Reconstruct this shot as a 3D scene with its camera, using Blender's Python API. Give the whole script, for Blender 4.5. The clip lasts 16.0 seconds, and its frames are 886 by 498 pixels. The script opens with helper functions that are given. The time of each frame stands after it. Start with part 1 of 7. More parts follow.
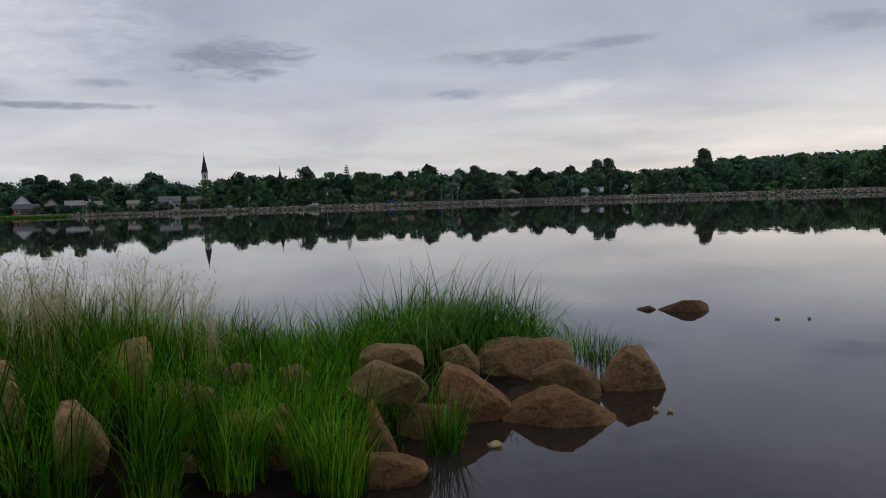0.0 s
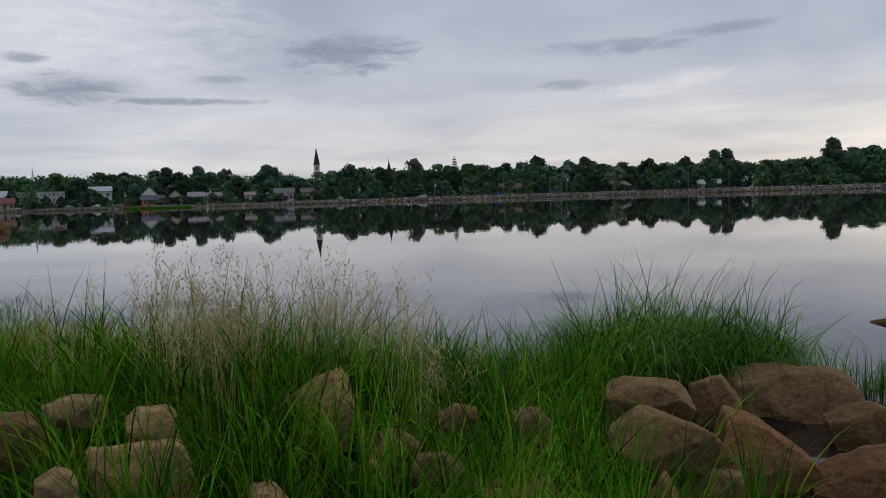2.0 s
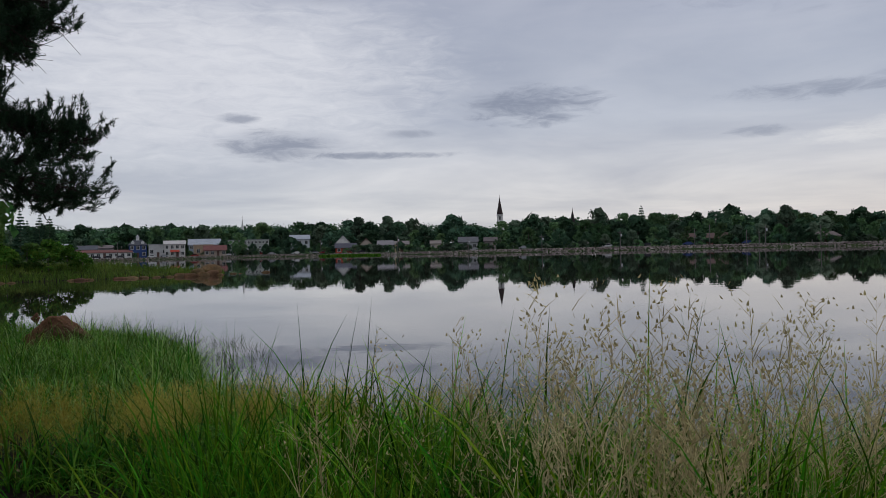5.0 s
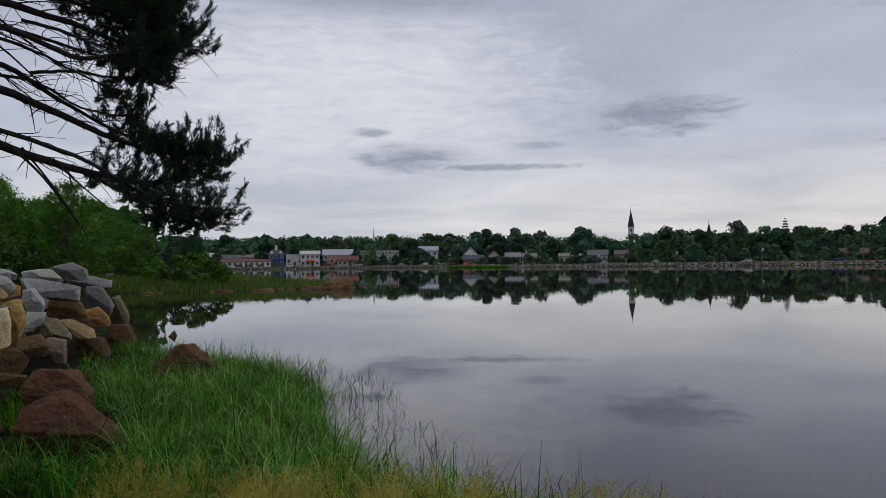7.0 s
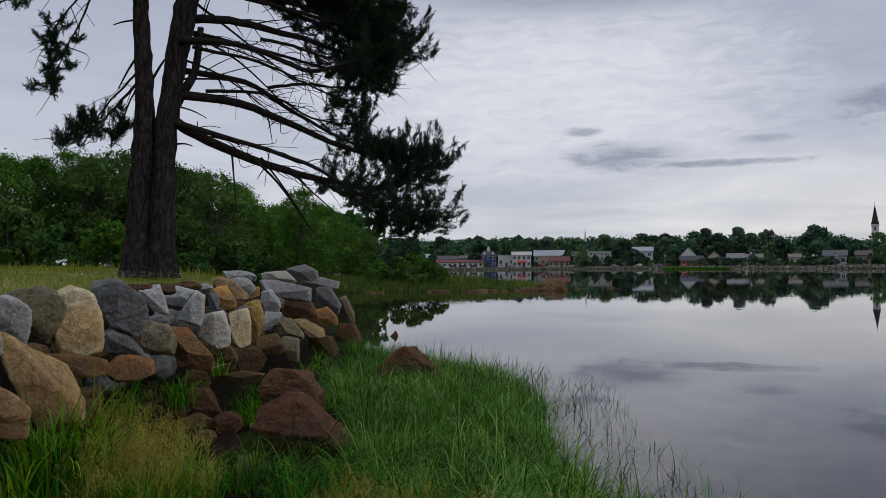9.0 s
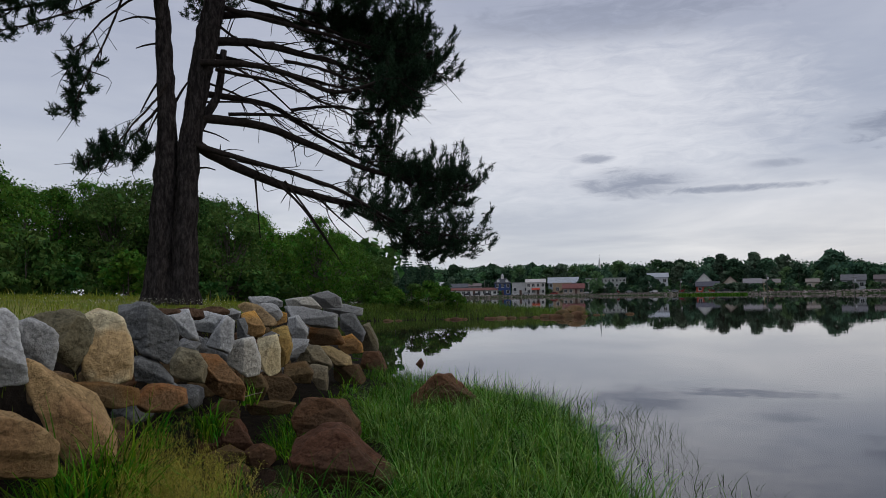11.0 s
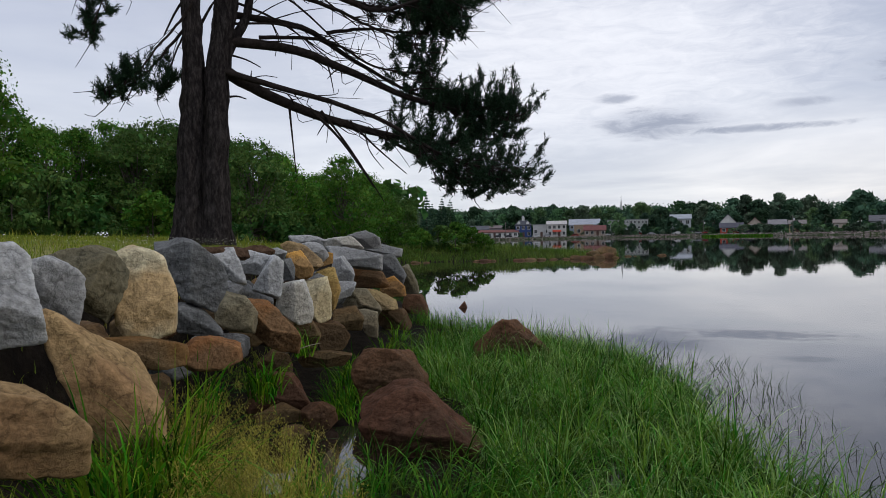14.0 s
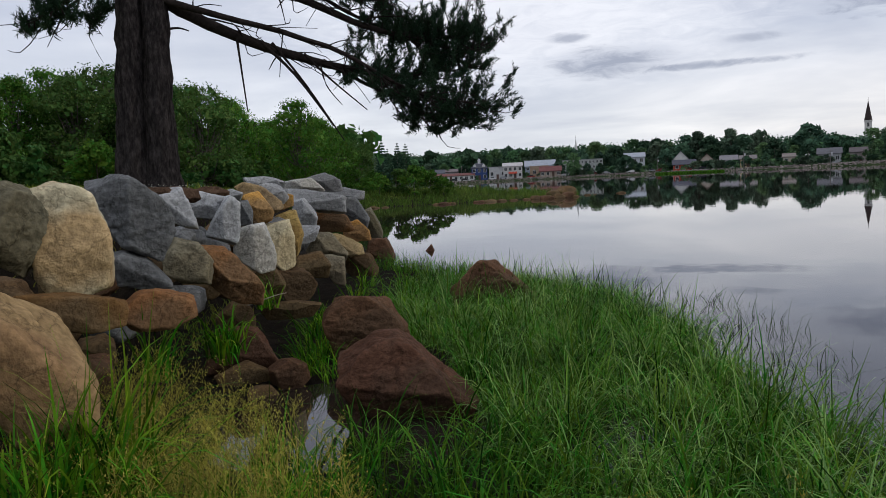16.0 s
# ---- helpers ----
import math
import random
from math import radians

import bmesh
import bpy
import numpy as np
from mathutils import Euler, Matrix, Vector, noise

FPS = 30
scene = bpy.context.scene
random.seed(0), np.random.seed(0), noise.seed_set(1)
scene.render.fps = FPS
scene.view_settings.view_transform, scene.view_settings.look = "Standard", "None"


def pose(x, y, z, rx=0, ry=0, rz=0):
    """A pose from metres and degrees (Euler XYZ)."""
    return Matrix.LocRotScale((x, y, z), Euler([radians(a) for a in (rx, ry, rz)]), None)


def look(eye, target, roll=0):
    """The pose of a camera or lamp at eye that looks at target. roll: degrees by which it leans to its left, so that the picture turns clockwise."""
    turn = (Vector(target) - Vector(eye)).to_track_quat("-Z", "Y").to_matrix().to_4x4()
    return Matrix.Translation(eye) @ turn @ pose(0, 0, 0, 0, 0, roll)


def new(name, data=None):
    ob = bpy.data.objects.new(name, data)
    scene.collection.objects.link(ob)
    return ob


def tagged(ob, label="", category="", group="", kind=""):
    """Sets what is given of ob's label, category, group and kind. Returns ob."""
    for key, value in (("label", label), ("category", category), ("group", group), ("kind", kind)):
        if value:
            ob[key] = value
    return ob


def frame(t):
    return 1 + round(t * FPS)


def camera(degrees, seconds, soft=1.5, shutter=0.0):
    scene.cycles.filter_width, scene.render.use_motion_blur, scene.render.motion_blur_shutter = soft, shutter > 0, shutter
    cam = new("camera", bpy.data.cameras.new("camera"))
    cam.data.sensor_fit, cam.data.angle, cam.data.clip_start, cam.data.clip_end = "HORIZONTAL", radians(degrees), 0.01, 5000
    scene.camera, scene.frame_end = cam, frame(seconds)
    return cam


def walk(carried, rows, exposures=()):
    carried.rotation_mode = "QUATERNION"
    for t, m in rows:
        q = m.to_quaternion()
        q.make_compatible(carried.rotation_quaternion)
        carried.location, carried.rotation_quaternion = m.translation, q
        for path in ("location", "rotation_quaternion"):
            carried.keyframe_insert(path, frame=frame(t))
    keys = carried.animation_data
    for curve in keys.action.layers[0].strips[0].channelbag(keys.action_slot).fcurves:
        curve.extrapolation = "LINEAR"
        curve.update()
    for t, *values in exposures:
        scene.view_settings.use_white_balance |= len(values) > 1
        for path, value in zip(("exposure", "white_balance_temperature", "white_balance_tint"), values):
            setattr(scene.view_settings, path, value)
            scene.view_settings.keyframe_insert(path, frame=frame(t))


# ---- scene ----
cam = camera(59.19, 16.0, soft=0.9)
PATH = [
    (0.0, -0.000, -0.000, 1.709, 86.422, 1.892, -0.000),
    (0.5, -0.237, 0.356, 1.695, 86.014, 1.994, 1.487),
    (1.0, -0.509, 0.742, 1.714, 86.157, 1.891, 6.850),
    (1.5, -0.777, 1.115, 1.709, 85.980, 1.787, 7.598),
    (2.0, -1.000, 1.521, 1.688, 86.082, 1.769, 7.714),
    (2.5, -1.247, 1.889, 1.684, 86.281, 1.747, 9.440),
    (3.0, -1.462, 2.174, 1.724, 86.900, 1.886, 9.240),
    (3.5, -1.636, 2.280, 1.660, 89.086, 1.840, 13.586),
    (4.0, -1.829, 2.477, 1.571, 89.387, 1.683, 15.895),
    (6.5, -2.854, 3.852, 1.777, 91.320, 0.781, 27.956),
    (7.0, -2.920, 4.006, 1.894, 91.080, 0.661, 30.246),
    (7.5, -3.011, 4.162, 1.932, 90.131, 0.904, 37.893),
    (8.0, -3.107, 4.238, 1.966, 90.675, 0.973, 38.826),
    (8.5, -3.282, 4.298, 1.980, 91.277, 0.745, 42.919),
    (9.0, -3.381, 4.342, 1.942, 91.295, 0.498, 45.648),
    (11.5, -4.219, 4.551, 1.838, 93.990, 1.102, 47.033),
    (12.0, -4.432, 4.717, 1.810, 94.754, 0.968, 48.974),
    (12.5, -4.596, 4.808, 1.847, 94.741, 0.563, 53.177),
    (13.0, -4.839, 4.802, 1.817, 90.483, 0.130, 52.638),
    (13.5, -5.183, 4.813, 1.814, 90.537, 0.433, 49.849),
    (14.0, -5.405, 4.887, 1.809, 89.179, 1.166, 48.043),
    (14.5, -5.634, 5.063, 1.768, 91.150, 1.207, 46.889),
    (15.0, -5.802, 5.148, 1.742, 89.164, 1.349, 44.929),
    (15.5, -6.057, 5.239, 1.695, 87.442, 3.034, 44.497),
    (16.0, -6.176, 5.309, 1.697, 85.025, 2.849, 44.805),
]
walk(cam, [(row[0], pose(*row[1:])) for row in PATH], exposures=((0.0, -0.03), (2.0, 0.02), (3.5, 0.05), (4.2, 0.0), (6.5, 0.02), (7.5, 0.05), (9.0, 0.08), (11.5, 0.1), (12.5, 0.15), (13.5, 0.4), (14.5, 0.42), (15.0, 0.26), (15.5, 0.22), (16.0, 0.42)))

# ---- world and sun ----
world = bpy.data.worlds.new("overcast_sky")
scene.world = world
world.use_nodes = True
WN, WL = world.node_tree.nodes, world.node_tree.links
WN.clear()


def wire(sock, value):
    if isinstance(value, (int, float)):
        sock.default_value = value
    else:
        WL.new(value, sock)


def wmath(op, a, b=0.0, c=0.0):
    node = WN.new("ShaderNodeMath")
    node.operation = op
    for i, value in enumerate((a, b, c)):
        wire(node.inputs[i], value)
    return node.outputs[0]


def wramp(fac, stops):
    node = WN.new("ShaderNodeValToRGB")
    el = node.color_ramp.elements
    while len(el) < len(stops):
        el.new(0.5)
    for e, (p, col) in zip(el, stops):
        e.position, e.color = p, (*col, 1)
    wire(node.inputs[0], fac)
    return node.outputs[0]


def wmix(fac, a, b, blend="MIX"):
    node = WN.new("ShaderNodeMix")
    node.data_type, node.blend_type = "RGBA", blend
    wire(node.inputs[0], fac)
    for sock, value in ((node.inputs[6], a), (node.inputs[7], b)):
        if isinstance(value, tuple):
            sock.default_value = (*value, 1)
        else:
            WL.new(value, sock)
    return node.outputs[2]


def wnoise(vec, scale, detail, rough, distortion=0.0):
    node = WN.new("ShaderNodeTexNoise")
    node.inputs["Scale"].default_value, node.inputs["Detail"].default_value = scale, detail
    node.inputs["Roughness"].default_value, node.inputs["Distortion"].default_value = rough, distortion
    WL.new(vec, node.inputs["Vector"])
    return node.outputs[0]


def wvec(x, y, z=0.0):
    node = WN.new("ShaderNodeCombineXYZ")
    for i, value in enumerate((x, y, z)):
        wire(node.inputs[i], value)
    return node.outputs[0]


coord = WN.new("ShaderNodeTexCoord")
sep = WN.new("ShaderNodeSeparateXYZ")
WL.new(coord.outputs["Generated"], sep.inputs[0])
dx, dy, dz = sep.outputs
elev = wmath("MULTIPLY", wmath("ARCSINE", dz), 57.2958)
azim = wmath("MULTIPLY", wmath("ARCTAN2", wmath("MULTIPLY", dx, -1.0), dy), 57.2958)
flat = wmath("ADD", wmath("MAXIMUM", dz, 0.0), 0.10)
plane = wvec(wmath("DIVIDE", dx, flat), wmath("DIVIDE", dy, flat), 0.0)
strip = wvec(wmath("MULTIPLY", azim, 0.035), wmath("MULTIPLY", elev, 0.16), 3.0)
puff = wvec(wmath("MULTIPLY", azim, 0.2), wmath("MULTIPLY", elev, 0.75), 7.0)
n_big = wnoise(plane, 0.55, 5, 0.55, 0.4)
n_strip = wnoise(strip, 2.2, 7, 0.6, 0.5)
n_puff = wnoise(puff, 1.7, 9, 0.66, 0.6)
# grey layer cloud: creamy low down, violet grey above
up = wmath("MULTIPLY", wmath("MAXIMUM", elev, 0.0), 1 / 45.0)
layer = wramp(up, [(0.0, (0.53, 0.54, 0.55)), (0.06, (0.60, 0.60, 0.60)), (0.15, (0.56, 0.565, 0.585)), (0.27, (0.45, 0.465, 0.51)), (0.5, (0.41, 0.42, 0.48)), (0.68, (0.6, 0.61, 0.66)), (1.0, (1.0, 1.0, 1.05))])
warm = wmath("MULTIPLY", wramp(wmath("ADD", wmath("MULTIPLY", azim, -0.012), 0.6), [(0.15, (0, 0, 0)), (0.75, (1, 1, 1))]), wramp(up, [(0.02, (1, 1, 1)), (0.2, (0, 0, 0))]))
layer = wmix(wmath("MULTIPLY", warm, 0.85), layer, (0.78, 0.68, 0.59))
layer = wmix(0.22, layer, wramp(n_strip, [(0.32, (0.72, 0.75, 0.84)), (0.5, (1.0, 1.0, 1.0)), (0.66, (1.25, 1.2, 1.14))]), "MULTIPLY")
layer = wmix(0.8, layer, wramp(n_big, [(0.32, (0.72, 0.74, 0.82)), (0.52, (1.0, 1.0, 1.02)), (0.72, (1.3, 1.27, 1.24))]), "MULTIPLY")


def lump(az, el, half_az, half_el, slope=0.0, rag=1.0):
    """Cover of one ragged cloud round a direction."""
    a = wmath("SUBTRACT", azim, az)
    e = wmath("SUBTRACT", wmath("SUBTRACT", elev, el), wmath("MULTIPLY", a, slope))
    q = wmath("ADD", wmath("POWER", wmath("ABSOLUTE", wmath("DIVIDE", a, half_az)), 2.0), wmath("POWER", wmath("ABSOLUTE", wmath("DIVIDE", e, half_el)), 2.0))
    v = wmath("ADD", wmath("SUBTRACT", 1.0, q), wmath("MULTIPLY", wmath("SUBTRACT", n_puff, 0.5), 4.6 * rag))
    node = WN.new("ShaderNodeMapRange")
    node.interpolation_type = "SMOOTHSTEP"
    node.inputs[1].default_value, node.inputs[2].default_value = -0.2, 1.3
    WL.new(v, node.inputs[0])
    return node.outputs[0]


# brighter breaks in the layer, then the low dark clouds
glow_a = lump(38.0, 12.5, 20.0, 7.0, 0.0, 0.3)
layer = wmix(wmath("MULTIPLY", glow_a, 0.75), layer, (0.86, 0.83, 0.815))
glow_b = lump(-8.0, 7.2, 5.0, 0.75, -0.13, 0.7)
layer = wmix(wmath("MULTIPLY", glow_b, 0.6), layer, (0.80, 0.76, 0.72))
glow_c = lump(-22.0, 4.6, 13.0, 0.8, 0.02, 0.6)
layer = wmix(wmath("MULTIPLY", glow_c, 0.7), layer, (0.78, 0.72, 0.64))
for az, el, ha, he, slope, amount in ((14.3, 10.4, 5.4, 1.5, 0.0, 0.62), (-4.5, 10.0, 5.6, 0.65, 0.0, 0.5), (-12.5, 10.7, 4.0, 0.5, -0.05, 0.5), (-1.2, 7.6, 2.2, 0.45, 0.0, 0.4),
                                      (32.5, 7.7, 4.6, 1.2, 0.0, 0.6), (25.5, 7.0, 6.5, 0.28, 0.0, 0.55), (35.6, 9.6, 1.6, 0.4, 0.0, 0.5), (23.0, 8.5, 2.4, 0.35, 0.0, 0.4),
                                      (34.0, 19.3, 12.0, 1.8, 0.0, 0.4), (-28.0, 10.5, 3.5, 0.7, 0.1, 0.45)):
    layer = wmix(wmath("MULTIPLY", lump(az, el, ha, he, slope, 0.75), min(0.9, amount * 1.4)), layer, (0.24, 0.255, 0.315))
layer = wmix(wmath("MULTIPLY", lump(-12.0, 22.0, 26.0, 6.5, 0.0, 0.5), 0.7), layer, (0.20, 0.215, 0.28))
sky = WN.new("ShaderNodeTexSky")
sky.sky_type, sky.sun_disc = "NISHITA", False
sky.sun_elevation, sky.sun_rotation = radians(23), radians(48)
clear = wmix(1.0, sky.outputs[0], (0.10, 0.10, 0.10), "MULTIPLY")
cover = wmix(1.0, wmix(0.93, clear, layer), (0.96, 1.0, 1.07), "MULTIPLY")
back = WN.new("ShaderNodeBackground")
WL.new(cover, back.inputs["Color"])
back.inputs["Strength"].default_value = 1.0
WL.new(back.outputs[0], WN.new("ShaderNodeOutputWorld").inputs["Surface"])

sun = new("sun", bpy.data.lights.new("sun", "SUN"))
sun.data.energy, sun.data.angle, sun.data.color = 0.6, radians(25), (1.0, 0.92, 0.8)
sun.matrix_world = look((46, 42, 27), (0, 0, 0))

# ---- materials ----


def material(name, colors, scale=4.0, rough=0.85, bump=0.3, bump_scale=None, per_object=0.0, per_island=0.0, metal=0.0, detail=8, stretch=(1, 1, 1), translucent=0.0, spec=0.04, second=None, cracks=0.0, worn=0.0):
    """A procedural surface: noise between colours, a second coarse tone, relief, and a shift for each object or island."""
    m = bpy.data.materials.new(name)
    m.use_nodes = True
    nt = m.node_tree
    N, L = nt.nodes, nt.links
    bsdf = N["Principled BSDF"]
    tc = N.new("ShaderNodeTexCoord")
    mp = N.new("ShaderNodeMapping")
    mp.inputs["Scale"].default_value = stretch
    L.new(tc.outputs["Object"], mp.inputs["Vector"])
    no = N.new("ShaderNodeTexNoise")
    no.inputs["Scale"].default_value, no.inputs["Detail"].default_value, no.inputs["Roughness"].default_value = scale, detail, 0.62
    L.new(mp.outputs[0], no.inputs["Vector"])
    ramp = N.new("ShaderNodeValToRGB")
    el = ramp.color_ramp.elements
    while len(el) < len(colors):
        el.new(0.5)
    for i, (e, c) in enumerate(zip(el, colors)):
        lo_, hi_ = (0.38, 0.62) if cracks else (0.3, 0.7)
        e.position, e.color = lo_ + (hi_ - lo_) * i / max(1, len(colors) - 1), (*c, 1)
    L.new(no.outputs[0], ramp.inputs[0])
    col = ramp.outputs[0]
    if second:
        n2 = N.new("ShaderNodeTexNoise")
        n2.inputs["Scale"].default_value, n2.inputs["Detail"].default_value = scale * (0.6 if cracks else 0.22), 4
        L.new(mp.outputs[0], n2.inputs["Vector"])
        r2 = N.new("ShaderNodeValToRGB")
        r2.color_ramp.elements[0].position, r2.color_ramp.elements[1].position = 0.46, 0.58
        L.new(n2.outputs[0], r2.inputs[0])
        mx = N.new("ShaderNodeMix")
        mx.data_type = "RGBA"
        L.new(r2.outputs[0], mx.inputs[0])
        L.new(col, mx.inputs[6])
        mx.inputs[7].default_value = (*second, 1)
        col = mx.outputs[2]
    if cracks:
        vo = N.new("ShaderNodeTexVoronoi")
        vo.feature = "DISTANCE_TO_EDGE"
        vo.inputs["Scale"].default_value = cracks
        wp = N.new("ShaderNodeMix")
        wp.data_type, wp.blend_type = "RGBA", "LINEAR_LIGHT"
        wp.inputs[0].default_value = 0.35
        L.new(mp.outputs[0], wp.inputs[6])
        L.new(no.outputs["Color"], wp.inputs[7])
        L.new(wp.outputs[2], vo.inputs["Vector"])
        cr_ = N.new("ShaderNodeMapRange")
        cr_.inputs[1].default_value, cr_.inputs[2].default_value, cr_.inputs[3].default_value = 0.0, 0.03, 0.6
        L.new(vo.outputs["Distance"], cr_.inputs[0])
        sp = N.new("ShaderNodeTexNoise")
        sp.inputs["Scale"].default_value, sp.inputs["Detail"].default_value = 38, 3
        L.new(mp.outputs[0], sp.inputs["Vector"])
        sr = N.new("ShaderNodeMapRange")
        sr.inputs[1].default_value, sr.inputs[2].default_value, sr.inputs[3].default_value, sr.inputs[4].default_value = 0.36, 0.64, 0.82, 1.16
        L.new(sp.outputs[0], sr.inputs[0])
        fm = N.new("ShaderNodeMath")
        fm.operation = "MULTIPLY"
        L.new(cr_.outputs[0], fm.inputs[0])
        L.new(sr.outputs[0], fm.inputs[1])
        mc = N.new("ShaderNodeMix")
        mc.data_type, mc.blend_type = "RGBA", "MULTIPLY"
        mc.inputs[0].default_value = 1.0
        L.new(col, mc.inputs[6])
        L.new(fm.outputs[0], mc.inputs[7])
        col = mc.outputs[2]
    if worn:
        # by pointiness: worn convex edges paler, hollows darker
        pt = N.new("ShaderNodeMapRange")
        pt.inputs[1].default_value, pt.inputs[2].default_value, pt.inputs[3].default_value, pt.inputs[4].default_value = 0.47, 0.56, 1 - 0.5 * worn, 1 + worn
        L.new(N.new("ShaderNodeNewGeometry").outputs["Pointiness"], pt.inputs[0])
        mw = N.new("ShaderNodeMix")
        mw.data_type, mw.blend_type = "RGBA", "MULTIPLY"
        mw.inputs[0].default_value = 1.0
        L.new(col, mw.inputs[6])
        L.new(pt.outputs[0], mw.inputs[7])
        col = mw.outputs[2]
    if per_object or per_island:
        src = N.new("ShaderNodeObjectInfo").outputs["Random"] if per_object else N.new("ShaderNodeNewGeometry").outputs["Random Per Island"]
        k = per_object or per_island
        if per_object and per_island:
            both = N.new("ShaderNodeMath")
            both.operation = "MULTIPLY_ADD"
            both.inputs[1].default_value = per_island / (per_object + per_island)
            tone = N.new("ShaderNodeMath")
            tone.operation = "MULTIPLY"
            tone.inputs[1].default_value = per_object / (per_object + per_island)
            L.new(src, tone.inputs[0])
            L.new(N.new("ShaderNodeNewGeometry").outputs["Random Per Island"], both.inputs[0])
            L.new(tone.outputs[0], both.inputs[2])
            src, k = both.outputs[0], per_object + per_island
        mr = N.new("ShaderNodeMapRange")
        mr.inputs[3].default_value, mr.inputs[4].default_value = 1 - k, 1 + k
        L.new(src, mr.inputs[0])
        hs = N.new("ShaderNodeHueSaturation")
        L.new(mr.outputs[0], hs.inputs["Value"])
        hue = N.new("ShaderNodeMapRange")
        hue.inputs[3].default_value, hue.inputs[4].default_value = 0.5 + 0.04 * k, 0.5 - 0.05 * k
        sh = N.new("ShaderNodeMath")
        sh.operation = "FRACT"
        ml = N.new("ShaderNodeMath")
        ml.operation = "MULTIPLY"
        ml.inputs[1].default_value = 7.31
        L.new(src, ml.inputs[0])
        L.new(ml.outputs[0], sh.inputs[0])
        L.new(sh.outputs[0], hue.inputs[0])
        L.new(hue.outputs[0], hs.inputs["Hue"])
        L.new(col, hs.inputs["Color"])
        col = hs.outputs[0]
    L.new(col, bsdf.inputs["Base Color"])
    bsdf.inputs["Roughness"].default_value, bsdf.inputs["Metallic"].default_value = rough, metal
    bsdf.inputs["Specular IOR Level"].default_value = spec
    if bump:
        nb = N.new("ShaderNodeTexNoise")
        nb.inputs["Scale"].default_value, nb.inputs["Detail"].default_value, nb.inputs["Roughness"].default_value = bump_scale or scale * 3, 8, 0.65
        L.new(mp.outputs[0], nb.inputs["Vector"])
        bp = N.new("ShaderNodeBump")
        bp.inputs["Strength"].default_value, bp.inputs["Distance"].default_value = min(1, bump * 1.6), 0.06
        L.new(nb.outputs[0], bp.inputs["Height"])
        L.new(bp.outputs[0], bsdf.inputs["Normal"])
    if translucent:
        tr = N.new("ShaderNodeBsdfTranslucent")
        L.new(col, tr.inputs["Color"])
        ms = N.new("ShaderNodeMixShader")
        ms.inputs[0].default_value = translucent
        L.new(bsdf.outputs[0], ms.inputs[1])
        L.new(tr.outputs[0], ms.inputs[2])
        L.new(ms.outputs[0], N["Material Output"].inputs["Surface"])
    return m


def water_material():
    m = bpy.data.materials.new("lake_water")
    m.use_nodes = True
    N, L = m.node_tree.nodes, m.node_tree.links
    N.clear()
    tc = N.new("ShaderNodeTexCoord")
    mp = N.new("ShaderNodeMapping")
    mp.inputs["Scale"].default_value = (1.0, 1.0, 1.0)
    L.new(tc.outputs["Object"], mp.inputs[0])
    n1 = N.new("ShaderNodeTexNoise")
    n1.inputs["Scale"].default_value, n1.inputs["Detail"].default_value = 0.9, 3
    n2 = N.new("ShaderNodeTexNoise")
    n2.inputs["Scale"].default_value, n2.inputs["Detail"].default_value = 0.05, 2
    for n in (n1, n2):
        L.new(mp.outputs[0], n.inputs["Vector"])
    ml = N.new("ShaderNodeMath")
    ml.operation = "MULTIPLY"
    L.new(n1.outputs[0], ml.inputs[0])
    L.new(n2.outputs[0], ml.inputs[1])
    bp = N.new("ShaderNodeBump")
    bp.inputs["Strength"].default_value, bp.inputs["Distance"].default_value = 1.0, 0.0035
    L.new(ml.outputs[0], bp.inputs["Height"])
    fr = N.new("ShaderNodeFresnel")
    fr.inputs["IOR"].default_value = 1.42
    L.new(bp.outputs[0], fr.inputs["Normal"])
    gl = N.new("ShaderNodeBsdfGlossy")
    gl.inputs["Roughness"].default_value = 0.012
    gl.inputs["Color"].default_value = (0.97, 0.97, 0.98, 1)
    L.new(bp.outputs[0], gl.inputs["Normal"])
    df = N.new("ShaderNodeBsdfDiffuse")
    df.inputs["Color"].default_value = (0.028, 0.022, 0.018, 1)
    tp = N.new("ShaderNodeBsdfTransparent")
    tp.inputs["Color"].default_value = (0.34, 0.25, 0.17, 1)
    body = N.new("ShaderNodeMixShader")
    body.inputs[0].default_value = 0.45
    L.new(df.outputs[0], body.inputs[1])
    L.new(tp.outputs[0], body.inputs[2])
    mix = N.new("ShaderNodeMixShader")
    L.new(fr.outputs[0], mix.inputs[0])
    L.new(body.outputs[0], mix.inputs[1])
    L.new(gl.outputs[0], mix.inputs[2])
    L.new(mix.outputs[0], N.new("ShaderNodeOutputMaterial").inputs["Surface"])
    return m


M_WATER = water_material()
M_LAWN = material("lawn_soil", [(0.10, 0.10, 0.03), (0.16, 0.16, 0.05), (0.22, 0.19, 0.08)], 2.5, 0.95, 0.5, second=(0.09, 0.12, 0.03))
# wet soil, taken near black so its colour carries the shade of gaps
M_SHORE = material("wet_soil_gap_shade", [(0.006, 0.005, 0.004), (0.012, 0.0095, 0.007), (0.022, 0.017, 0.012)], 5, 0.9, 0.6, spec=0.02)
M_EARTH = material("bare_earth", [(0.035, 0.02, 0.012), (0.075, 0.045, 0.028), (0.12, 0.078, 0.05)], 14, 0.95, 0.9, 30)
M_FARLAND = material("far_meadow", [(0.012, 0.024, 0.008), (0.022, 0.036, 0.012), (0.036, 0.046, 0.018)], 0.1, 0.95, 0.2)
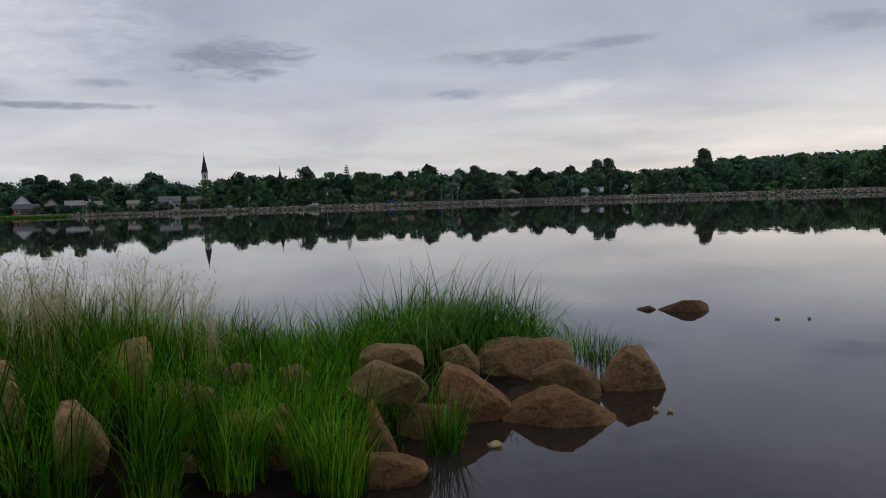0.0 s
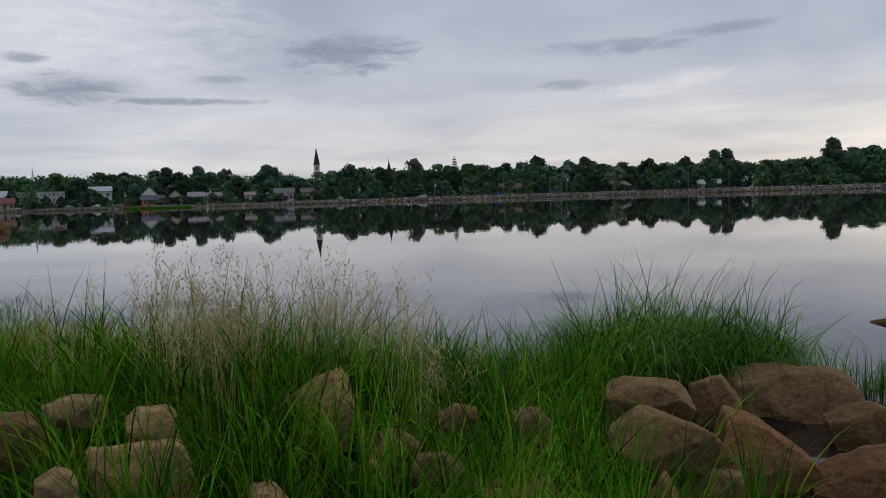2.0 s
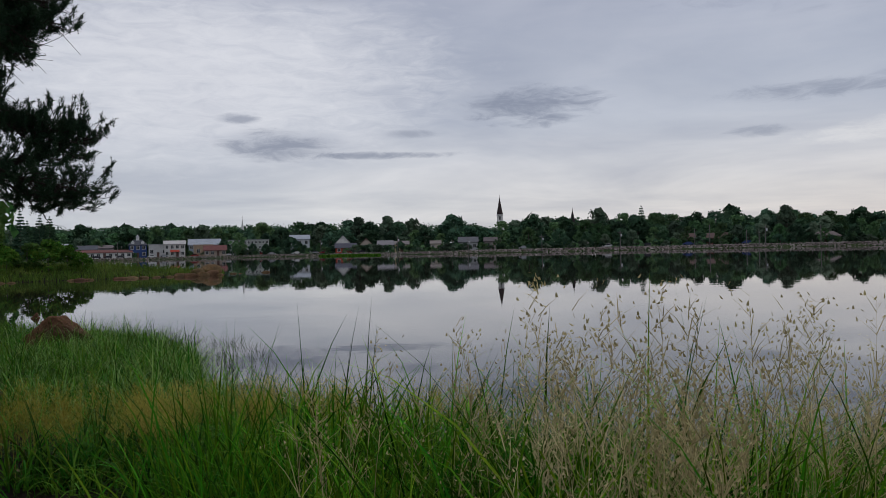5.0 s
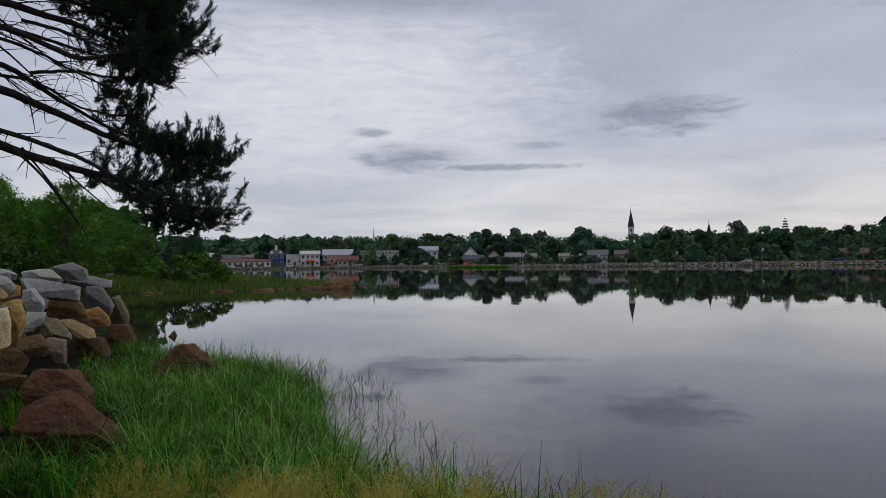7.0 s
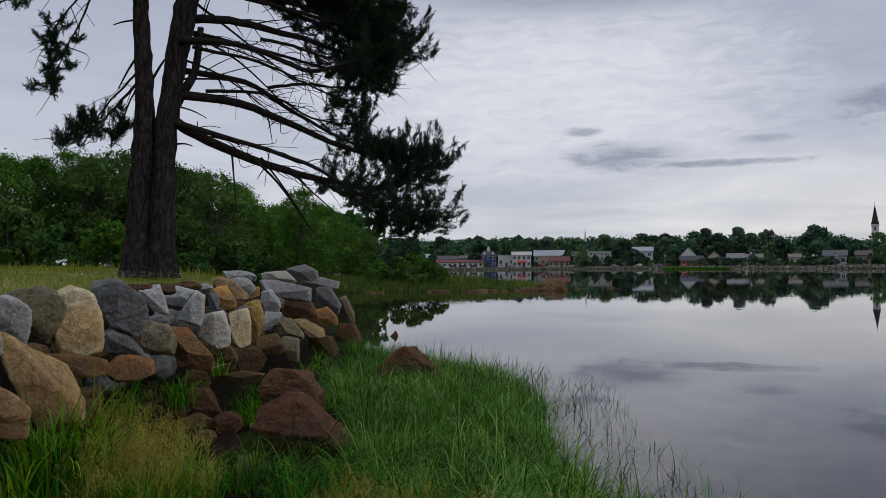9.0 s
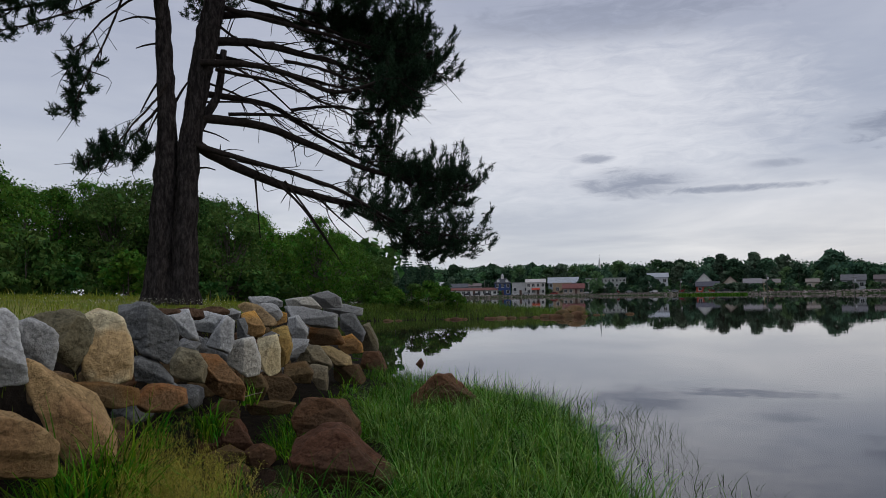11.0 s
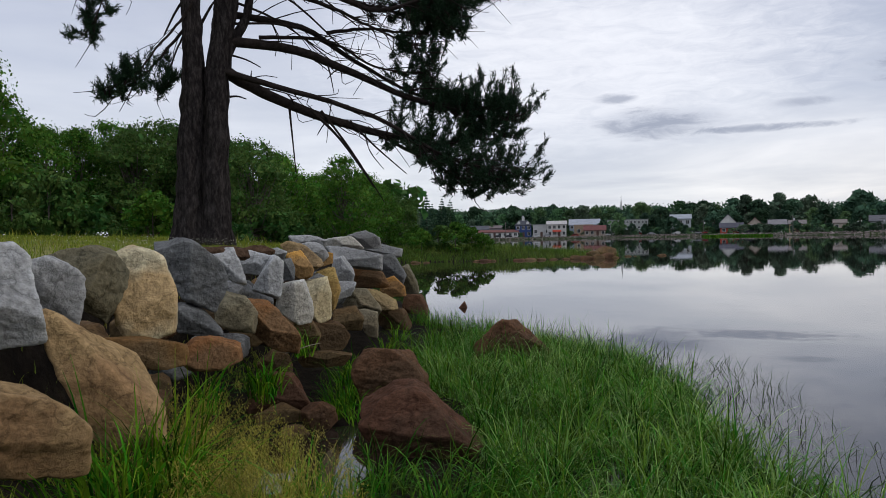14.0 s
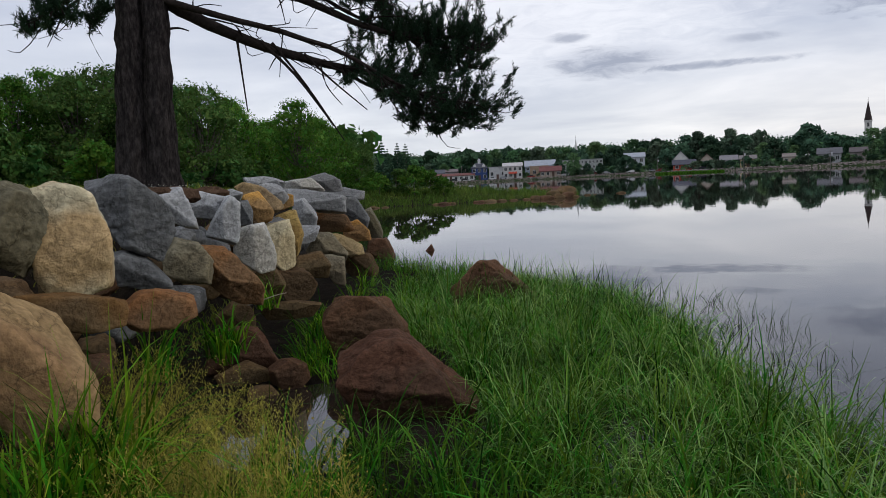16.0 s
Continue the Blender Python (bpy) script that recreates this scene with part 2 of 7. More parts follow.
def stone(name, low, mid, high, stain, k=0.18, lift=0.88):
    """Rock: grain between three tones, large stains, hairline cracks, pale worn edges, darker hollows."""
    dim, bright = (tuple(0.6 * m + 0.4 * c for m, c in zip(mid, tone)) for tone in (low, high))
    warm = 0.8 if mid[0] > mid[2] * 1.15 else 0.96
    low, mid, high, stain = ((r_ * lift, g_ * lift, b_ * lift * warm) for r_, g_, b_ in (dim, mid, bright, stain))
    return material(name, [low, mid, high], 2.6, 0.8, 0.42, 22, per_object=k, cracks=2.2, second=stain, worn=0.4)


STONE = {
    "grey": stone("grey_granite", (0.13, 0.132, 0.135), (0.208, 0.21, 0.213), (0.32, 0.322, 0.323), (0.163, 0.164, 0.165), 0.2, lift=1.18),
    "lightgrey": stone("light_grey_granite", (0.2, 0.207, 0.217), (0.30, 0.307, 0.315), (0.42, 0.425, 0.43), (0.25, 0.255, 0.26), 0.12, lift=1.18),
    "pale": stone("pale_granite", (0.22, 0.215, 0.205), (0.36, 0.352, 0.335), (0.52, 0.51, 0.48), (0.27, 0.255, 0.225), 0.12, lift=1.18),
    "paletan": stone("pale_tan_granite", (0.2, 0.175, 0.135), (0.34, 0.3, 0.235), (0.46, 0.42, 0.345), (0.26, 0.215, 0.15), 0.12, lift=1.18),
    "beige": stone("beige_boulder", (0.21, 0.185, 0.15), (0.31, 0.278, 0.228), (0.42, 0.385, 0.33), (0.28, 0.2, 0.125), 0.08, lift=1.18),
    "greybrown": stone("stained_granite", (0.085, 0.075, 0.062), (0.16, 0.142, 0.118), (0.24, 0.215, 0.175), (0.13, 0.11, 0.085)),
    "dark": stone("dark_slate_rock", (0.062, 0.063, 0.065), (0.108, 0.11, 0.112), (0.168, 0.17, 0.172), (0.086, 0.088, 0.09), lift=1.18),
    "tan": stone("tan_sandstone", (0.15, 0.105, 0.062), (0.26, 0.19, 0.115), (0.40, 0.31, 0.2), (0.2, 0.145, 0.095)),
    "gold": stone("golden_sandstone", (0.17, 0.115, 0.05), (0.31, 0.215, 0.095), (0.43, 0.32, 0.16), (0.22, 0.14, 0.06), lift=1.18),
    "orange": stone("rusty_sandstone", (0.14, 0.065, 0.022), (0.29, 0.15, 0.05), (0.40, 0.24, 0.095), (0.17, 0.1, 0.055), lift=1.18),
    "orangered": stone("red_rust_boulder", (0.10, 0.048, 0.024), (0.215, 0.105, 0.052), (0.31, 0.17, 0.09), (0.16, 0.095, 0.06)),
    "orangebrown": stone("rust_brown_rock", (0.075, 0.038, 0.018), (0.16, 0.085, 0.04), (0.25, 0.145, 0.075), (0.13, 0.085, 0.055)),
    "redbrown": stone("red_brown_rock", (0.04, 0.021, 0.014), (0.092, 0.048, 0.034), (0.155, 0.09, 0.066), (0.068, 0.04, 0.03)),
    "brown": stone("brown_rock", (0.045, 0.028, 0.017), (0.1, 0.063, 0.038), (0.17, 0.115, 0.072), (0.075, 0.052, 0.034)),
    "sand": stone("sandy_rock", (0.14, 0.092, 0.052), (0.27, 0.185, 0.11), (0.39, 0.285, 0.18), (0.2, 0.125, 0.075)),
    "redsand": stone("red_sandstone_boulder", (0.08, 0.041, 0.025), (0.16, 0.081, 0.05), (0.25, 0.138, 0.09), (0.11, 0.06, 0.039)),
    "sandbrown": stone("sandy_brown_rock", (0.076, 0.047, 0.028), (0.162, 0.104, 0.063), (0.26, 0.178, 0.114), (0.115, 0.07, 0.044)),
    "orangetan": stone("ochre_rock", (0.11, 0.06, 0.03), (0.22, 0.13, 0.065), (0.31, 0.2, 0.11), (0.15, 0.09, 0.05)),
}
STONE_WORDS = {"sand": "sandy brown", "grey": "grey granite", "lightgrey": "light grey granite", "pale": "pale grey granite", "paletan": "pale tan granite", "beige": "beige rust-streaked sandstone", "greybrown": "brown-stained grey granite",
               "dark": "dark slate-grey", "tan": "tan sandstone", "gold": "golden sandstone", "orange": "rust-orange sandstone", "orangered": "reddish rust-stained", "orangebrown": "rusty brown", "redbrown": "reddish-brown", "brown": "weathered brown",
               "sandbrown": "sandy brown weathered", "redsand": "red-brown sandstone", "orangetan": "smooth ochre-brown"}
M_REED = material("reed_blade", [(0.01, 0.042, 0.002), (0.042, 0.132, 0.005), (0.175, 0.335, 0.024)], 1.6, 0.6, 0, per_island=0.8, translucent=0.35, spec=0.03)
M_SEDGE = material("sedge_blade", [(0.012, 0.047, 0.003), (0.039, 0.118, 0.008), (0.115, 0.235, 0.034)], 1.4, 0.55, 0, per_island=0.8, translucent=0.35, spec=0.04)
# lighter copy of the sedge: highlights on light-catching blades, put into the colour
M_LIT_SEDGE = material("lit_sedge_blade", [(0.10, 0.20, 0.04), (0.17, 0.29, 0.07), (0.26, 0.38, 0.13)], 1.4, 0.4, 0, per_island=0.5, translucent=0.35, spec=0.08)
M_DRY = material("dry_grass", [(0.24, 0.195, 0.09), (0.35, 0.295, 0.145), (0.46, 0.4, 0.22)], 1.0, 0.7, 0, per_island=0.3, translucent=0.3)
M_YELLOW = material("ripening_grass", [(0.135, 0.135, 0.02), (0.245, 0.22, 0.036), (0.36, 0.31, 0.075)], 1.0, 0.6, 0, per_island=0.35, translucent=0.3)
M_RUSH = material("rush_stem", [(0.009, 0.024, 0.004), (0.018, 0.04, 0.007), (0.032, 0.06, 0.013)], 1.0, 0.6, 0, per_island=0.4, translucent=0.2)
M_SPIT = material("spit_blade", [(0.036, 0.075, 0.011), (0.072, 0.125, 0.02), (0.135, 0.16, 0.038)], 0.15, 0.7, 0, per_island=0.5, translucent=0.25)
M_LAWNBLADE = material("lawn_blade", [(0.085, 0.14, 0.014), (0.16, 0.2, 0.024), (0.24, 0.22, 0.05)], 0.6, 0.6, 0, per_island=0.35, translucent=0.3)
M_FLOWER = material("clover_flower", [(0.45, 0.45, 0.38), (0.62, 0.62, 0.55)], 8, 0.8, 0)
M_BARK = material("pine_bark", [(0.014, 0.012, 0.012), (0.027, 0.023, 0.022), (0.046, 0.04, 0.038)], 16, 0.95, 1.0, 20, stretch=(1, 1, 0.34), cracks=12.0)
M_TWIG = material("twig_bark", [(0.012, 0.010, 0.009), (0.034, 0.027, 0.024)], 12, 0.9, 0.3)
M_NEEDLE = material("pine_needles", [(0.008, 0.02, 0.012), (0.014, 0.032, 0.016), (0.024, 0.046, 0.022)], 1.5, 0.55, 0, per_island=0.35, translucent=0.04)
LEAF = [material("leaves_" + n, c, 0.4, 0.6, 0, per_object=0.3, per_island=0.35, translucent=0.3) for n, c in (
    ("fresh", [(0.024, 0.075, 0.009), (0.052, 0.13, 0.016), (0.095, 0.195, 0.032)]), ("deep", [(0.018, 0.052, 0.012), (0.033, 0.083, 0.019), (0.055, 0.12, 0.028)]),
    ("olive", [(0.026, 0.06, 0.014), (0.05, 0.1, 0.023), (0.08, 0.14, 0.036)]), ("conifer", [(0.012, 0.035, 0.018), (0.022, 0.05, 0.024), (0.035, 0.065, 0.03)]))]
# far foliage has the distance haze mixed into its colours: bluer, greyer greens
FAR_LEAF = [material("hazed_far_leaves_" + n, c, 0.3, 0.7, 0, per_object=0.45, translucent=0.15) for n, c in (
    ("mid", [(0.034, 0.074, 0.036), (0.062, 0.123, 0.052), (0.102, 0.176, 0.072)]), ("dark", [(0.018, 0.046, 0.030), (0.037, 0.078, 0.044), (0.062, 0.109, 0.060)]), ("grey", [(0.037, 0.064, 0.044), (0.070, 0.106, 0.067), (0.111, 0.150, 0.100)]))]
FAR_WOODS = material("hazed_far_woods_leaves", [(0.023, 0.055, 0.038), (0.046, 0.097, 0.054), (0.078, 0.139, 0.070)], 0.05, 0.8, 0, per_island=0.35, translucent=0.1)
M_TRUNK = material("tree_bark", [(0.04, 0.035, 0.03), (0.09, 0.08, 0.07), (0.15, 0.13, 0.11)], 3, 0.95, 0.6)

# ---- mesh tools ----


def mesh_from(name, verts, faces, mats, smooth=True, index=None):
    me = bpy.data.meshes.new(name)
    me.from_pydata([tuple(v) for v in verts], [], [tuple(int(i) for i in f) for f in faces])
    for m in mats if isinstance(mats, (list, tuple)) else [mats]:
        me.materials.append(m)
    if smooth:
        me.polygons.foreach_set("use_smooth", np.ones(len(me.polygons), bool))
    if index is not None:
        me.polygons.foreach_set("material_index", np.asarray(index, np.int32))
    return me


def mesh_tris(name, verts, faces, mat, smooth=True):
    """A mesh from big arrays: faces all triangles or all quads."""
    me = bpy.data.meshes.new(name)
    verts, faces = np.asarray(verts, np.float32), np.asarray(faces, np.int32)
    k = faces.shape[1]
    me.vertices.add(len(verts))
    me.vertices.foreach_set("co", verts.ravel())
    me.loops.add(faces.size)
    me.loops.foreach_set("vertex_index", faces.ravel())
    me.polygons.add(len(faces))
    me.polygons.foreach_set("loop_start", np.arange(0, faces.size, k, dtype=np.int32))
    me.materials.append(mat)
    me.update(calc_edges=True)
    if smooth:
        me.polygons.foreach_set("use_smooth", np.ones(len(faces), bool))
    return me


def part(name, me, parent, label=""):
    ob = new(name, me)
    ob.parent = parent
    return tagged(ob, label)


def thing(name, m, label, category, group="", kind=""):
    ob = new(name)
    ob.matrix_basis = m
    return tagged(ob, label, category, group, kind)


def box_data(x0, x1, y0, y1, z0, z1):
    v = [(x, y, z) for z in (z0, z1) for y in (y0, y1) for x in (x0, x1)]
    return v, [(0, 2, 3, 1), (4, 5, 7, 6), (0, 1, 5, 4), (2, 6, 7, 3), (0, 4, 6, 2), (1, 3, 7, 5)]


def joined(pieces):
    verts, faces = [], []
    for v, f in pieces:
        k = len(verts)
        verts += [tuple(p) for p in v]
        faces += [tuple(i + k for i in q) for q in f]
    return verts, faces


def tube(path, radii, sides=7):
    """A tapered tube along a path, closed at its end."""
    path = [Vector(p) for p in path]
    verts, faces = [], []
    for i, p in enumerate(path):
        ax = (path[min(i + 1, len(path) - 1)] - path[max(i - 1, 0)]).normalized()
        a = ax.orthogonal().normalized() if abs(ax.z) > 0.95 else ax.cross(Vector((0, 0, 1))).normalized()
        b = ax.cross(a)
        for k in range(sides):
            t = 2 * math.pi * k / sides
            verts.append(p + (a * math.cos(t) + b * math.sin(t)) * radii[i])
    for i in range(len(path) - 1):
        for k in range(sides):
            q = (k + 1) % sides
            faces.append((i * sides + k, i * sides + q, (i + 1) * sides + q, (i + 1) * sides + k))
    faces.append(tuple(range((len(path) - 1) * sides, len(path) * sides)))
    return verts, faces


def curve_points(pts, n):
    """A smooth polyline through control points."""
    pts = np.array(pts, float)
    k = np.linspace(0, len(pts) - 1, n)
    i = np.clip(k.astype(int), 0, len(pts) - 2)
    f = (k - i)[:, None]
    p0, p1, p2, p3 = pts[np.maximum(i - 1, 0)], pts[i], pts[i + 1], pts[np.minimum(i + 2, len(pts) - 1)]
    return 0.5 * (2 * p1 + (p2 - p0) * f + (2 * p0 - 5 * p1 + 4 * p2 - p3) * f ** 2 + (3 * p1 - p0 - 3 * p2 + p3) * f ** 3)


def inside(poly, x, y):
    c = np.zeros(np.shape(x), bool)
    n = len(poly)
    for i in range(n):
        (x0, y0), (x1, y1) = poly[i], poly[(i + 1) % n]
        c ^= ((y0 > y) != (y1 > y)) & (x < (x1 - x0) * (y - y0) / (y1 - y0 + 1e-12) + x0)
    return c


def edge_distance(poly, x, y):
    d = np.full(np.shape(x), 1e9)
    n = len(poly)
    for i in range(n):
        (x0, y0), (x1, y1) = poly[i], poly[(i + 1) % n]
        ux, uy = x1 - x0, y1 - y0
        t = np.clip(((x - x0) * ux + (y - y0) * uy) / (ux * ux + uy * uy + 1e-12), 0, 1)
        d = np.minimum(d, np.hypot(x - x0 - t * ux, y - y0 - t * uy))
    return d


def smooth01(v):
    v = np.clip(v, 0, 1)
    return v * v * (3 - 2 * v)


def waves(x, y, s, seed):
    r = np.random.default_rng(seed)
    z = 0
    for k in range(5):
        a, p = r.uniform(0, 6.28), r.uniform(0, 6.28)
        z = z + np.sin((x * math.cos(a) + y * math.sin(a)) * s * 1.7 ** k + p) / 1.6 ** k
    return z / 2.2


# ---- ground and water ----
HUB = (-3.0, 4.0)


def far(az, d, z=0.0):
    a = radians(az)
    return (HUB[0] - math.sin(a) * d, HUB[1] + math.cos(a) * d, z)


NEAR_SHORE = [(14, -40), (4, -12), (1.8, -2), (0.4, 2.4), (-0.5, 4.0), (-0.5, 5.0), (-0.1, 5.7), (0.5, 6.7), (1.1, 7.6), (1.25, 8.2), (1.0, 8.9), (0.1, 9.2), (-2, 8.7), (-4.2, 8.8), (-5.2, 8.9), (-6.6, 9.2), (-8.0, 10.2), (-9.7, 12.2),
              (-11.7, 13.7), (-15, 14.9), (-18.5, 16.2), (-21, 18), (-26, 20.6), (-34, 26), (-44, 33.5), (-50.5, 40), (-48, 43.5), (-45.5, 47), (-43.5, 50.5), (-41.5, 53.5), (-41, 55.5), (-43, 58.5), (-50, 61), (-62, 64), (-90, 85), (-130, 125)]
FAR_R = [(47, 425), (42, 425), (36, 415), (30, 385), (25, 335), (20, 303), (12, 294), (5, 285), (-3, 280), (-10, 270), (-18, 258), (-25, 245), (-32, 236), (-45, 240), (-70, 300), (-95, 420)]
LAKE = NEAR_SHORE + [far(az, r)[:2] for az, r in FAR_R] + [(150, -120)]
LAWN_EDGE = [(-2.0, -30), (-4.5, -4), (-7.9, 2.4), (-10.0, 5.2), (-12.3, 7.3), (-15.9, 10.9), (-20.1, 14.9), (-23, 16.9), (-32, 21), (-60, 30), (-95, 55), (-140, 95), (-200, 60), (-200, -80), (-40, -80)]


def land(x, y):
    """Height of the ground."""
    x, y = np.asarray(x, float), np.asarray(y, float)
    wet, d = inside(LAKE, x, y), edge_distance(LAKE, x, y)
    away = np.hypot(x - HUB[0], y - HUB[1])
    wob = waves(x, y, 0.9, 3) * 0.05
    dry = smooth01((x + 6.8) / 2.6)
    near_h = np.minimum(d * 0.02, 0.05) * (1 - dry) + np.minimum(d * 0.14, 0.34) * dry + wob * smooth01(d / 0.7) * (0.4 + 0.6 * dry)
    near_h = near_h + 0.30 * np.exp(-((x + 2.1) ** 2 + (y - 4.7) ** 2) / 0.9) + 0.13 * np.exp(-((x + 7.6) ** 2 + (y - 6.0) ** 2) / 5.0)
    near_h = near_h - 0.16 * np.exp(-((x + 10.7) ** 2 + (y - 8.9) ** 2) / 0.8) - 0.12 * np.exp(-((x + 8.6) ** 2 + (y - 9.3) ** 2) / 0.7) - 0.26 * np.exp(-((x + 10.75) ** 2 + (y - 8.4) ** 2) / 0.4)
    near_h = near_h + 0.75 * smooth01((d - 0.5) / 7) * np.exp(-((x + 56) ** 2 + (y - 50) ** 2) / 260)
    lawn_in, ld = inside(LAWN_EDGE, x, y), edge_distance(LAWN_EDGE, x, y)
    step = np.where(lawn_in, smooth01((ld - 0.35) / 0.7), 0)
    lawn_h = 1.55 + np.minimum(np.where(lawn_in, ld, 0) * 0.075, 0.3) + np.clip(np.where(lawn_in, ld - 4, 0) * 0.036, 0, 1.0) + waves(x, y, 0.5, 5) * 0.03
    here = near_h * (1 - step) + lawn_h * step
    bank = 1.15 * smooth01(d / 2.8) + np.clip((d - 12) * 0.006, 0, 5)
    ang = np.degrees(np.arctan2(-(x - HUB[0]), y - HUB[1]))
    bank = bank + smooth01((-14 - ang) / 12) * smooth01((d - 90) / 380) * 20
    high = np.where(away > 120, bank, here)
    blend = smooth01((away - 90) / 60)
    high = here * (1 - blend) + bank * blend
    return np.where(wet, -np.minimum(0.05 + d * 0.22, 2.2), np.maximum(high, -0.12))


rings = np.concatenate([[0.05], np.arange(0.25, 27, 0.22), 27 * 1.045 ** np.arange(0, 49), np.arange(234, 440, 3.0), 442 * 1.05 ** np.arange(0, 49)])
segs = 400
ang = np.arange(segs) * 2 * np.pi / segs
gx = HUB[0] - 4 + np.outer(rings, np.cos(ang))
gy = HUB[1] + 3 + np.outer(rings, np.sin(ang))
gz = land(gx, gy)
gverts = np.stack([gx, gy, gz], -1).reshape(-1, 3)
ii, jj = np.meshgrid(np.arange(len(rings) - 1), np.arange(segs), indexing="ij")
jn = (jj + 1) % segs
gfaces = np.stack([ii * segs + jj, (ii + 1) * segs + jj, (ii + 1) * segs + jn, ii * segs + jn], -1).reshape(-1, 4)
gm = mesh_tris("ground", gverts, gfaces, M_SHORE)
gm.materials.append(M_LAWN)
gm.materials.append(M_FARLAND)
cx, cy = gverts[gfaces].mean(1)[:, 0], gverts[gfaces].mean(1)[:, 1]
cr = np.hypot(cx - HUB[0], cy - HUB[1])
sel = np.where(cr > 90, 2, np.where(inside(LAWN_EDGE, cx, cy) & (edge_distance(LAWN_EDGE, cx, cy) > 0.95), 1, 0))
gm.polygons.foreach_set("material_index", sel.astype(np.int32))
ground = tagged(new("ground", gm), "grassy lawn and wet shore soil, darkened for shaded gaps, round a lake", "ground", kind="structure")

wv = [(HUB[0], HUB[1], 0.0)] + [(HUB[0] + r * math.cos(a), HUB[1] + r * math.sin(a), 0.0) for r in (4000,) for a in np.arange(96) * 2 * np.pi / 96]
wf = [(0, 1 + k, 1 + (k + 1) % 96) for k in range(96)]
water = tagged(new("water", mesh_from("water", wv, wf, M_WATER)), "calm dark lake water mirroring the cloudy sky", "water", kind="structure")

# ---- rocks ----


def ball(level):
    bm = bmesh.new()
    bmesh.ops.create_icosphere(bm, subdivisions=level, radius=1.0)
    v, f = np.array([p.co[:] for p in bm.verts]), np.array([[p.index for p in g.verts] for g in bm.faces])
    bm.free()
    return v, f


BALLS = {level: ball(level) for level in (3, 4, 5, 6)}


def rock_mesh(seed, w, d, h, sharp, mat, level, cuts=(), front=()):
    """A broken stone: a block with its corners split off by flat breaks, worn edges and small relief. cuts: (angle, reach) round its face; front: (angle, tilt) of the breaks across its face."""
    r = np.random.default_rng(seed * 17 + 5)
    dirs, faces = BALLS[level]
    nrm, hgt = [], []

    def plane(n, dist):
        k = math.sqrt(sum(c * c for c in n))
        nrm.append([c / k for c in n])
        hgt.append(dist / k)

    rim = list(cuts) if cuts else [(a + r.uniform(-14, 14), r.uniform(0.84, 1.06)) for a in range(0, 360, 45)]
    for a, reach in rim + [(0, 1.0), (90, 1.0), (180, 1.0), (270, 1.0)]:
        c, s = math.cos(radians(a)), math.sin(radians(a))
        plane((c, r.normal(0, 0.1), s), reach)
    for a, reach in rim:
        c, s = math.cos(radians(a)), math.sin(radians(a))
        for side in (-1, 1):
            if r.uniform() < 0.38:
                k = r.uniform(0.3, 1.8)
                plane((c, side * k, s), (reach + k) * r.uniform(0.84, 1.0))
    breaks = list(front) if front else [(a + r.uniform(-40, 40), r.uniform(16, 44)) for a in (75, r.choice([190, 350]), 270)[: 2 + seed % 2]]
    for a, tilt in breaks:
        c, s, t = math.cos(radians(a)), math.sin(radians(a)), math.tan(radians(tilt))
        plane((t * c, -1.0, t * s), r.uniform(0.86, 1.0))
    plane((r.normal(0, 0.2), 1.0, r.normal(0, 0.2)), 0.95)
    nrm, hgt = np.array(nrm), np.array(hgt)
    dots = np.maximum(dirs @ nrm.T, 0) / hgt
    rad = (dots ** sharp).sum(1) ** (-1.0 / sharp)
    p = dirs * rad[:, None]
    lo, hi = p.min(0), p.max(0)
    p = (p - (lo + hi) / 2) / ((hi - lo) / 2)
    off = r.uniform(-50, 50, 3)
    size = np.array([w, d, h]) / 2
    q = p * size
    big = np.array([noise.fractal(Vector(c), 1.0, 2.0, 3) for c in q * 3.2 + off])
    ledge = np.array([noise.ridged_multi_fractal(Vector(c), 0.9, 2.1, 4, 1.0, 2.0) for c in q * np.array([5.0, 5.0, 8.0]) + off])
    fine = np.array([noise.fractal(Vector(c), 0.8, 2.0, 3) for c in q * 24.0 + off])
    m = min(w, d, h)
    out = dirs / np.maximum(size, 0.05) * m
    out = out / np.linalg.norm(out, axis=1)[:, None]
    q = q + out * (0.032 * m * big - 0.026 * m * np.clip(ledge - 1.1, -0.6, 0.9) + 0.004 * fine)[:, None]
    return mesh_tris("stone", q, faces, mat)


def place_rock(name, label, group, kind, x, y, z, w, d, h, yaw, sharp, seed, level, cuts=(), front=()):
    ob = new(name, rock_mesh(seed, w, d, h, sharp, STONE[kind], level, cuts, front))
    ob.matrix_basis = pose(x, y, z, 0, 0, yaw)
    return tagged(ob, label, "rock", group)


def wall_stone(kind, x, y, z, w, d, h, yaw, seed, cuts=(), front=()):
    """A block of the shore wall: it runs back into the bank."""
    w, h, deep = w * 1.05, h * 1.05, d * 1.35
    a = radians(yaw)
    x, y = x - math.sin(a) * (deep - d) / 2, y + math.cos(a) * (deep - d) / 2
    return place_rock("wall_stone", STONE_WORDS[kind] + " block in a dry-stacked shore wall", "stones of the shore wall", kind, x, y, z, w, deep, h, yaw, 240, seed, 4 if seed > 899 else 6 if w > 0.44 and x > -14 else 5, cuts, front)


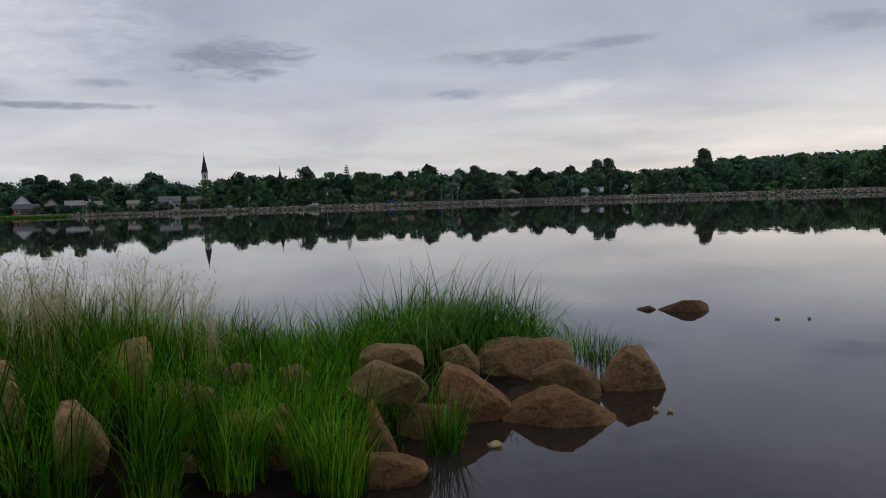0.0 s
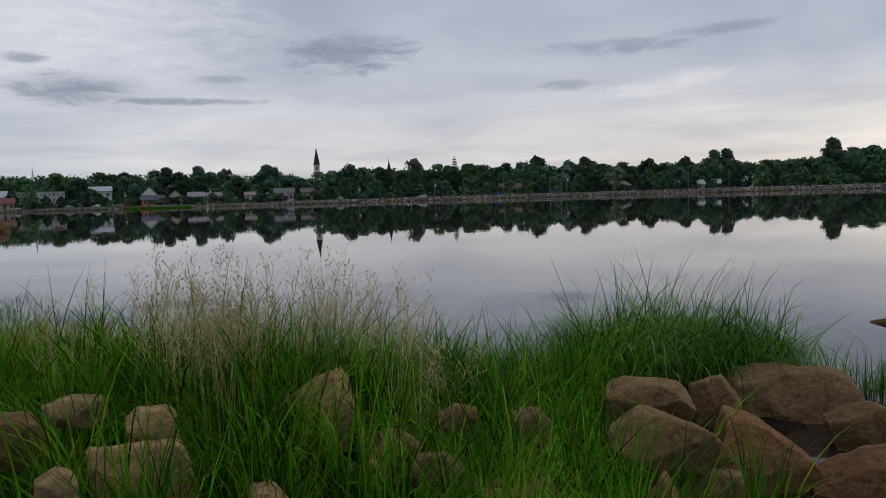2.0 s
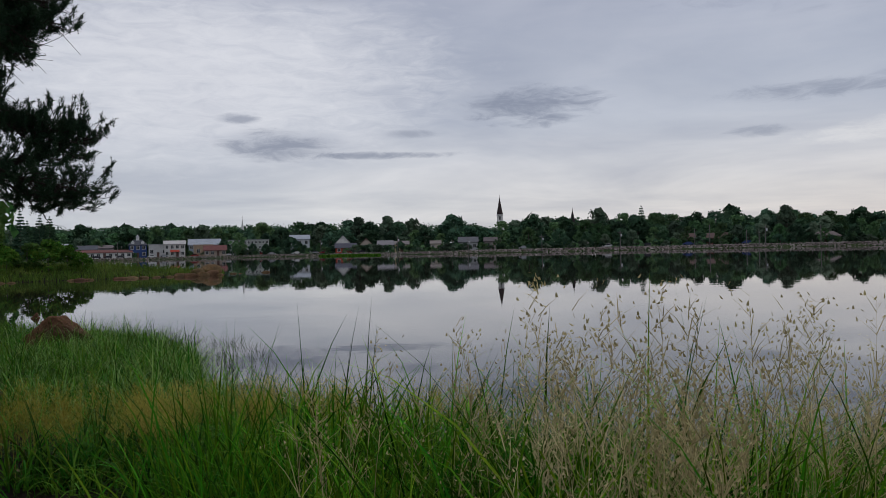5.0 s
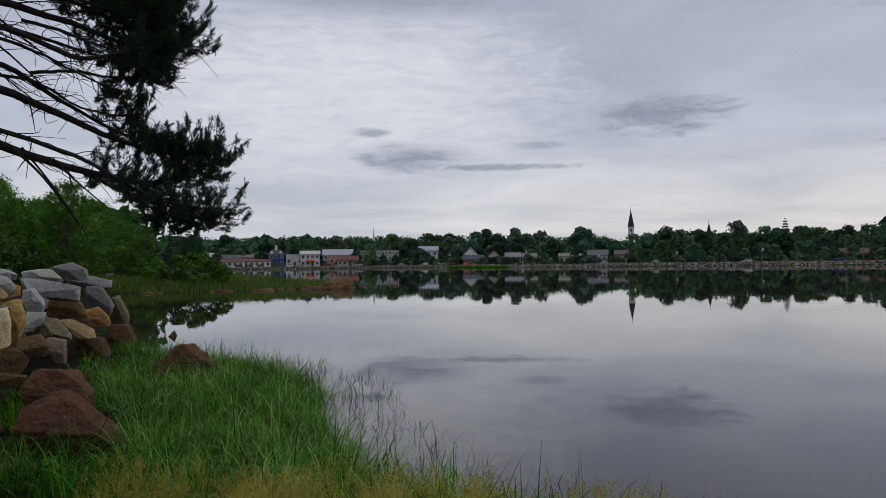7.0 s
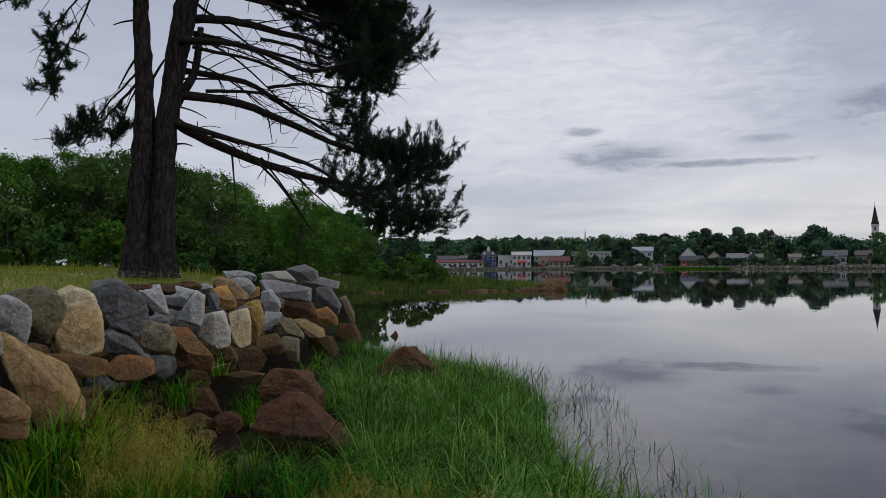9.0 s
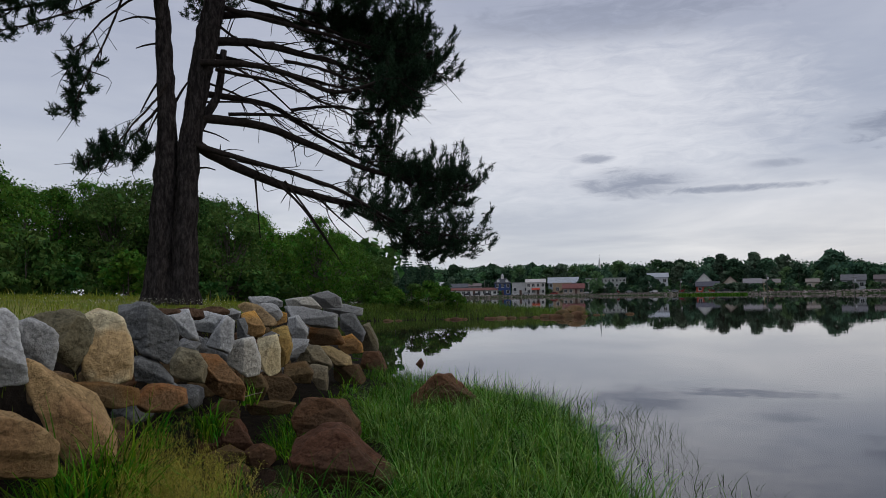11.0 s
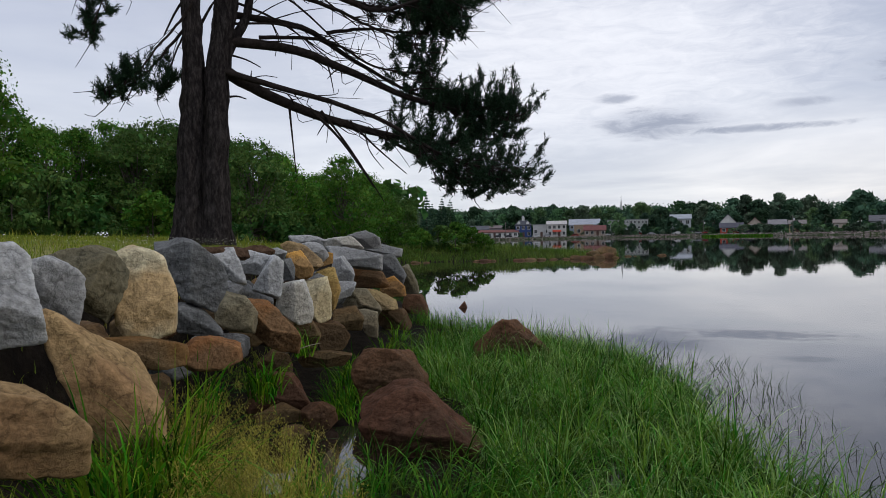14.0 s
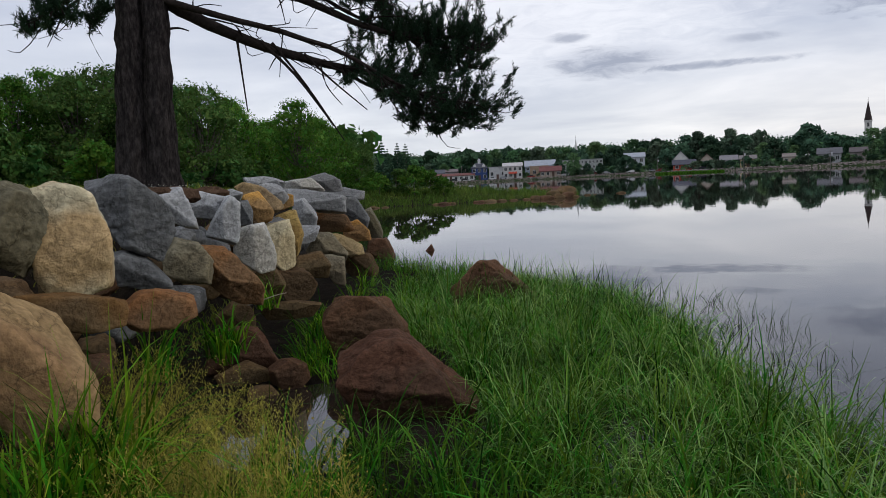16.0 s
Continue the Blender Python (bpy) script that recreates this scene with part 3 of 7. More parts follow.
def boulder(kind, x, y, z, w, d, h, yaw, seed, cuts=(), front=()):
    away = math.hypot(x + 3, y - 4) > 30
    where = "lying at the edge of a grassy spit" if away else "lying at the waterside among reeds"
    w, h = (w, h) if away else (w * 1.04, h * 1.04)
    top, foot = z + h / 2, float(land(x, y)) - 0.06
    if not away and top - h > foot and top - foot < 1.6 * h:
        h = top - foot
        z = top - h / 2
    return place_rock("boulder", STONE_WORDS[kind] + " boulder " + where, "boulders of the shore", kind, x, y, z, w, d, h, yaw, 170, seed, 3 if away else 6 if w > 0.62 else 5 if w > 0.3 else 4, cuts, front)


def filler_stones():
    """Small dark stones wedged behind and between the big ones."""
    r = np.random.default_rng(404)
    kinds = ["dark", "brown", "brown", "redbrown", "dark"]
    for k in range(60):
        t = r.uniform(0.12, 1)
        z = r.uniform(0.45, 1.2)
        back = 0.95 - 0.45 * (1.4 - z)
        x, y = -9.6 - 10.6 * t - 0.70 * back, 6.0 + 10.4 * t - 0.71 * back
        s = r.uniform(0.25, 0.45)
        wall_stone(kinds[r.integers(5)], x, y, z, s, s, s * r.uniform(0.7, 1.0), r.uniform(40, 80), 900 + k)


filler_stones()

# stones of the shore wall, boulders at its foot and on the point
wall_stone("greybrown", -10.35, 6.44, 1.56, 0.46, 0.39, 0.46, 74, 1, ((-155, 0.47), (-153, 0.43), (-33, 0.84), (-16, 0.86), (28, 1.05), (67, 1.00), (95, 0.98), (109, 1.03), (-127, 0.47)))
wall_stone("beige", -10.53, 6.85, 1.48, 0.40, 0.39, 0.61, 70, 2, ((-178, 0.88), (-140, 0.91), (-98, 0.93), (-71, 1.08), (-13, 1.05), (10, 0.92), (27, 0.88), (62, 0.90), (85, 0.96), (108, 1.09), (-170, 0.84)))
wall_stone("dark", -11.41, 7.56, 1.55, 0.53, 0.46, 0.56, 67, 3, ((-150, 0.55), (-115, 0.57), (-124, 0.52), (-41, 1.06), (-30, 1.03), (13, 0.90), (53, 0.78), (76, 0.88), (113, 1.06), (-154, 0.59)), ((180, 35), (-10, 12)))
wall_stone("grey", -12.24, 8.29, 1.58, 0.33, 0.28, 0.35, 64, 4, ((-145, 0.46), (-119, 0.51), (-103, 0.74), (15, 0.72), (20, 0.72), (100, 0.92), (-154, 0.56)))
wall_stone("lightgrey", -13.20, 9.09, 1.58, 0.38, 0.27, 0.27, 62, 5, ((-131, 0.95), (-106, 0.91), (-47, 0.86), (-17, 0.83), (67, 0.78), (127, 1.01), (-178, 0.98)))
wall_stone("lightgrey", -12.84, 9.05, 1.43, 0.34, 0.32, 0.45, 61, 6, ((144, 0.46), (-106, 0.86), (-105, 0.85), (-42, 0.99), (-5, 0.94), (63, 1.06), (136, 0.43)), ((180, 30), (0, 15)))
wall_stone("grey", -13.95, 9.79, 1.65, 0.26, 0.17, 0.16, 60, 7, ((-93, 0.97), (-15, 0.88), (54, 0.84), (120, 0.84), (-153, 0.71)))
wall_stone("dark", -13.89, 9.93, 1.45, 0.15, 0.16, 0.28, 59, 8, ((-91, 0.99), (-19, 0.90), (36, 0.88), (95, 0.96), (-178, 0.96)))
wall_stone("orange", -13.98, 10.15, 1.49, 0.33, 0.29, 0.38, 59, 9, ((-152, 0.69), (-128, 0.70), (-69, 0.98), (-24, 1.06), (31, 0.68), (60, 0.71), (109, 1.05), (-169, 0.84)))
wall_stone("tan", -14.94, 10.77, 1.61, 0.58, 0.40, 0.39, 58, 10, ((-133, 0.30), (-47, 1.17), (35, 0.44), (65, 0.69), (121, 1.13), (-148, 0.48)))
wall_stone("grey", -15.34, 11.23, 1.63, 0.42, 0.30, 0.30, 57, 11, ((-127, 0.52), (-35, 0.95), (26, 0.80), (57, 0.70), (111, 1.02), (-146, 0.44)))
wall_stone("orange", -15.32, 11.42, 1.52, 0.22, 0.19, 0.25, 57, 12, ((163, 0.66), (-75, 0.70), (-2, 0.98), (77, 0.92), (155, 0.63)))
wall_stone("grey", -16.36, 11.76, 1.80, 0.59, 0.31, 0.20, 58, 13, ((-105, 0.70), (2, 0.96), (51, 0.78), (96, 0.99), (-169, 0.81)))
wall_stone("dark", -15.99, 11.65, 1.76, 0.28, 0.17, 0.14, 57, 14, ((-37, 0.97), (22, 0.82), (115, 0.71), (-132, 0.43)))
wall_stone("pale", -18.44, 13.92, 1.71, 0.75, 0.43, 0.33, 55, 15, ((-111, 0.72), (-37, 1.10), (21, 0.76), (34, 0.73), (105, 0.91), (-171, 0.88)))
wall_stone("grey", -17.42, 13.43, 1.46, 1.02, 0.59, 0.47, 55, 16, ((-130, 0.55), (-104, 0.73), (0, 0.99), (58, 0.67), (75, 0.70), (-170, 0.81)))
wall_stone("grey", -21.01, 16.30, 1.81, 0.84, 0.52, 0.45, 54, 17, ((-88, 0.99), (8, 0.87), (42, 0.73), (122, 0.81), (-153, 0.74)))
wall_stone("grey", -21.55, 17.25, 1.48, 1.05, 0.54, 0.35, 52, 18, ((-127, 0.83), (-76, 0.96), (-3, 0.98), (52, 0.84), (111, 0.91), (180, 1.00)))
wall_stone("dark", -20.58, 16.85, 1.05, 0.63, 0.56, 0.72, 52, 19, ((-136, 0.68), (-110, 0.69), (-20, 1.06), (34, 0.62), (89, 0.98), (178, 1.00)))
wall_stone("greybrown", -21.67, 18.22, 0.68, 0.53, 0.52, 0.83, 51, 20, ((-144, 0.88), (-88, 0.99), (-13, 1.05), (37, 0.59), (104, 0.97), (178, 0.99)))
wall_stone("grey", -15.91, 12.14, 1.33, 0.36, 0.32, 0.41, 55, 21, ((-149, 0.75), (-98, 0.88), (-15, 1.01), (42, 0.62), (101, 1.00), (170, 1.02)))
wall_stone("orangebrown", -17.71, 14.02, 1.08, 0.72, 0.47, 0.44, 53, 22, ((-157, 0.98), (-93, 0.97), (-54, 1.10), (17, 0.76), (43, 0.74), (106, 0.94), (175, 0.98)))
wall_stone("orange", -19.18, 15.73, 0.73, 0.57, 0.42, 0.45, 52, 23, ((-137, 0.95), (-83, 0.95), (11, 0.83), (37, 0.67), (107, 0.93), (172, 0.94)))
wall_stone("gold", -14.91, 11.17, 1.09, 0.34, 0.36, 0.63, 57, 24, ((-85, 0.98), (-27, 0.88), (25, 0.92), (95, 0.95), (108, 0.95), (-152, 0.57)))
wall_stone("pale", -12.93, 9.43, 1.13, 0.39, 0.35, 0.47, 59, 25, ((172, 0.94), (-123, 0.86), (-88, 1.00), (-10, 1.04), (21, 0.82), (24, 0.82), (98, 0.93), (157, 0.90)), ((0, 35), (170, 12)))
wall_stone("paletan", -13.78, 10.28, 1.05, 0.31, 0.33, 0.57, 57, 26, ((-163, 0.66), (-123, 0.82), (-75, 0.98), (0, 1.00), (22, 1.02), (97, 0.91), (-158, 0.63)))
wall_stone("grey", -14.80, 10.93, 1.28, 0.27, 0.15, 0.12, 57, 27, ((-90, 0.99), (-29, 0.87), (43, 0.75), (136, 0.62), (171, 0.82)))
wall_stone("grey", -15.71, 12.05, 1.01, 0.31, 0.24, 0.26, 55, 28, ((-77, 0.75), (-20, 0.67), (83, 0.90), (174, 0.89)))
wall_stone("greybrown", -15.79, 12.41, 0.77, 0.60, 0.44, 0.46, 54, 29, ((-98, 0.90), (-30, 1.05), (31, 0.67), (81, 0.92), (153, 0.82), (-133, 0.80)))
wall_stone("tan", -17.21, 13.88, 0.64, 0.64, 0.44, 0.44, 53, 30, ((-140, 0.47), (-79, 1.03), (9, 0.85), (48, 0.49), (100, 1.05), (-152, 0.47)))
wall_stone("brown", -14.59, 11.30, 0.67, 0.44, 0.33, 0.34, 55, 31, ((-146, 0.78), (-102, 0.82), (-12, 0.97), (30, 0.88), (99, 0.92), (168, 1.00)))
wall_stone("greybrown", -15.19, 12.08, 0.50, 0.32, 0.30, 0.43, 54, 32, ((-141, 0.64), (-99, 0.82), (0, 1.00), (82, 0.89), (160, 1.02)))
wall_stone("redbrown", -19.85, 16.94, 0.00, 0.71, 0.64, 0.87, 50, 33, ((-146, 0.80), (-97, 0.89), (-14, 1.01), (29, 0.79), (89, 0.98), (161, 0.96)))
wall_stone("brown", -17.51, 14.45, 0.22, 0.64, 0.47, 0.49, 52, 34, ((-139, 0.87), (-77, 0.91), (20, 0.70), (79, 0.80), (179, 1.00)))
wall_stone("dark", -11.22, 7.53, 1.20, 0.35, 0.26, 0.27, 66, 35, ((-111, 0.82), (-71, 1.05), (31, 0.47), (35, 0.43), (58, 0.55), (108, 1.12), (-174, 0.90)))
wall_stone("greybrown", -11.99, 8.24, 1.15, 0.38, 0.32, 0.37, 63, 36, ((-123, 0.83), (-97, 0.90), (-10, 0.99), (34, 0.82), (71, 0.84), (129, 0.99), (178, 0.99)))
wall_stone("orangered", -12.10, 8.66, 0.98, 0.52, 0.45, 0.53, 61, 37, ((-139, 0.62), (-122, 0.59), (-99, 0.84), (-9, 1.08), (31, 0.57), (38, 0.54), (76, 0.75), (172, 1.02)))
wall_stone("brown", -13.67, 10.37, 0.62, 0.49, 0.35, 0.37, 56, 38, ((-102, 0.86), (-29, 0.98), (25, 0.81), (72, 0.77), (81, 0.84), (-164, 0.69)))
wall_stone("brown", -13.11, 9.69, 0.71, 0.29, 0.26, 0.32, 58, 39, ((-100, 0.88), (-25, 0.94), (28, 0.84), (92, 0.98), (-175, 0.91)))
boulder("orangered", -10.64, 7.36, 1.02, 0.40, 0.26, 0.24, 65, 40, ((-143, 1.09), (-90, 1.00), (-48, 1.02), (2, 0.99), (42, 0.93), (65, 0.84), (111, 0.99), (145, 0.95), (-175, 0.98)))
boulder("orangebrown", -9.99, 6.63, 1.17, 0.48, 0.27, 0.21, 71, 41, ((-117, 0.79), (-84, 1.02), (-7, 1.02), (18, 0.88), (55, 0.79), (73, 0.83), (93, 1.02), (-164, 0.69)))
boulder("sand", -9.41, 6.19, 1.14, 0.56, 0.51, 0.71, 74, 42, ((-140, 0.41), (-150, 0.41), (-94, 0.93), (-3, 1.02), (33, 0.63), (55, 0.43), (53, 0.43), (66, 0.58), (111, 1.23), (-167, 0.76)))
boulder("grey", -9.44, 5.59, 1.59, 0.66, 0.46, 0.47, 81, 43, ((-103, 0.99), (-70, 1.11), (-106, 0.91), (-78, 1.14), (2, 0.96), (5, 0.96), (36, 1.15), (89, 1.00), (115, 0.90), (111, 0.90), (-175, 0.95)))
boulder("grey", -9.96, 6.13, 1.56, 0.32, 0.29, 0.38, 76, 44, ((-138, 0.65), (-109, 0.70), (-19, 1.01), (1, 0.99), (48, 0.93), (68, 0.88), (104, 1.00), (-172, 0.88)), ((0, 20), (240, 35)))
boulder("sand", -8.67, 5.53, 1.15, 0.70, 0.48, 0.47, 80, 45, ((-100, 0.81), (-3, 1.01), (32, 0.72), (42, 0.65), (63, 0.61), (71, 0.63), (72, 0.64), (-179, 0.98)))
boulder("brown", -12.72, 9.04, 0.51, 0.35, 0.27, 0.29, 61, 46, ((-90, 1.00), (-5, 1.00), (17, 0.96), (81, 0.96), (137, 0.80), (-166, 0.95)))
boulder("redbrown", -12.46, 8.93, 0.29, 0.63, 0.41, 0.37, 60, 47, ((-146, 1.13), (-82, 0.90), (-58, 0.90), (12, 0.88), (29, 0.83), (78, 0.95), (120, 0.93), (145, 0.85), (174, 0.94)))
boulder("brown", -12.19, 8.77, 0.05, 0.47, 0.30, 0.28, 60, 48, ((-103, 0.81), (-11, 0.90), (46, 1.01), (89, 0.99), (124, 0.94), (-165, 0.84)))
boulder("redbrown", -11.82, 9.00, 0.10, 0.34, 0.26, 0.29, 57, 49, ((-85, 0.94), (-42, 0.86), (12, 0.94), (60, 0.84), (125, 0.86), (-163, 0.86)))
boulder("brown", -11.75, 8.70, -0.03, 0.27, 0.21, 0.23, 59, 50, ((-108, 0.82), (-28, 0.87), (31, 0.86), (76, 0.95), (107, 0.98), (177, 0.97)))
boulder("brown", -13.04, 9.88, 0.44, 0.60, 0.30, 0.18, 57, 51, ((-96, 0.93), (-14, 0.89), (55, 0.84), (99, 0.98), (-172, 0.88)))
boulder("redbrown", -11.97, 9.99, 0.34, 0.81, 0.59, 0.62, 52, 52, ((-104, 0.91), (-62, 0.99), (8, 0.91), (26, 0.84), (53, 0.87), (87, 0.98), (121, 1.07), (150, 1.02), (-165, 0.89)))
boulder("redbrown", -10.48, 9.17, 0.28, 1.03, 0.82, 0.54, 49, 53, ((-148, 0.75), (-131, 0.75), (-82, 0.99), (-13, 1.05), (32, 0.67), (42, 0.58), (36, 0.55), (107, 0.97), (123, 0.94), (138, 0.97), (-167, 0.90)))
boulder("redbrown", -12.96, 12.98, 0.28, 1.09, 0.73, 0.69, 42, 54, ((-91, 0.97), (8, 0.86), (30, 0.62), (39, 0.64), (88, 0.99), (148, 0.77), (-179, 1.00)))
boulder("redbrown", -20.07, 18.70, -0.04, 0.28, 0.27, 0.39, 46, 55, ((-91, 0.98), (3, 0.95), (35, 0.87), (123, 0.64), (178, 0.97)))
boulder("sandbrown", 1.64, 6.83, 0.10, 0.60, 0.46, 0.50, -14, 56, ((-91, 0.98), (-11, 1.03), (26, 0.79), (39, 0.76), (70, 0.88), (124, 0.93), (145, 0.93), (-173, 0.97)))
boulder("sandbrown", 0.74, 7.51, 0.03, 0.96, 0.63, 0.58, -6, 57, ((-161, 1.01), (-101, 1.05), (-65, 0.76), (-44, 0.72), (-19, 0.84), (23, 1.05), (53, 1.07), (89, 1.00), (103, 1.00), (156, 1.05), (-179, 0.99)))
boulder("sandbrown", 1.02, 6.66, 0.13, 0.57, 0.37, 0.33, -9, 58, ((-116, 0.86), (-85, 1.00), (-3, 1.00), (29, 0.86), (61, 0.85), (118, 0.91), (-164, 0.82)))
boulder("redsand", 0.84, 5.91, 0.05, 0.86, 0.52, 0.36, -8, 59, ((-102, 0.98), (-72, 0.95), (-15, 0.95), (47, 0.76), (31, 0.78), (43, 0.84), (112, 0.84), (135, 0.80), (179, 0.99)))
boulder("redsand", 0.17, 5.98, 0.16, 0.61, 0.36, 0.51, -2, 60, ((-149, 0.95), (-90, 1.00), (1, 0.99), (38, 0.65), (68, 0.63), (51, 0.52), (115, 1.10), (165, 0.92)))
boulder("sandbrown", 0.11, 7.04, 0.27, 0.34, 0.25, 0.26, -1, 61, ((-92, 0.97), (-12, 0.98), (40, 0.77), (105, 0.92), (-168, 0.83)))
boulder("sandbrown", -0.44, 5.58, 0.40, 0.57, 0.34, 0.28, 4, 62, ((-138, 0.91), (-102, 0.84), (-26, 1.06), (22, 0.79), (49, 0.71), (79, 0.88), (143, 1.02), (-177, 0.98)))
boulder("sandbrown", -0.45, 6.13, 0.45, 0.50, 0.29, 0.24, 4, 63, ((-101, 0.82), (-8, 1.00), (26, 0.85), (76, 0.92), (127, 0.92), (-173, 0.94)))
boulder("redsand", -0.51, 4.97, 0.26, 0.32, 0.28, 0.34, 6, 64, ((-125, 0.98), (-95, 0.93), (-32, 1.26), (25, 0.57), (43, 0.63), (142, 0.67), (171, 0.91)))
boulder("redsand", -0.43, 4.67, 0.06, 0.55, 0.28, 0.25, 5, 65, ((-126, 1.09), (-70, 0.78), (-42, 0.69), (-19, 0.84), (58, 0.81), (78, 0.86), (150, 0.98), (-177, 0.99)))
boulder("orangetan", -1.19, 4.64, 0.35, 0.35, 0.24, 0.22, 14, 66, ((-136, 0.67), (-124, 0.63), (-75, 1.05), (-2, 0.99), (35, 0.93), (77, 0.90), (108, 1.06), (178, 1.00)))
boulder("redsand", -1.11, 4.63, 0.07, 0.55, 0.42, 0.45, 13, 67, ((-99, 0.83), (0, 1.00), (15, 0.97), (53, 1.04), (118, 0.98), (62, 0.94), (120, 1.10), (178, 0.97)))
boulder("sandbrown", -0.96, 4.88, 0.29, 0.19, 0.16, 0.17, 11, 68, ((-87, 0.97), (-12, 0.96), (41, 0.81), (106, 0.91), (-166, 0.82)))
boulder("sandbrown", -0.80, 4.86, 0.20, 0.17, 0.14, 0.15, 9, 69, ((-96, 0.91), (-6, 0.98), (50, 0.78), (110, 0.93), (-179, 0.99)))
boulder("sandbrown", -0.20, 5.64, 0.07, 0.38, 0.29, 0.31, 2, 70, ((-93, 0.94), (4, 0.93), (81, 0.96), (120, 0.94), (-179, 0.99)))
boulder("sand", -1.90, 3.95, 0.56, 0.26, 0.24, 0.35, 26, 71, ((-101, 0.88), (-31, 0.98), (37, 0.66), (51, 0.65), (81, 0.88), (135, 1.17), (-174, 0.92)))
boulder("sandbrown", -1.52, 4.16, 0.25, 0.26, 0.21, 0.24, 20, 72, ((-105, 0.84), (-33, 0.94), (7, 0.97), (76, 0.95), (118, 0.93), (177, 0.97)))
boulder("sandbrown", -1.59, 4.45, 0.31, 0.28, 0.18, 0.16, 20, 73, ((-104, 1.05), (-55, 0.65), (13, 0.95), (111, 0.66), (120, 0.62), (176, 0.94)))
boulder("sandbrown", -1.80, 4.47, 0.38, 0.15, 0.14, 0.20, 22, 74, ((-101, 0.90), (-52, 1.05), (17, 0.79), (79, 0.95), (127, 0.88), (-173, 0.95)))
boulder("orangebrown", -1.43, 4.08, 0.15, 0.23, 0.15, 0.15, 19, 75, ((-104, 0.78), (-13, 0.97), (12, 0.98), (81, 0.96), (112, 1.00), (178, 0.98)))
boulder("sand", -1.78, 4.69, 0.51, 0.18, 0.12, 0.12, 21, 76, ((-96, 0.89), (2, 0.97), (66, 0.94), (104, 0.95), (-175, 0.94)))
boulder("sand", -1.77, 5.07, 0.50, 0.30, 0.19, 0.17, 19, 77, ((-115, 0.49), (0, 0.99), (35, 0.99), (89, 0.98), (-166, 0.72)))
boulder("sandbrown", -1.50, 5.51, 0.51, 0.21, 0.16, 0.18, 15, 78, ((-89, 0.99), (4, 0.92), (70, 0.93), (122, 0.87), (-175, 0.96)))
boulder("sandbrown", -1.29, 4.85, 0.40, 0.24, 0.13, 0.09, 15, 79, ((-98, 0.84), (10, 0.81), (60, 0.80), (124, 0.90), (-167, 0.88)))
boulder("sandbrown", -1.11, 5.62, 0.44, 0.20, 0.17, 0.19, 11, 80, ((-95, 0.93), (-8, 0.95), (45, 0.92), (105, 0.89), (178, 0.96)))
boulder("sand", -2.07, 5.00, 0.69, 0.28, 0.26, 0.37, 17, 81, ((-105, 0.99), (-73, 0.93), (-13, 0.90), (28, 1.04), (83, 1.00), (112, 0.91), (150, 0.93), (-172, 0.97)))
boulder("sand", -2.32, 5.00, 0.72, 0.19, 0.16, 0.19, 21, 82, ((-76, 0.86), (2, 0.98), (73, 0.97), (120, 0.84), (-158, 0.79)))
boulder("sand", -2.61, 4.43, 0.78, 0.20, 0.16, 0.18, 29, 83, ((-90, 1.00), (-9, 0.94), (31, 1.01), (85, 0.96), (139, 0.94), (-168, 0.92)))
boulder("sand", -2.55, 4.25, 0.67, 0.38, 0.25, 0.24, 30, 84, ((-108, 0.69), (-10, 0.99), (17, 0.95), (82, 0.92), (87, 0.94), (-178, 0.96)))
boulder("tan", -2.95, 4.45, 0.84, 0.25, 0.16, 0.14, 34, 85, ((-115, 0.81), (-59, 0.97), (8, 0.91), (76, 0.92), (116, 0.99), (-166, 0.83)))
boulder("sandbrown", -3.03, 4.16, 0.81, 0.22, 0.18, 0.21, 38, 86, ((-99, 0.85), (-8, 0.97), (22, 0.97), (82, 0.87), (177, 0.96)))
boulder("sandbrown", -1.51, 4.63, 0.52, 0.29, 0.22, 0.24, 9, 87, ((-93, 0.95), (-1, 1.00), (47, 0.97), (96, 0.96), (141, 0.82), (-174, 0.99)))
boulder("tan", -2.68, 3.91, 0.73, 0.14, 0.12, 0.14, 35, 88, ((-102, 0.76), (6, 0.88), (64, 0.92), (121, 0.83), (170, 0.89)))
boulder("sandbrown", -1.07, 4.74, 0.42, 0.16, 0.12, 0.13, 1, 89, ((-89, 0.98), (-15, 0.97), (27, 0.89), (117, 0.68), (-174, 0.97)))
boulder("redbrown", 3.38, 11.29, -0.06, 0.81, 0.48, 0.40, -17, 90, ((-88, 0.97), (0, 1.00), (37, 1.01), (91, 0.99), (133, 0.69), (127, 0.71), (180, 0.99)))
boulder("redbrown", 2.94, 11.41, -0.03, 0.28, 0.18, 0.16, -14, 91, ((-89, 0.99), (2, 0.97), (45, 0.94), (116, 0.76), (179, 0.99)))
# stones along the spit and the heap at its end
r = np.random.default_rng(62)
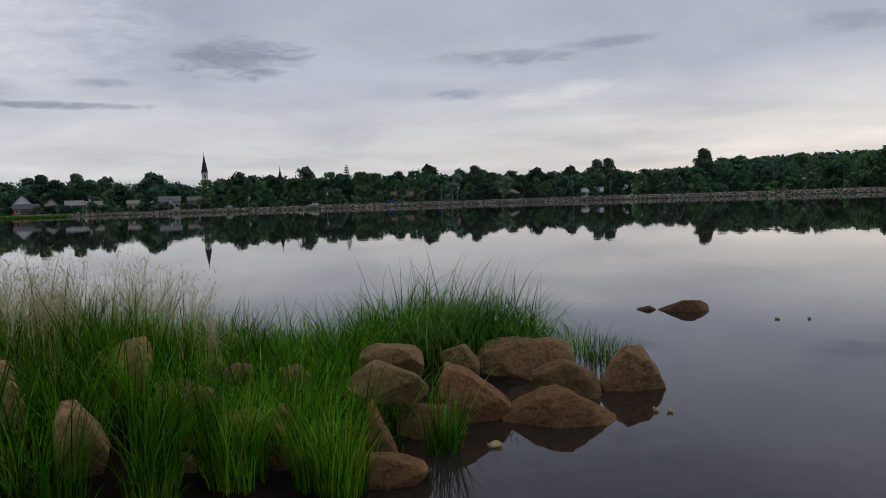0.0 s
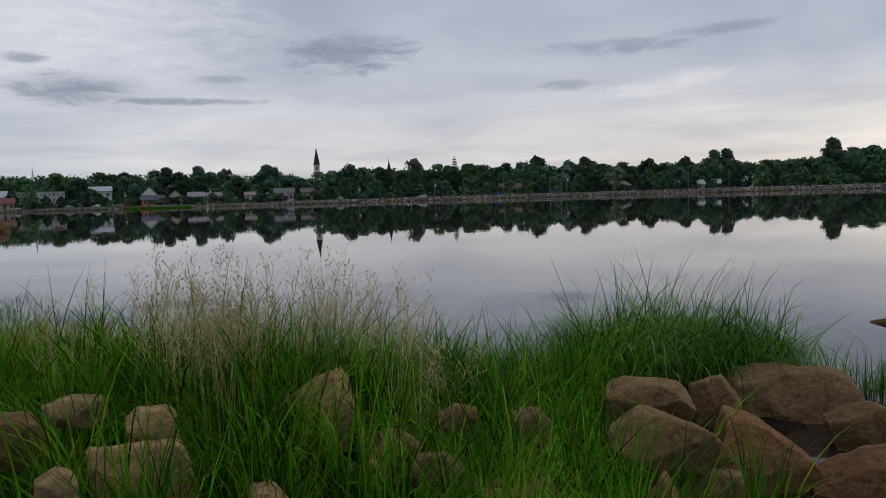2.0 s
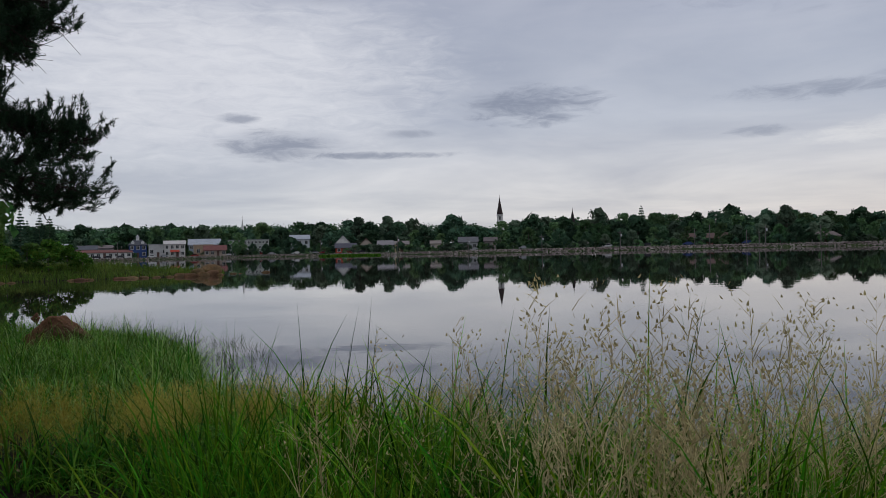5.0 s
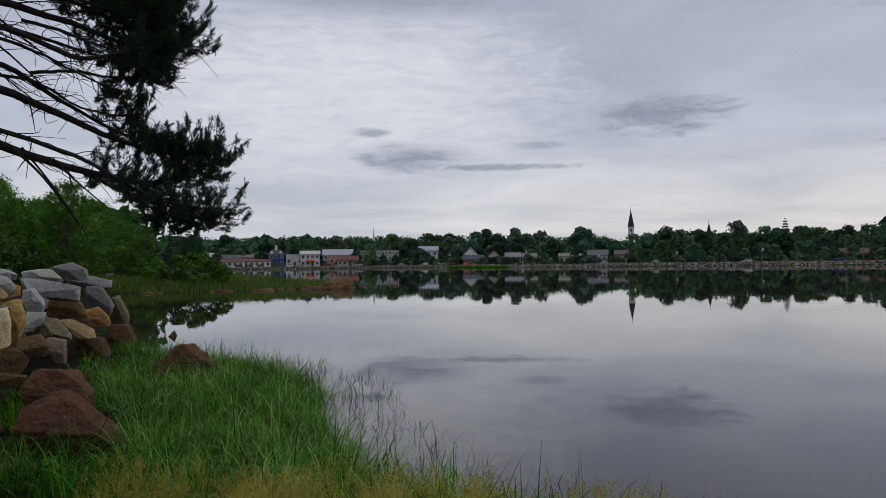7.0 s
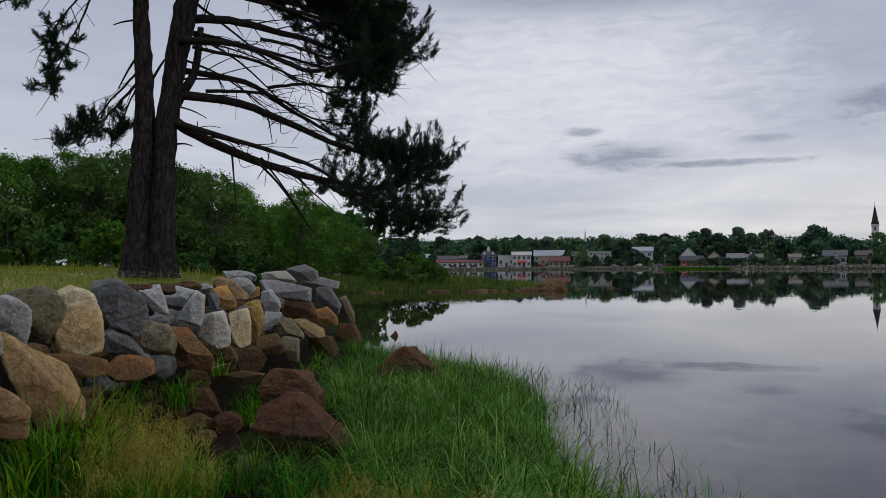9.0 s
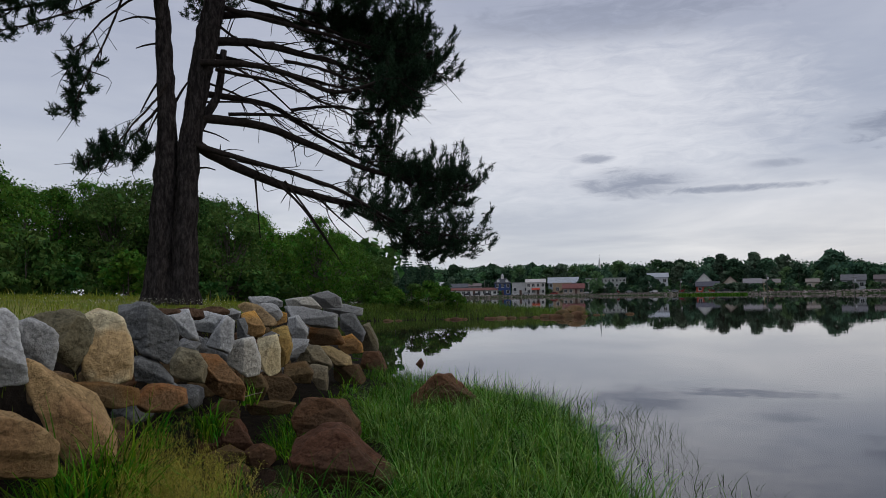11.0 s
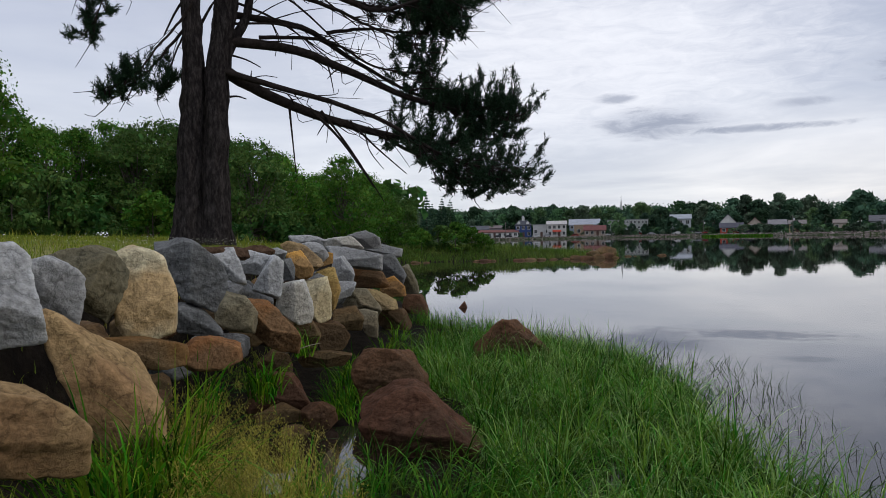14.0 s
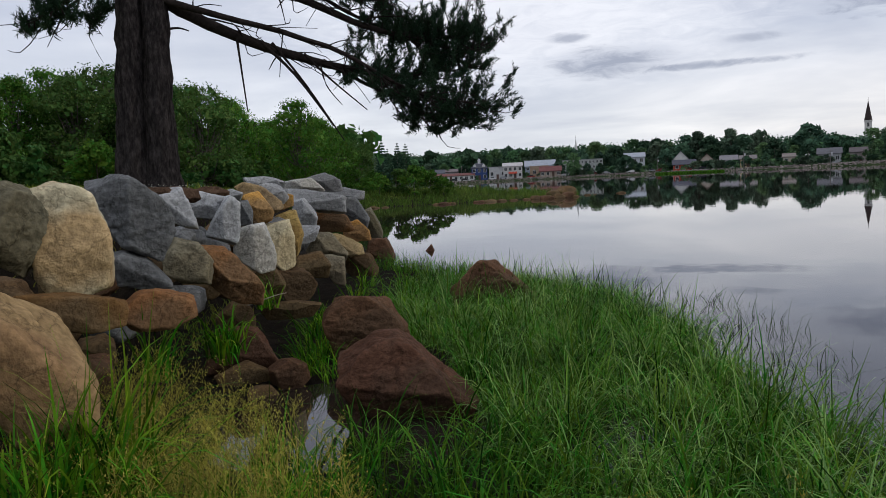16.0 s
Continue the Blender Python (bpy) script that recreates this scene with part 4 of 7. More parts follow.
for k, (az, d, w, h, kind) in enumerate(((39.6, 62.0, 1.05, 0.50, "brown"), (38.9, 61.6, 1.24, 0.55, "redbrown"), (38.1, 62.2, 0.99, 0.65, "brown"), (38.5, 63.4, 1.18, 0.85, "brown"), (37.4, 63.2, 1.05, 0.60, "redbrown"), (37.6, 65.0, 1.80, 1.20, "brown"), (36.9, 63.0, 0.56, 0.35, "brown"), (40.3, 61.6, 0.56, 0.35, "brown"),
                                         (50.9, 59.4, 0.77, 0.36, "brown"), (50.2, 59.2, 0.56, 0.30, "brown"), (46.6, 60.0, 0.63, 0.30, "brown"), (46.1, 60.1, 0.98, 0.36, "redbrown"), (45.5, 60.2, 0.56, 0.30, "brown"), (43.6, 60.6, 0.91, 0.36, "redbrown"), (42.9, 60.7, 1.19, 0.42, "brown"), (42.1, 60.9, 0.84, 0.36, "brown"), (41.2, 61.2, 0.70, 0.30, "brown"),
                                         (36.0, 66.5, 0.70, 0.30, "brown"), (35.5, 67.0, 0.42, 0.21, "brown"), (33.7, 68.0, 0.77, 0.36, "brown"))):
    x, y, _ = far(az, d)
    boulder(kind, x, y, max(float(land(x, y)), -0.1) + 0.18 * h, w, w * 0.8, h, az + r.uniform(-25, 25), 300 + k)

# ---- grasses ----


def blades(base, length, azi, lean, curl, width, segs=4):
    """Curved tapering blades as triangles. All arguments are arrays over the blades."""
    n = len(base)
    pts = [base]
    th = lean.copy()
    p = base.copy()
    for k in range(segs):
        ds = length / segs
        p = p + np.stack([np.sin(th) * np.cos(azi) * ds, np.sin(th) * np.sin(azi) * ds, np.cos(th) * ds], -1)
        pts.append(p)
        th = th + curl * (k + 1) ** 0.8 / sum((j + 1) ** 0.8 for j in range(segs - 1)) if k < segs - 1 else th
    tw = azi + np.pi / 2 + np.random.default_rng(n).uniform(-0.9, 0.9, n)
    side = np.stack([np.cos(tw), np.sin(tw), np.zeros(n)], -1)
    vs = []
    for k in range(segs):
        wk = width * (1 - (k / segs) ** 2.4) * 0.5
        vs += [pts[k] - side * wk[:, None], pts[k] + side * wk[:, None]]
    vs.append(pts[segs])
    v = np.stack(vs, 1)
    m = 2 * segs + 1
    f = []
    for k in range(segs - 1):
        a = 2 * k
        f += [(a, a + 1, a + 3), (a, a + 3, a + 2)]
    f.append((2 * segs - 2, 2 * segs - 1, 2 * segs))
    f = (np.arange(n)[:, None, None] * m + np.array(f)[None]).reshape(-1, 3)
    return v.reshape(-1, 3), f


def scatter(poly, n, rng, keep=None):
    """Points on the ground inside a polygon."""
    xs, ys = [p[0] for p in poly], [p[1] for p in poly]
    out = np.zeros((0, 2))
    while len(out) < n:
        q = np.stack([rng.uniform(min(xs), max(xs), n * 2), rng.uniform(min(ys), max(ys), n * 2)], -1)
        q = q[inside(poly, q[:, 0], q[:, 1])]
        if keep is not None:
            q = q[keep(q[:, 0], q[:, 1])]
        out = np.concatenate([out, q])
    return out[:n]


WAY = [(-0.4, -1.0), (0.0, 0.0), (-0.8, 1.15), (-1.5, 2.2), (-1.85, 2.5), (-2.9, 3.9), (-3.4, 4.35), (-4.4, 4.7), (-5.2, 4.8), (-6.2, 5.35)]


def off_path(x, y, gap):
    d = np.full(np.shape(x), 1e9)
    for (x0, y0), (x1, y1) in zip(WAY[:-1], WAY[1:]):
        ux, uy = x1 - x0, y1 - y0
        t = np.clip(((x - x0) * ux + (y - y0) * uy) / (ux * ux + uy * uy), 0, 1)
        d = np.minimum(d, np.hypot(x - x0 - t * ux, y - y0 - t * uy))
    return d > gap


def tussocks(centres, per, spread, rng):
    c = np.repeat(centres, per, axis=0)
    a, r = rng.uniform(0, 2 * np.pi, len(c)), spread * np.sqrt(rng.uniform(0, 1, len(c)))
    return c + np.stack([np.cos(a) * r, np.sin(a) * r], -1), a


def stand(name, label, centres, per, spread, rng, mat, lo, hi, lean, curl, width, segs=5, sink=0.05):
    """A stand of grass in tufts whose blades lean outwards."""
    q, a = tussocks(centres, per, spread, rng)
    n = len(q)
    tall = np.repeat(rng.uniform(0.85, 1.1, len(centres)), per)
    base = np.stack([q[:, 0], q[:, 1], np.maximum(land(q[:, 0], q[:, 1]), -0.25) - sink], -1)
    ln = rng.uniform(lo, hi, n) * tall
    longer = rng.uniform(0, 1, n) < 0.6
    ln = np.where(longer, ln, ln * 0.62)
    lay = np.repeat(rng.uniform(0, 6.28, len(centres)), per)
    azi = np.where(rng.uniform(0, 1, n) < 0.4, lay + rng.normal(0, 0.5, n), a + rng.normal(0, 0.7, n))
    v, f = blades(base, ln, azi, np.abs(rng.normal(0, lean, n)), np.abs(rng.normal(curl, curl * 0.5, n)), rng.uniform(0.6, 1.2, n) * width, segs)
    return tagged(new(name, mesh_tris(name, v, f, mat)), label, "grass", kind="stuff")


def panicles(name, label, pts, rng, lo, hi, mat, airy=1.0):
    """Thin flowering stems with airy seed heads."""
    vs, fs, k = [], [], 0
    base = np.stack([pts[:, 0], pts[:, 1], land(pts[:, 0], pts[:, 1]) - 0.03], -1)
    n = len(base)
    ln, azi = rng.uniform(lo, hi, n), rng.uniform(0, 6.28, n)
    v, f = blades(base, ln, azi, np.abs(rng.normal(0.05, 0.06, n)), np.abs(rng.normal(0.15, 0.15, n)), np.full(n, 0.0034), 5)
    vs.append(v)
    fs.append(f)
    k += len(v)
    spine = v.reshape(n, 11, 3)
    per = 20
    s = rng.uniform(0.62, 1.0, (n, per))
    i = np.minimum((s * 5).astype(int), 4)
    lo_p = spine[np.arange(n)[:, None], 2 * i]
    hi_p = spine[np.arange(n)[:, None], np.minimum(2 * i + 2, 10)]
    fr = (s * 5 - i)[..., None]
    b = (lo_p * (1 - fr) + hi_p * fr).reshape(-1, 3)
    m = len(b)
    bl = (0.05 + 0.13 * (1 - s.ravel()) / 0.38) * rng.uniform(0.5, 1.1, m) * airy
    ba = rng.uniform(0, 6.28, m)
    bv, bf = blades(b, bl, ba, rng.uniform(0.5, 1.0, m), rng.uniform(0.0, 0.5, m), np.full(m, 0.0024), 2)
    vs.append(bv)
    fs.append(bf + k)
    k += len(bv)
    tip = bv.reshape(m, 5, 3)
    for t in (2, 4):
        c = tip[:, t] + rng.normal(0, 0.006, (m, 3))
        sv, sf = blades(c, np.full(m, 0.011) * rng.uniform(0.6, 1.3, m), rng.uniform(0, 6.28, m), rng.uniform(0, 1.5, m), np.zeros(m), np.full(m, 0.006), 2)
        vs.append(sv)
        fs.append(sf + k)
        k += len(sv)
    return tagged(new(name, mesh_tris(name, np.concatenate(vs), np.concatenate(fs), mat)), label, "grass", kind="stuff")


rng = np.random.default_rng(11)
# tall reeds on the stony point
CREST = [(-2.4, 5.3), (-1.2, 5.8), (-0.55, 6.5), (-0.35, 7.4), (-1.5, 8.2), (-2.4, 7.0)]
c = scatter(CREST, 120, rng, lambda x, y: off_path(x, y, 0.7))
stand("reed_grass", "green reed grass on the crest of the stony point", c, 46, 0.17, rng, M_REED, 0.35, 0.88, 0.25, 1.6, 0.0105, 6)
BANK = [(-4.5, 5.3), (-3.6, 4.75), (-2.7, 4.7), (-2.0, 5.0), (-1.9, 5.9), (-3.2, 6.3), (-4.4, 6.4)]
c = scatter(BANK, 120, rng, lambda x, y: off_path(x, y, 0.75))
stand("reed_grass", "tall arching reed grass behind the shore rocks", c, 46, 0.17, rng, M_REED, 0.4, 1.05, 0.2, 1.2, 0.0105, 6)
LOW = [(-7.4, 7.7), (-6.6, 6.6), (-4.6, 6.2), (-3.2, 6.2), (-2.8, 7.0), (-3.2, 8.2), (-4.4, 9.2), (-5.6, 9.4), (-5.8, 8.6), (-7.0, 8.0)]
c = scatter(LOW, 170, rng, lambda x, y: off_path(x, y, 1.0))
stand("sedge_grass", "low arching sedge behind the stony point", c, 40, 0.17, rng, M_SEDGE, 0.3, 0.7, 0.35, 2.2, 0.0145, 7)
# slender columns of reed before the boulders
c = np.array([(-1.93, 3.55), (-1.82, 3.6), (-1.52, 3.75), (-1.46, 3.82), (-1.22, 4.1), (-1.16, 4.16), (-0.62, 4.35), (-0.70, 4.4), (-0.66, 4.28), (-0.08, 5.2), (-0.02, 5.3), (-2.2, 3.75), (-2.75, 4.1), (-1.75, 4.35), (-0.74, 4.52), (-0.58, 4.5), (-0.8, 4.32), (-0.92, 4.72), (-1.12, 4.32), (-1.32, 4.22), (-2.0, 4.12), (-2.2, 4.18), (-2.36, 3.84), (-1.5, 4.05)])
stand("reed_grass", "tall upright reed tuft between the boulders", c, 80, 0.085, rng, M_REED, 0.42, 0.95, 0.1, 0.8, 0.0095, 6)
POINT_TUFT = [(-0.7, 7.5), (0.1, 7.85), (0.9, 8.1), (1.0, 8.5), (0.3, 8.9), (-0.8, 8.6)]
c = scatter(POINT_TUFT, 48, rng)
stand("reed_grass", "dense arching clump of bright green sedge at the tip of the point", c, 90, 0.22, rng, M_SEDGE, 0.68, 1.28, 0.42, 2.8, 0.0115, 8)
# sparse lighter blades give the clump its painted highlights
stand("reed_grass", "drooping sedge blades coloured as if catching light over the clump at the point", c, 10, 0.2, rng, M_LIT_SEDGE, 0.75, 1.2, 0.45, 2.8, 0.009, 8)
c = scatter([(1.1, 8.2), (1.5, 7.9), (2.0, 7.8), (2.2, 8.3), (1.4, 8.9), (1.0, 8.8)], 18, rng)
stand("reed_grass", "thin green rushes standing in shallow water", c, 24, 0.12, rng, M_REED, 0.35, 0.66, 0.14, 0.8, 0.008)
POINT_FRONT = [(-3.1, 3.6), (-2.3, 3.9), (-1.5, 4.4), (-0.6, 4.5), (-0.4, 5.2), (-1.3, 5.6), (-2.4, 5.3), (-3.4, 5.0)]
c = scatter(POINT_FRONT, 30, rng, lambda x, y: off_path(x, y, 0.75))
stand("reed_grass", "upright tufts of reed grass growing between the boulders", c, 46, 0.08, rng, M_REED, 0.3, 0.72, 0.2, 1.4, 0.0095)
c = scatter([(-4.6, 4.6), (-3.9, 3.6), (-3.3, 3.5), (-3.1, 4.2), (-3.0, 4.9), (-3.4, 5.4), (-4.2, 5.6)], 62, rng, lambda x, y: off_path(x, y, 0.3))
c = np.concatenate([c, np.array([(-2.4, 4.7), (-2.3, 4.95), (-1.75, 5.1), (-1.5, 5.25), (-2.55, 4.95), (-2.75, 4.85), (-1.3, 5.2), (-0.8, 5.9), (-0.5, 5.9), (-0.95, 6.0), (-1.2, 5.7), (-2.02, 4.3), (-2.12, 4.5), (-2.45, 3.95), (-2.62, 4.02), (-2.8, 3.95), (-2.95, 4.3), (-3.05, 4.0), (-1.62, 4.5), (-1.3, 4.75), (-0.95, 5.35), (-0.3, 5.9)])])
stand("reed_grass", "lush reed grass on the bank behind the boulders", c, 52, 0.16, rng, M_REED, 0.4, 0.85, 0.3, 1.4, 0.0105, 6)
HEADS = [(-3.7, 5.0), (-3.3, 4.75), (-2.8, 4.6), (-2.0, 4.75), (-1.55, 5.1), (-1.9, 5.5), (-2.9, 5.5)]
c = scatter(HEADS, 20, rng, lambda x, y: off_path(x, y, 0.65))
c, _ = tussocks(c, 9, 0.16, rng)
panicles("flowering_grass", "pale airy seed heads of tall wild grass", c, rng, 0.62, 1.0, M_DRY)
# sedge marsh below the wall
MARSH = [(-4.8, 9.0), (-5.8, 9.1), (-6.8, 9.6), (-8.2, 10.6), (-9.0, 11.5), (-10.0, 12.8), (-11.6, 14.1), (-14.2, 15.3), (-14.9, 13.2), (-13.6, 12.0), (-12.5, 10.9), (-11.0, 10.3), (-10.0, 9.5), (-9.0, 8.6), (-7.0, 7.9), (-5.6, 8.4)]
c = scatter(MARSH, 400, rng, lambda x, y: off_path(x, y, 1.0))
stand("sedge_grass", "dense soft green sedge on the wet shore", c, 60, 0.17, rng, M_SEDGE, 0.3, 0.82, 0.42, 2.9, 0.0115, 7)
# highlights of the marsh, painted as lighter blades over the darker sedge
stand("sedge_grass", "drooping tips of the shore sedge coloured as if catching light", c, 14, 0.17, rng, M_LIT_SEDGE, 0.5, 0.88, 0.4, 2.7, 0.0085, 7)
EDGE = [(-4.4, 9.6), (-4.8, 10.2), (-6.0, 10.4), (-7.4, 11.4), (-8.9, 13.2), (-10.2, 14.7), (-13.5, 16.0), (-14.6, 15.0), (-11.5, 14.0), (-9.3, 12.6), (-7.8, 10.9), (-6.5, 9.7), (-5.2, 9.1)]
c = scatter(EDGE, 320, rng)
stand("sedge_grass", "sparse dark rushes standing in the shallow water", c, 10, 0.13, rng, M_RUSH, 0.28, 0.64, 0.16, 1.6, 0.01, 6)
c = scatter([(-14.5, 15.2), (-14.5, 14.4), (-18.3, 15.4), (-18.6, 16.3), (-16, 16.2)], 60, rng)
stand("sedge_grass", "rushes at the foot of the wall", c, 26, 0.18, rng, M_SEDGE, 0.3, 0.55, 0.2, 1.0, 0.009)
# mixed grass at the foot of the wall
FOOT = [(-7.0, 4.9), (-7.8, 4.5), (-8.6, 5.5), (-9.3, 6.6), (-9.9, 7.5), (-9.5, 7.7), (-8.6, 6.9), (-7.8, 6.0)]
c = scatter(FOOT, 70, rng, lambda x, y: off_path(x, y, 1.1))
stand("reed_grass", "green grass tufts at the foot of the stone wall", c, 40, 0.14, rng, M_REED, 0.35, 0.75, 0.25, 1.4, 0.0135)
c, _ = tussocks(scatter([(-8.3, 6.0), (-9.6, 6.3), (-10.6, 7.1), (-10.3, 7.5), (-9.2, 7.2), (-8.2, 6.8)], 34, rng), 9, 0.2, rng)
panicles("flowering_grass", "yellow-green flowering grass at the foot of the wall", c, rng, 0.4, 0.85, M_YELLOW, 1.0)
c, _ = tussocks(scatter([(-7.9, 7.6), (-7.4, 6.8), (-6.4, 6.9), (-5.4, 7.2), (-5.3, 7.8), (-6.8, 7.7)], 20, rng, lambda x, y: off_path(x, y, 1.2)), 14, 0.16, rng)
panicles("flowering_grass", "yellow-green flowering grass near the water", c, rng, 0.35, 0.62, M_YELLOW, 0.7)
c = np.array([(-12.0, 9.3), (-9.3, 6.9), (-9.0, 6.6), (-8.6, 6.4), (-12.6, 9.9), (-13.2, 10.3), (-14.0, 11.0), (-15.0, 12.3), (-16.0, 13.3), (-11.9, 10.4), (-11.2, 9.7), (-13.2, 11.6), (-12.6, 11.2), (-14.4, 12.4), (-15.4, 13.6), (-12.2, 9.5), (-12.3, 9.65), (-12.9, 10.2), (-13.6, 10.7), (-11.7, 9.4)])
stand("reed_grass", "fresh green grass tuft between the foot stones", c, 46, 0.16, rng, M_REED, 0.3, 0.66, 0.3, 1.5, 0.013)
c = scatter([(-10.3, 8.0), (-9.3, 7.4), (-8.3, 7.7), (-8.4, 8.6), (-9.4, 9.1), (-10.1, 8.7)], 34, rng)
stand("sedge_grass", "loose arching sedge in the wet hollow by the foot stones", c, 30, 0.15, rng, M_SEDGE, 0.3, 0.75, 0.35, 2.2, 0.0125, 7)
# bare earth where the lawn breaks off behind the top stones
r = np.random.default_rng(71)
for k, (x, y, w) in enumerate(((-12.5, 8.2, 0.5), (-12.95, 8.65, 0.4), (-13.9, 9.5, 0.45))):
    clod = new("earth_clod", rock_mesh(700 + k, w, 0.34, 0.16, 60, M_EARTH, 5))
    clod.matrix_basis = pose(x, y, 1.69, 0, 0, 46 + r.uniform(-8, 8))
    tagged(clod, "crumbling brown earth at the broken edge of the lawn", "earth", "earth along the lawn's edge")
c, _ = tussocks(scatter([(-7.2, 6.9), (-6.4, 7.9), (-5.2, 8.6), (-3.9, 9.0), (-3.4, 8.6), (-4.6, 8.0), (-5.8, 7.3), (-6.7, 6.5)], 40, rng, lambda x, y: off_path(x, y, 1.6)), 9, 0.18, rng)
panicles("flowering_grass", "golden flowering grass along the low bank", c, rng, 0.3, 0.6, M_YELLOW, 0.8)
# tufts rooted among the stones of the bank
c = np.array([(-8.95, 6.1), (-9.0, 6.25), (-9.1, 6.35), (-8.85, 6.2), (-8.8, 6.0), (-8.7, 5.85), (-9.2, 6.5)])
stand("reed_grass", "tall green grass tuft beside the wall boulders", c, 60, 0.13, rng, M_REED, 0.5, 0.85, 0.28, 1.5, 0.0145, 6, -0.35)
c = np.array([(-11.35, 8.1), (-11.45, 8.2), (-11.5, 8.3), (-10.6, 7.3), (-12.4, 9.2)])
stand("reed_grass", "broad green grass tuft growing out of the stone bank", c, 40, 0.1, rng, M_REED, 0.28, 0.5, 0.35, 1.5, 0.016, 6, -0.55)
# lawn
LAWN_NEAR = [(-8.6, 4.0), (-9.8, 5.5), (-12.1, 7.6), (-15.7, 11.1), (-19.9, 15.0), (-26, 17.5), (-34, 16), (-30, 6), (-18, 2)]
q = scatter(LAWN_NEAR, 26000, rng)
base = np.stack([q[:, 0], q[:, 1], land(q[:, 0], q[:, 1]) - 0.02], -1)
n = len(q)
v, f = blades(base, rng.uniform(0.06, 0.2, n), rng.uniform(0, 6.28, n), np.abs(rng.normal(0, 0.3, n)), rng.uniform(0.2, 1.2, n), rng.uniform(0.006, 0.012, n), 3)
tagged(new("lawn_grass", mesh_tris("lawn_grass", v, f, M_LAWNBLADE)), "short yellowish-green lawn grass", "grass", kind="stuff")
q = scatter([(-34, 16), (-26, 17.5), (-60, 29), (-95, 54), (-110, 20), (-80, -25), (-40, -15), (-28, 4)], 12000, rng)
base = np.stack([q[:, 0], q[:, 1], land(q[:, 0], q[:, 1]) - 0.02], -1)
n = len(q)
v, f = blades(base, rng.uniform(0.15, 0.5, n), rng.uniform(0, 6.28, n), np.abs(rng.normal(0, 0.25, n)), rng.uniform(0.2, 1.0, n), rng.uniform(0.02, 0.05, n), 3)
tagged(new("meadow_grass", mesh_tris("meadow_grass", v, f, M_LAWNBLADE)), "longer meadow grass towards the trees", "grass", kind="stuff")
# grass of the spit
SPIT = [(-51, 39.9), (-48.3, 43.6), (-45.8, 47.1), (-43.8, 50.6), (-41.8, 53.7), (-41.3, 55.3), (-43, 58), (-50, 60.5), (-62, 63), (-75, 50), (-62, 36), (-54, 36)]
q = scatter(SPIT, 26000, rng)
base = np.stack([q[:, 0], q[:, 1], land(q[:, 0], q[:, 1]) - 0.05], -1)
n = len(q)
v, f = blades(base, rng.uniform(0.35, 0.85, n) * (1 + 0.3 * waves(q[:, 0], q[:, 1], 0.6, 9)), rng.uniform(0, 6.28, n), np.abs(rng.normal(0, 0.25, n)), rng.uniform(0.3, 1.3, n), rng.uniform(0.02, 0.04, n), 3)
tagged(new("spit_grass", mesh_tris("spit_grass", v, f, M_SPIT)), "yellow-green marsh grass on a low spit", "grass", kind="stuff")

# ---- trees ----


def leaf_cloud(rng, lobes, n, size, squash=0.8):
    """Leaf sprays on the shells of many lobes. lobes: (x, y, z, radius)."""
    lobes = np.array(lobes)
    w = lobes[:, 3] ** 2
    i = rng.choice(len(lobes), n, p=w / w.sum())
    d = rng.normal(0, 1, (n, 3))
    d /= np.linalg.norm(d, axis=1)[:, None]
    d[:, 2] = np.where(rng.uniform(0, 1, n) < 0.35, np.abs(d[:, 2]), d[:, 2])
    r = lobes[i, 3] * rng.uniform(0.4, 1.0, n) ** 0.6 * np.where(rng.uniform(0, 1, n) < 0.12, 1.3, 1.05)
    p = lobes[i, :3] + d * (r[:, None] * np.array([1, 1, squash]))
    a = d + rng.normal(0, 0.6, (n, 3))
    a /= np.linalg.norm(a, axis=1)[:, None]
    t = np.cross(a, rng.normal(0, 1, (n, 3)))
    t /= np.linalg.norm(t, axis=1)[:, None]
    b = np.cross(a, t)
    s = size * rng.uniform(0.5, 1.3, n)[:, None]
    v = np.stack([p - t * s * 0.5, p + b * s * 0.34 + a * s * 0.12, p + t * s * 0.5, p - b * s * 0.34 + a * s * 0.12], 1).reshape(-1, 3)
    k = np.arange(n)[:, None] * 4
    return v, np.concatenate([k + [0, 1, 2], k + [0, 2, 3]]).astype(int)


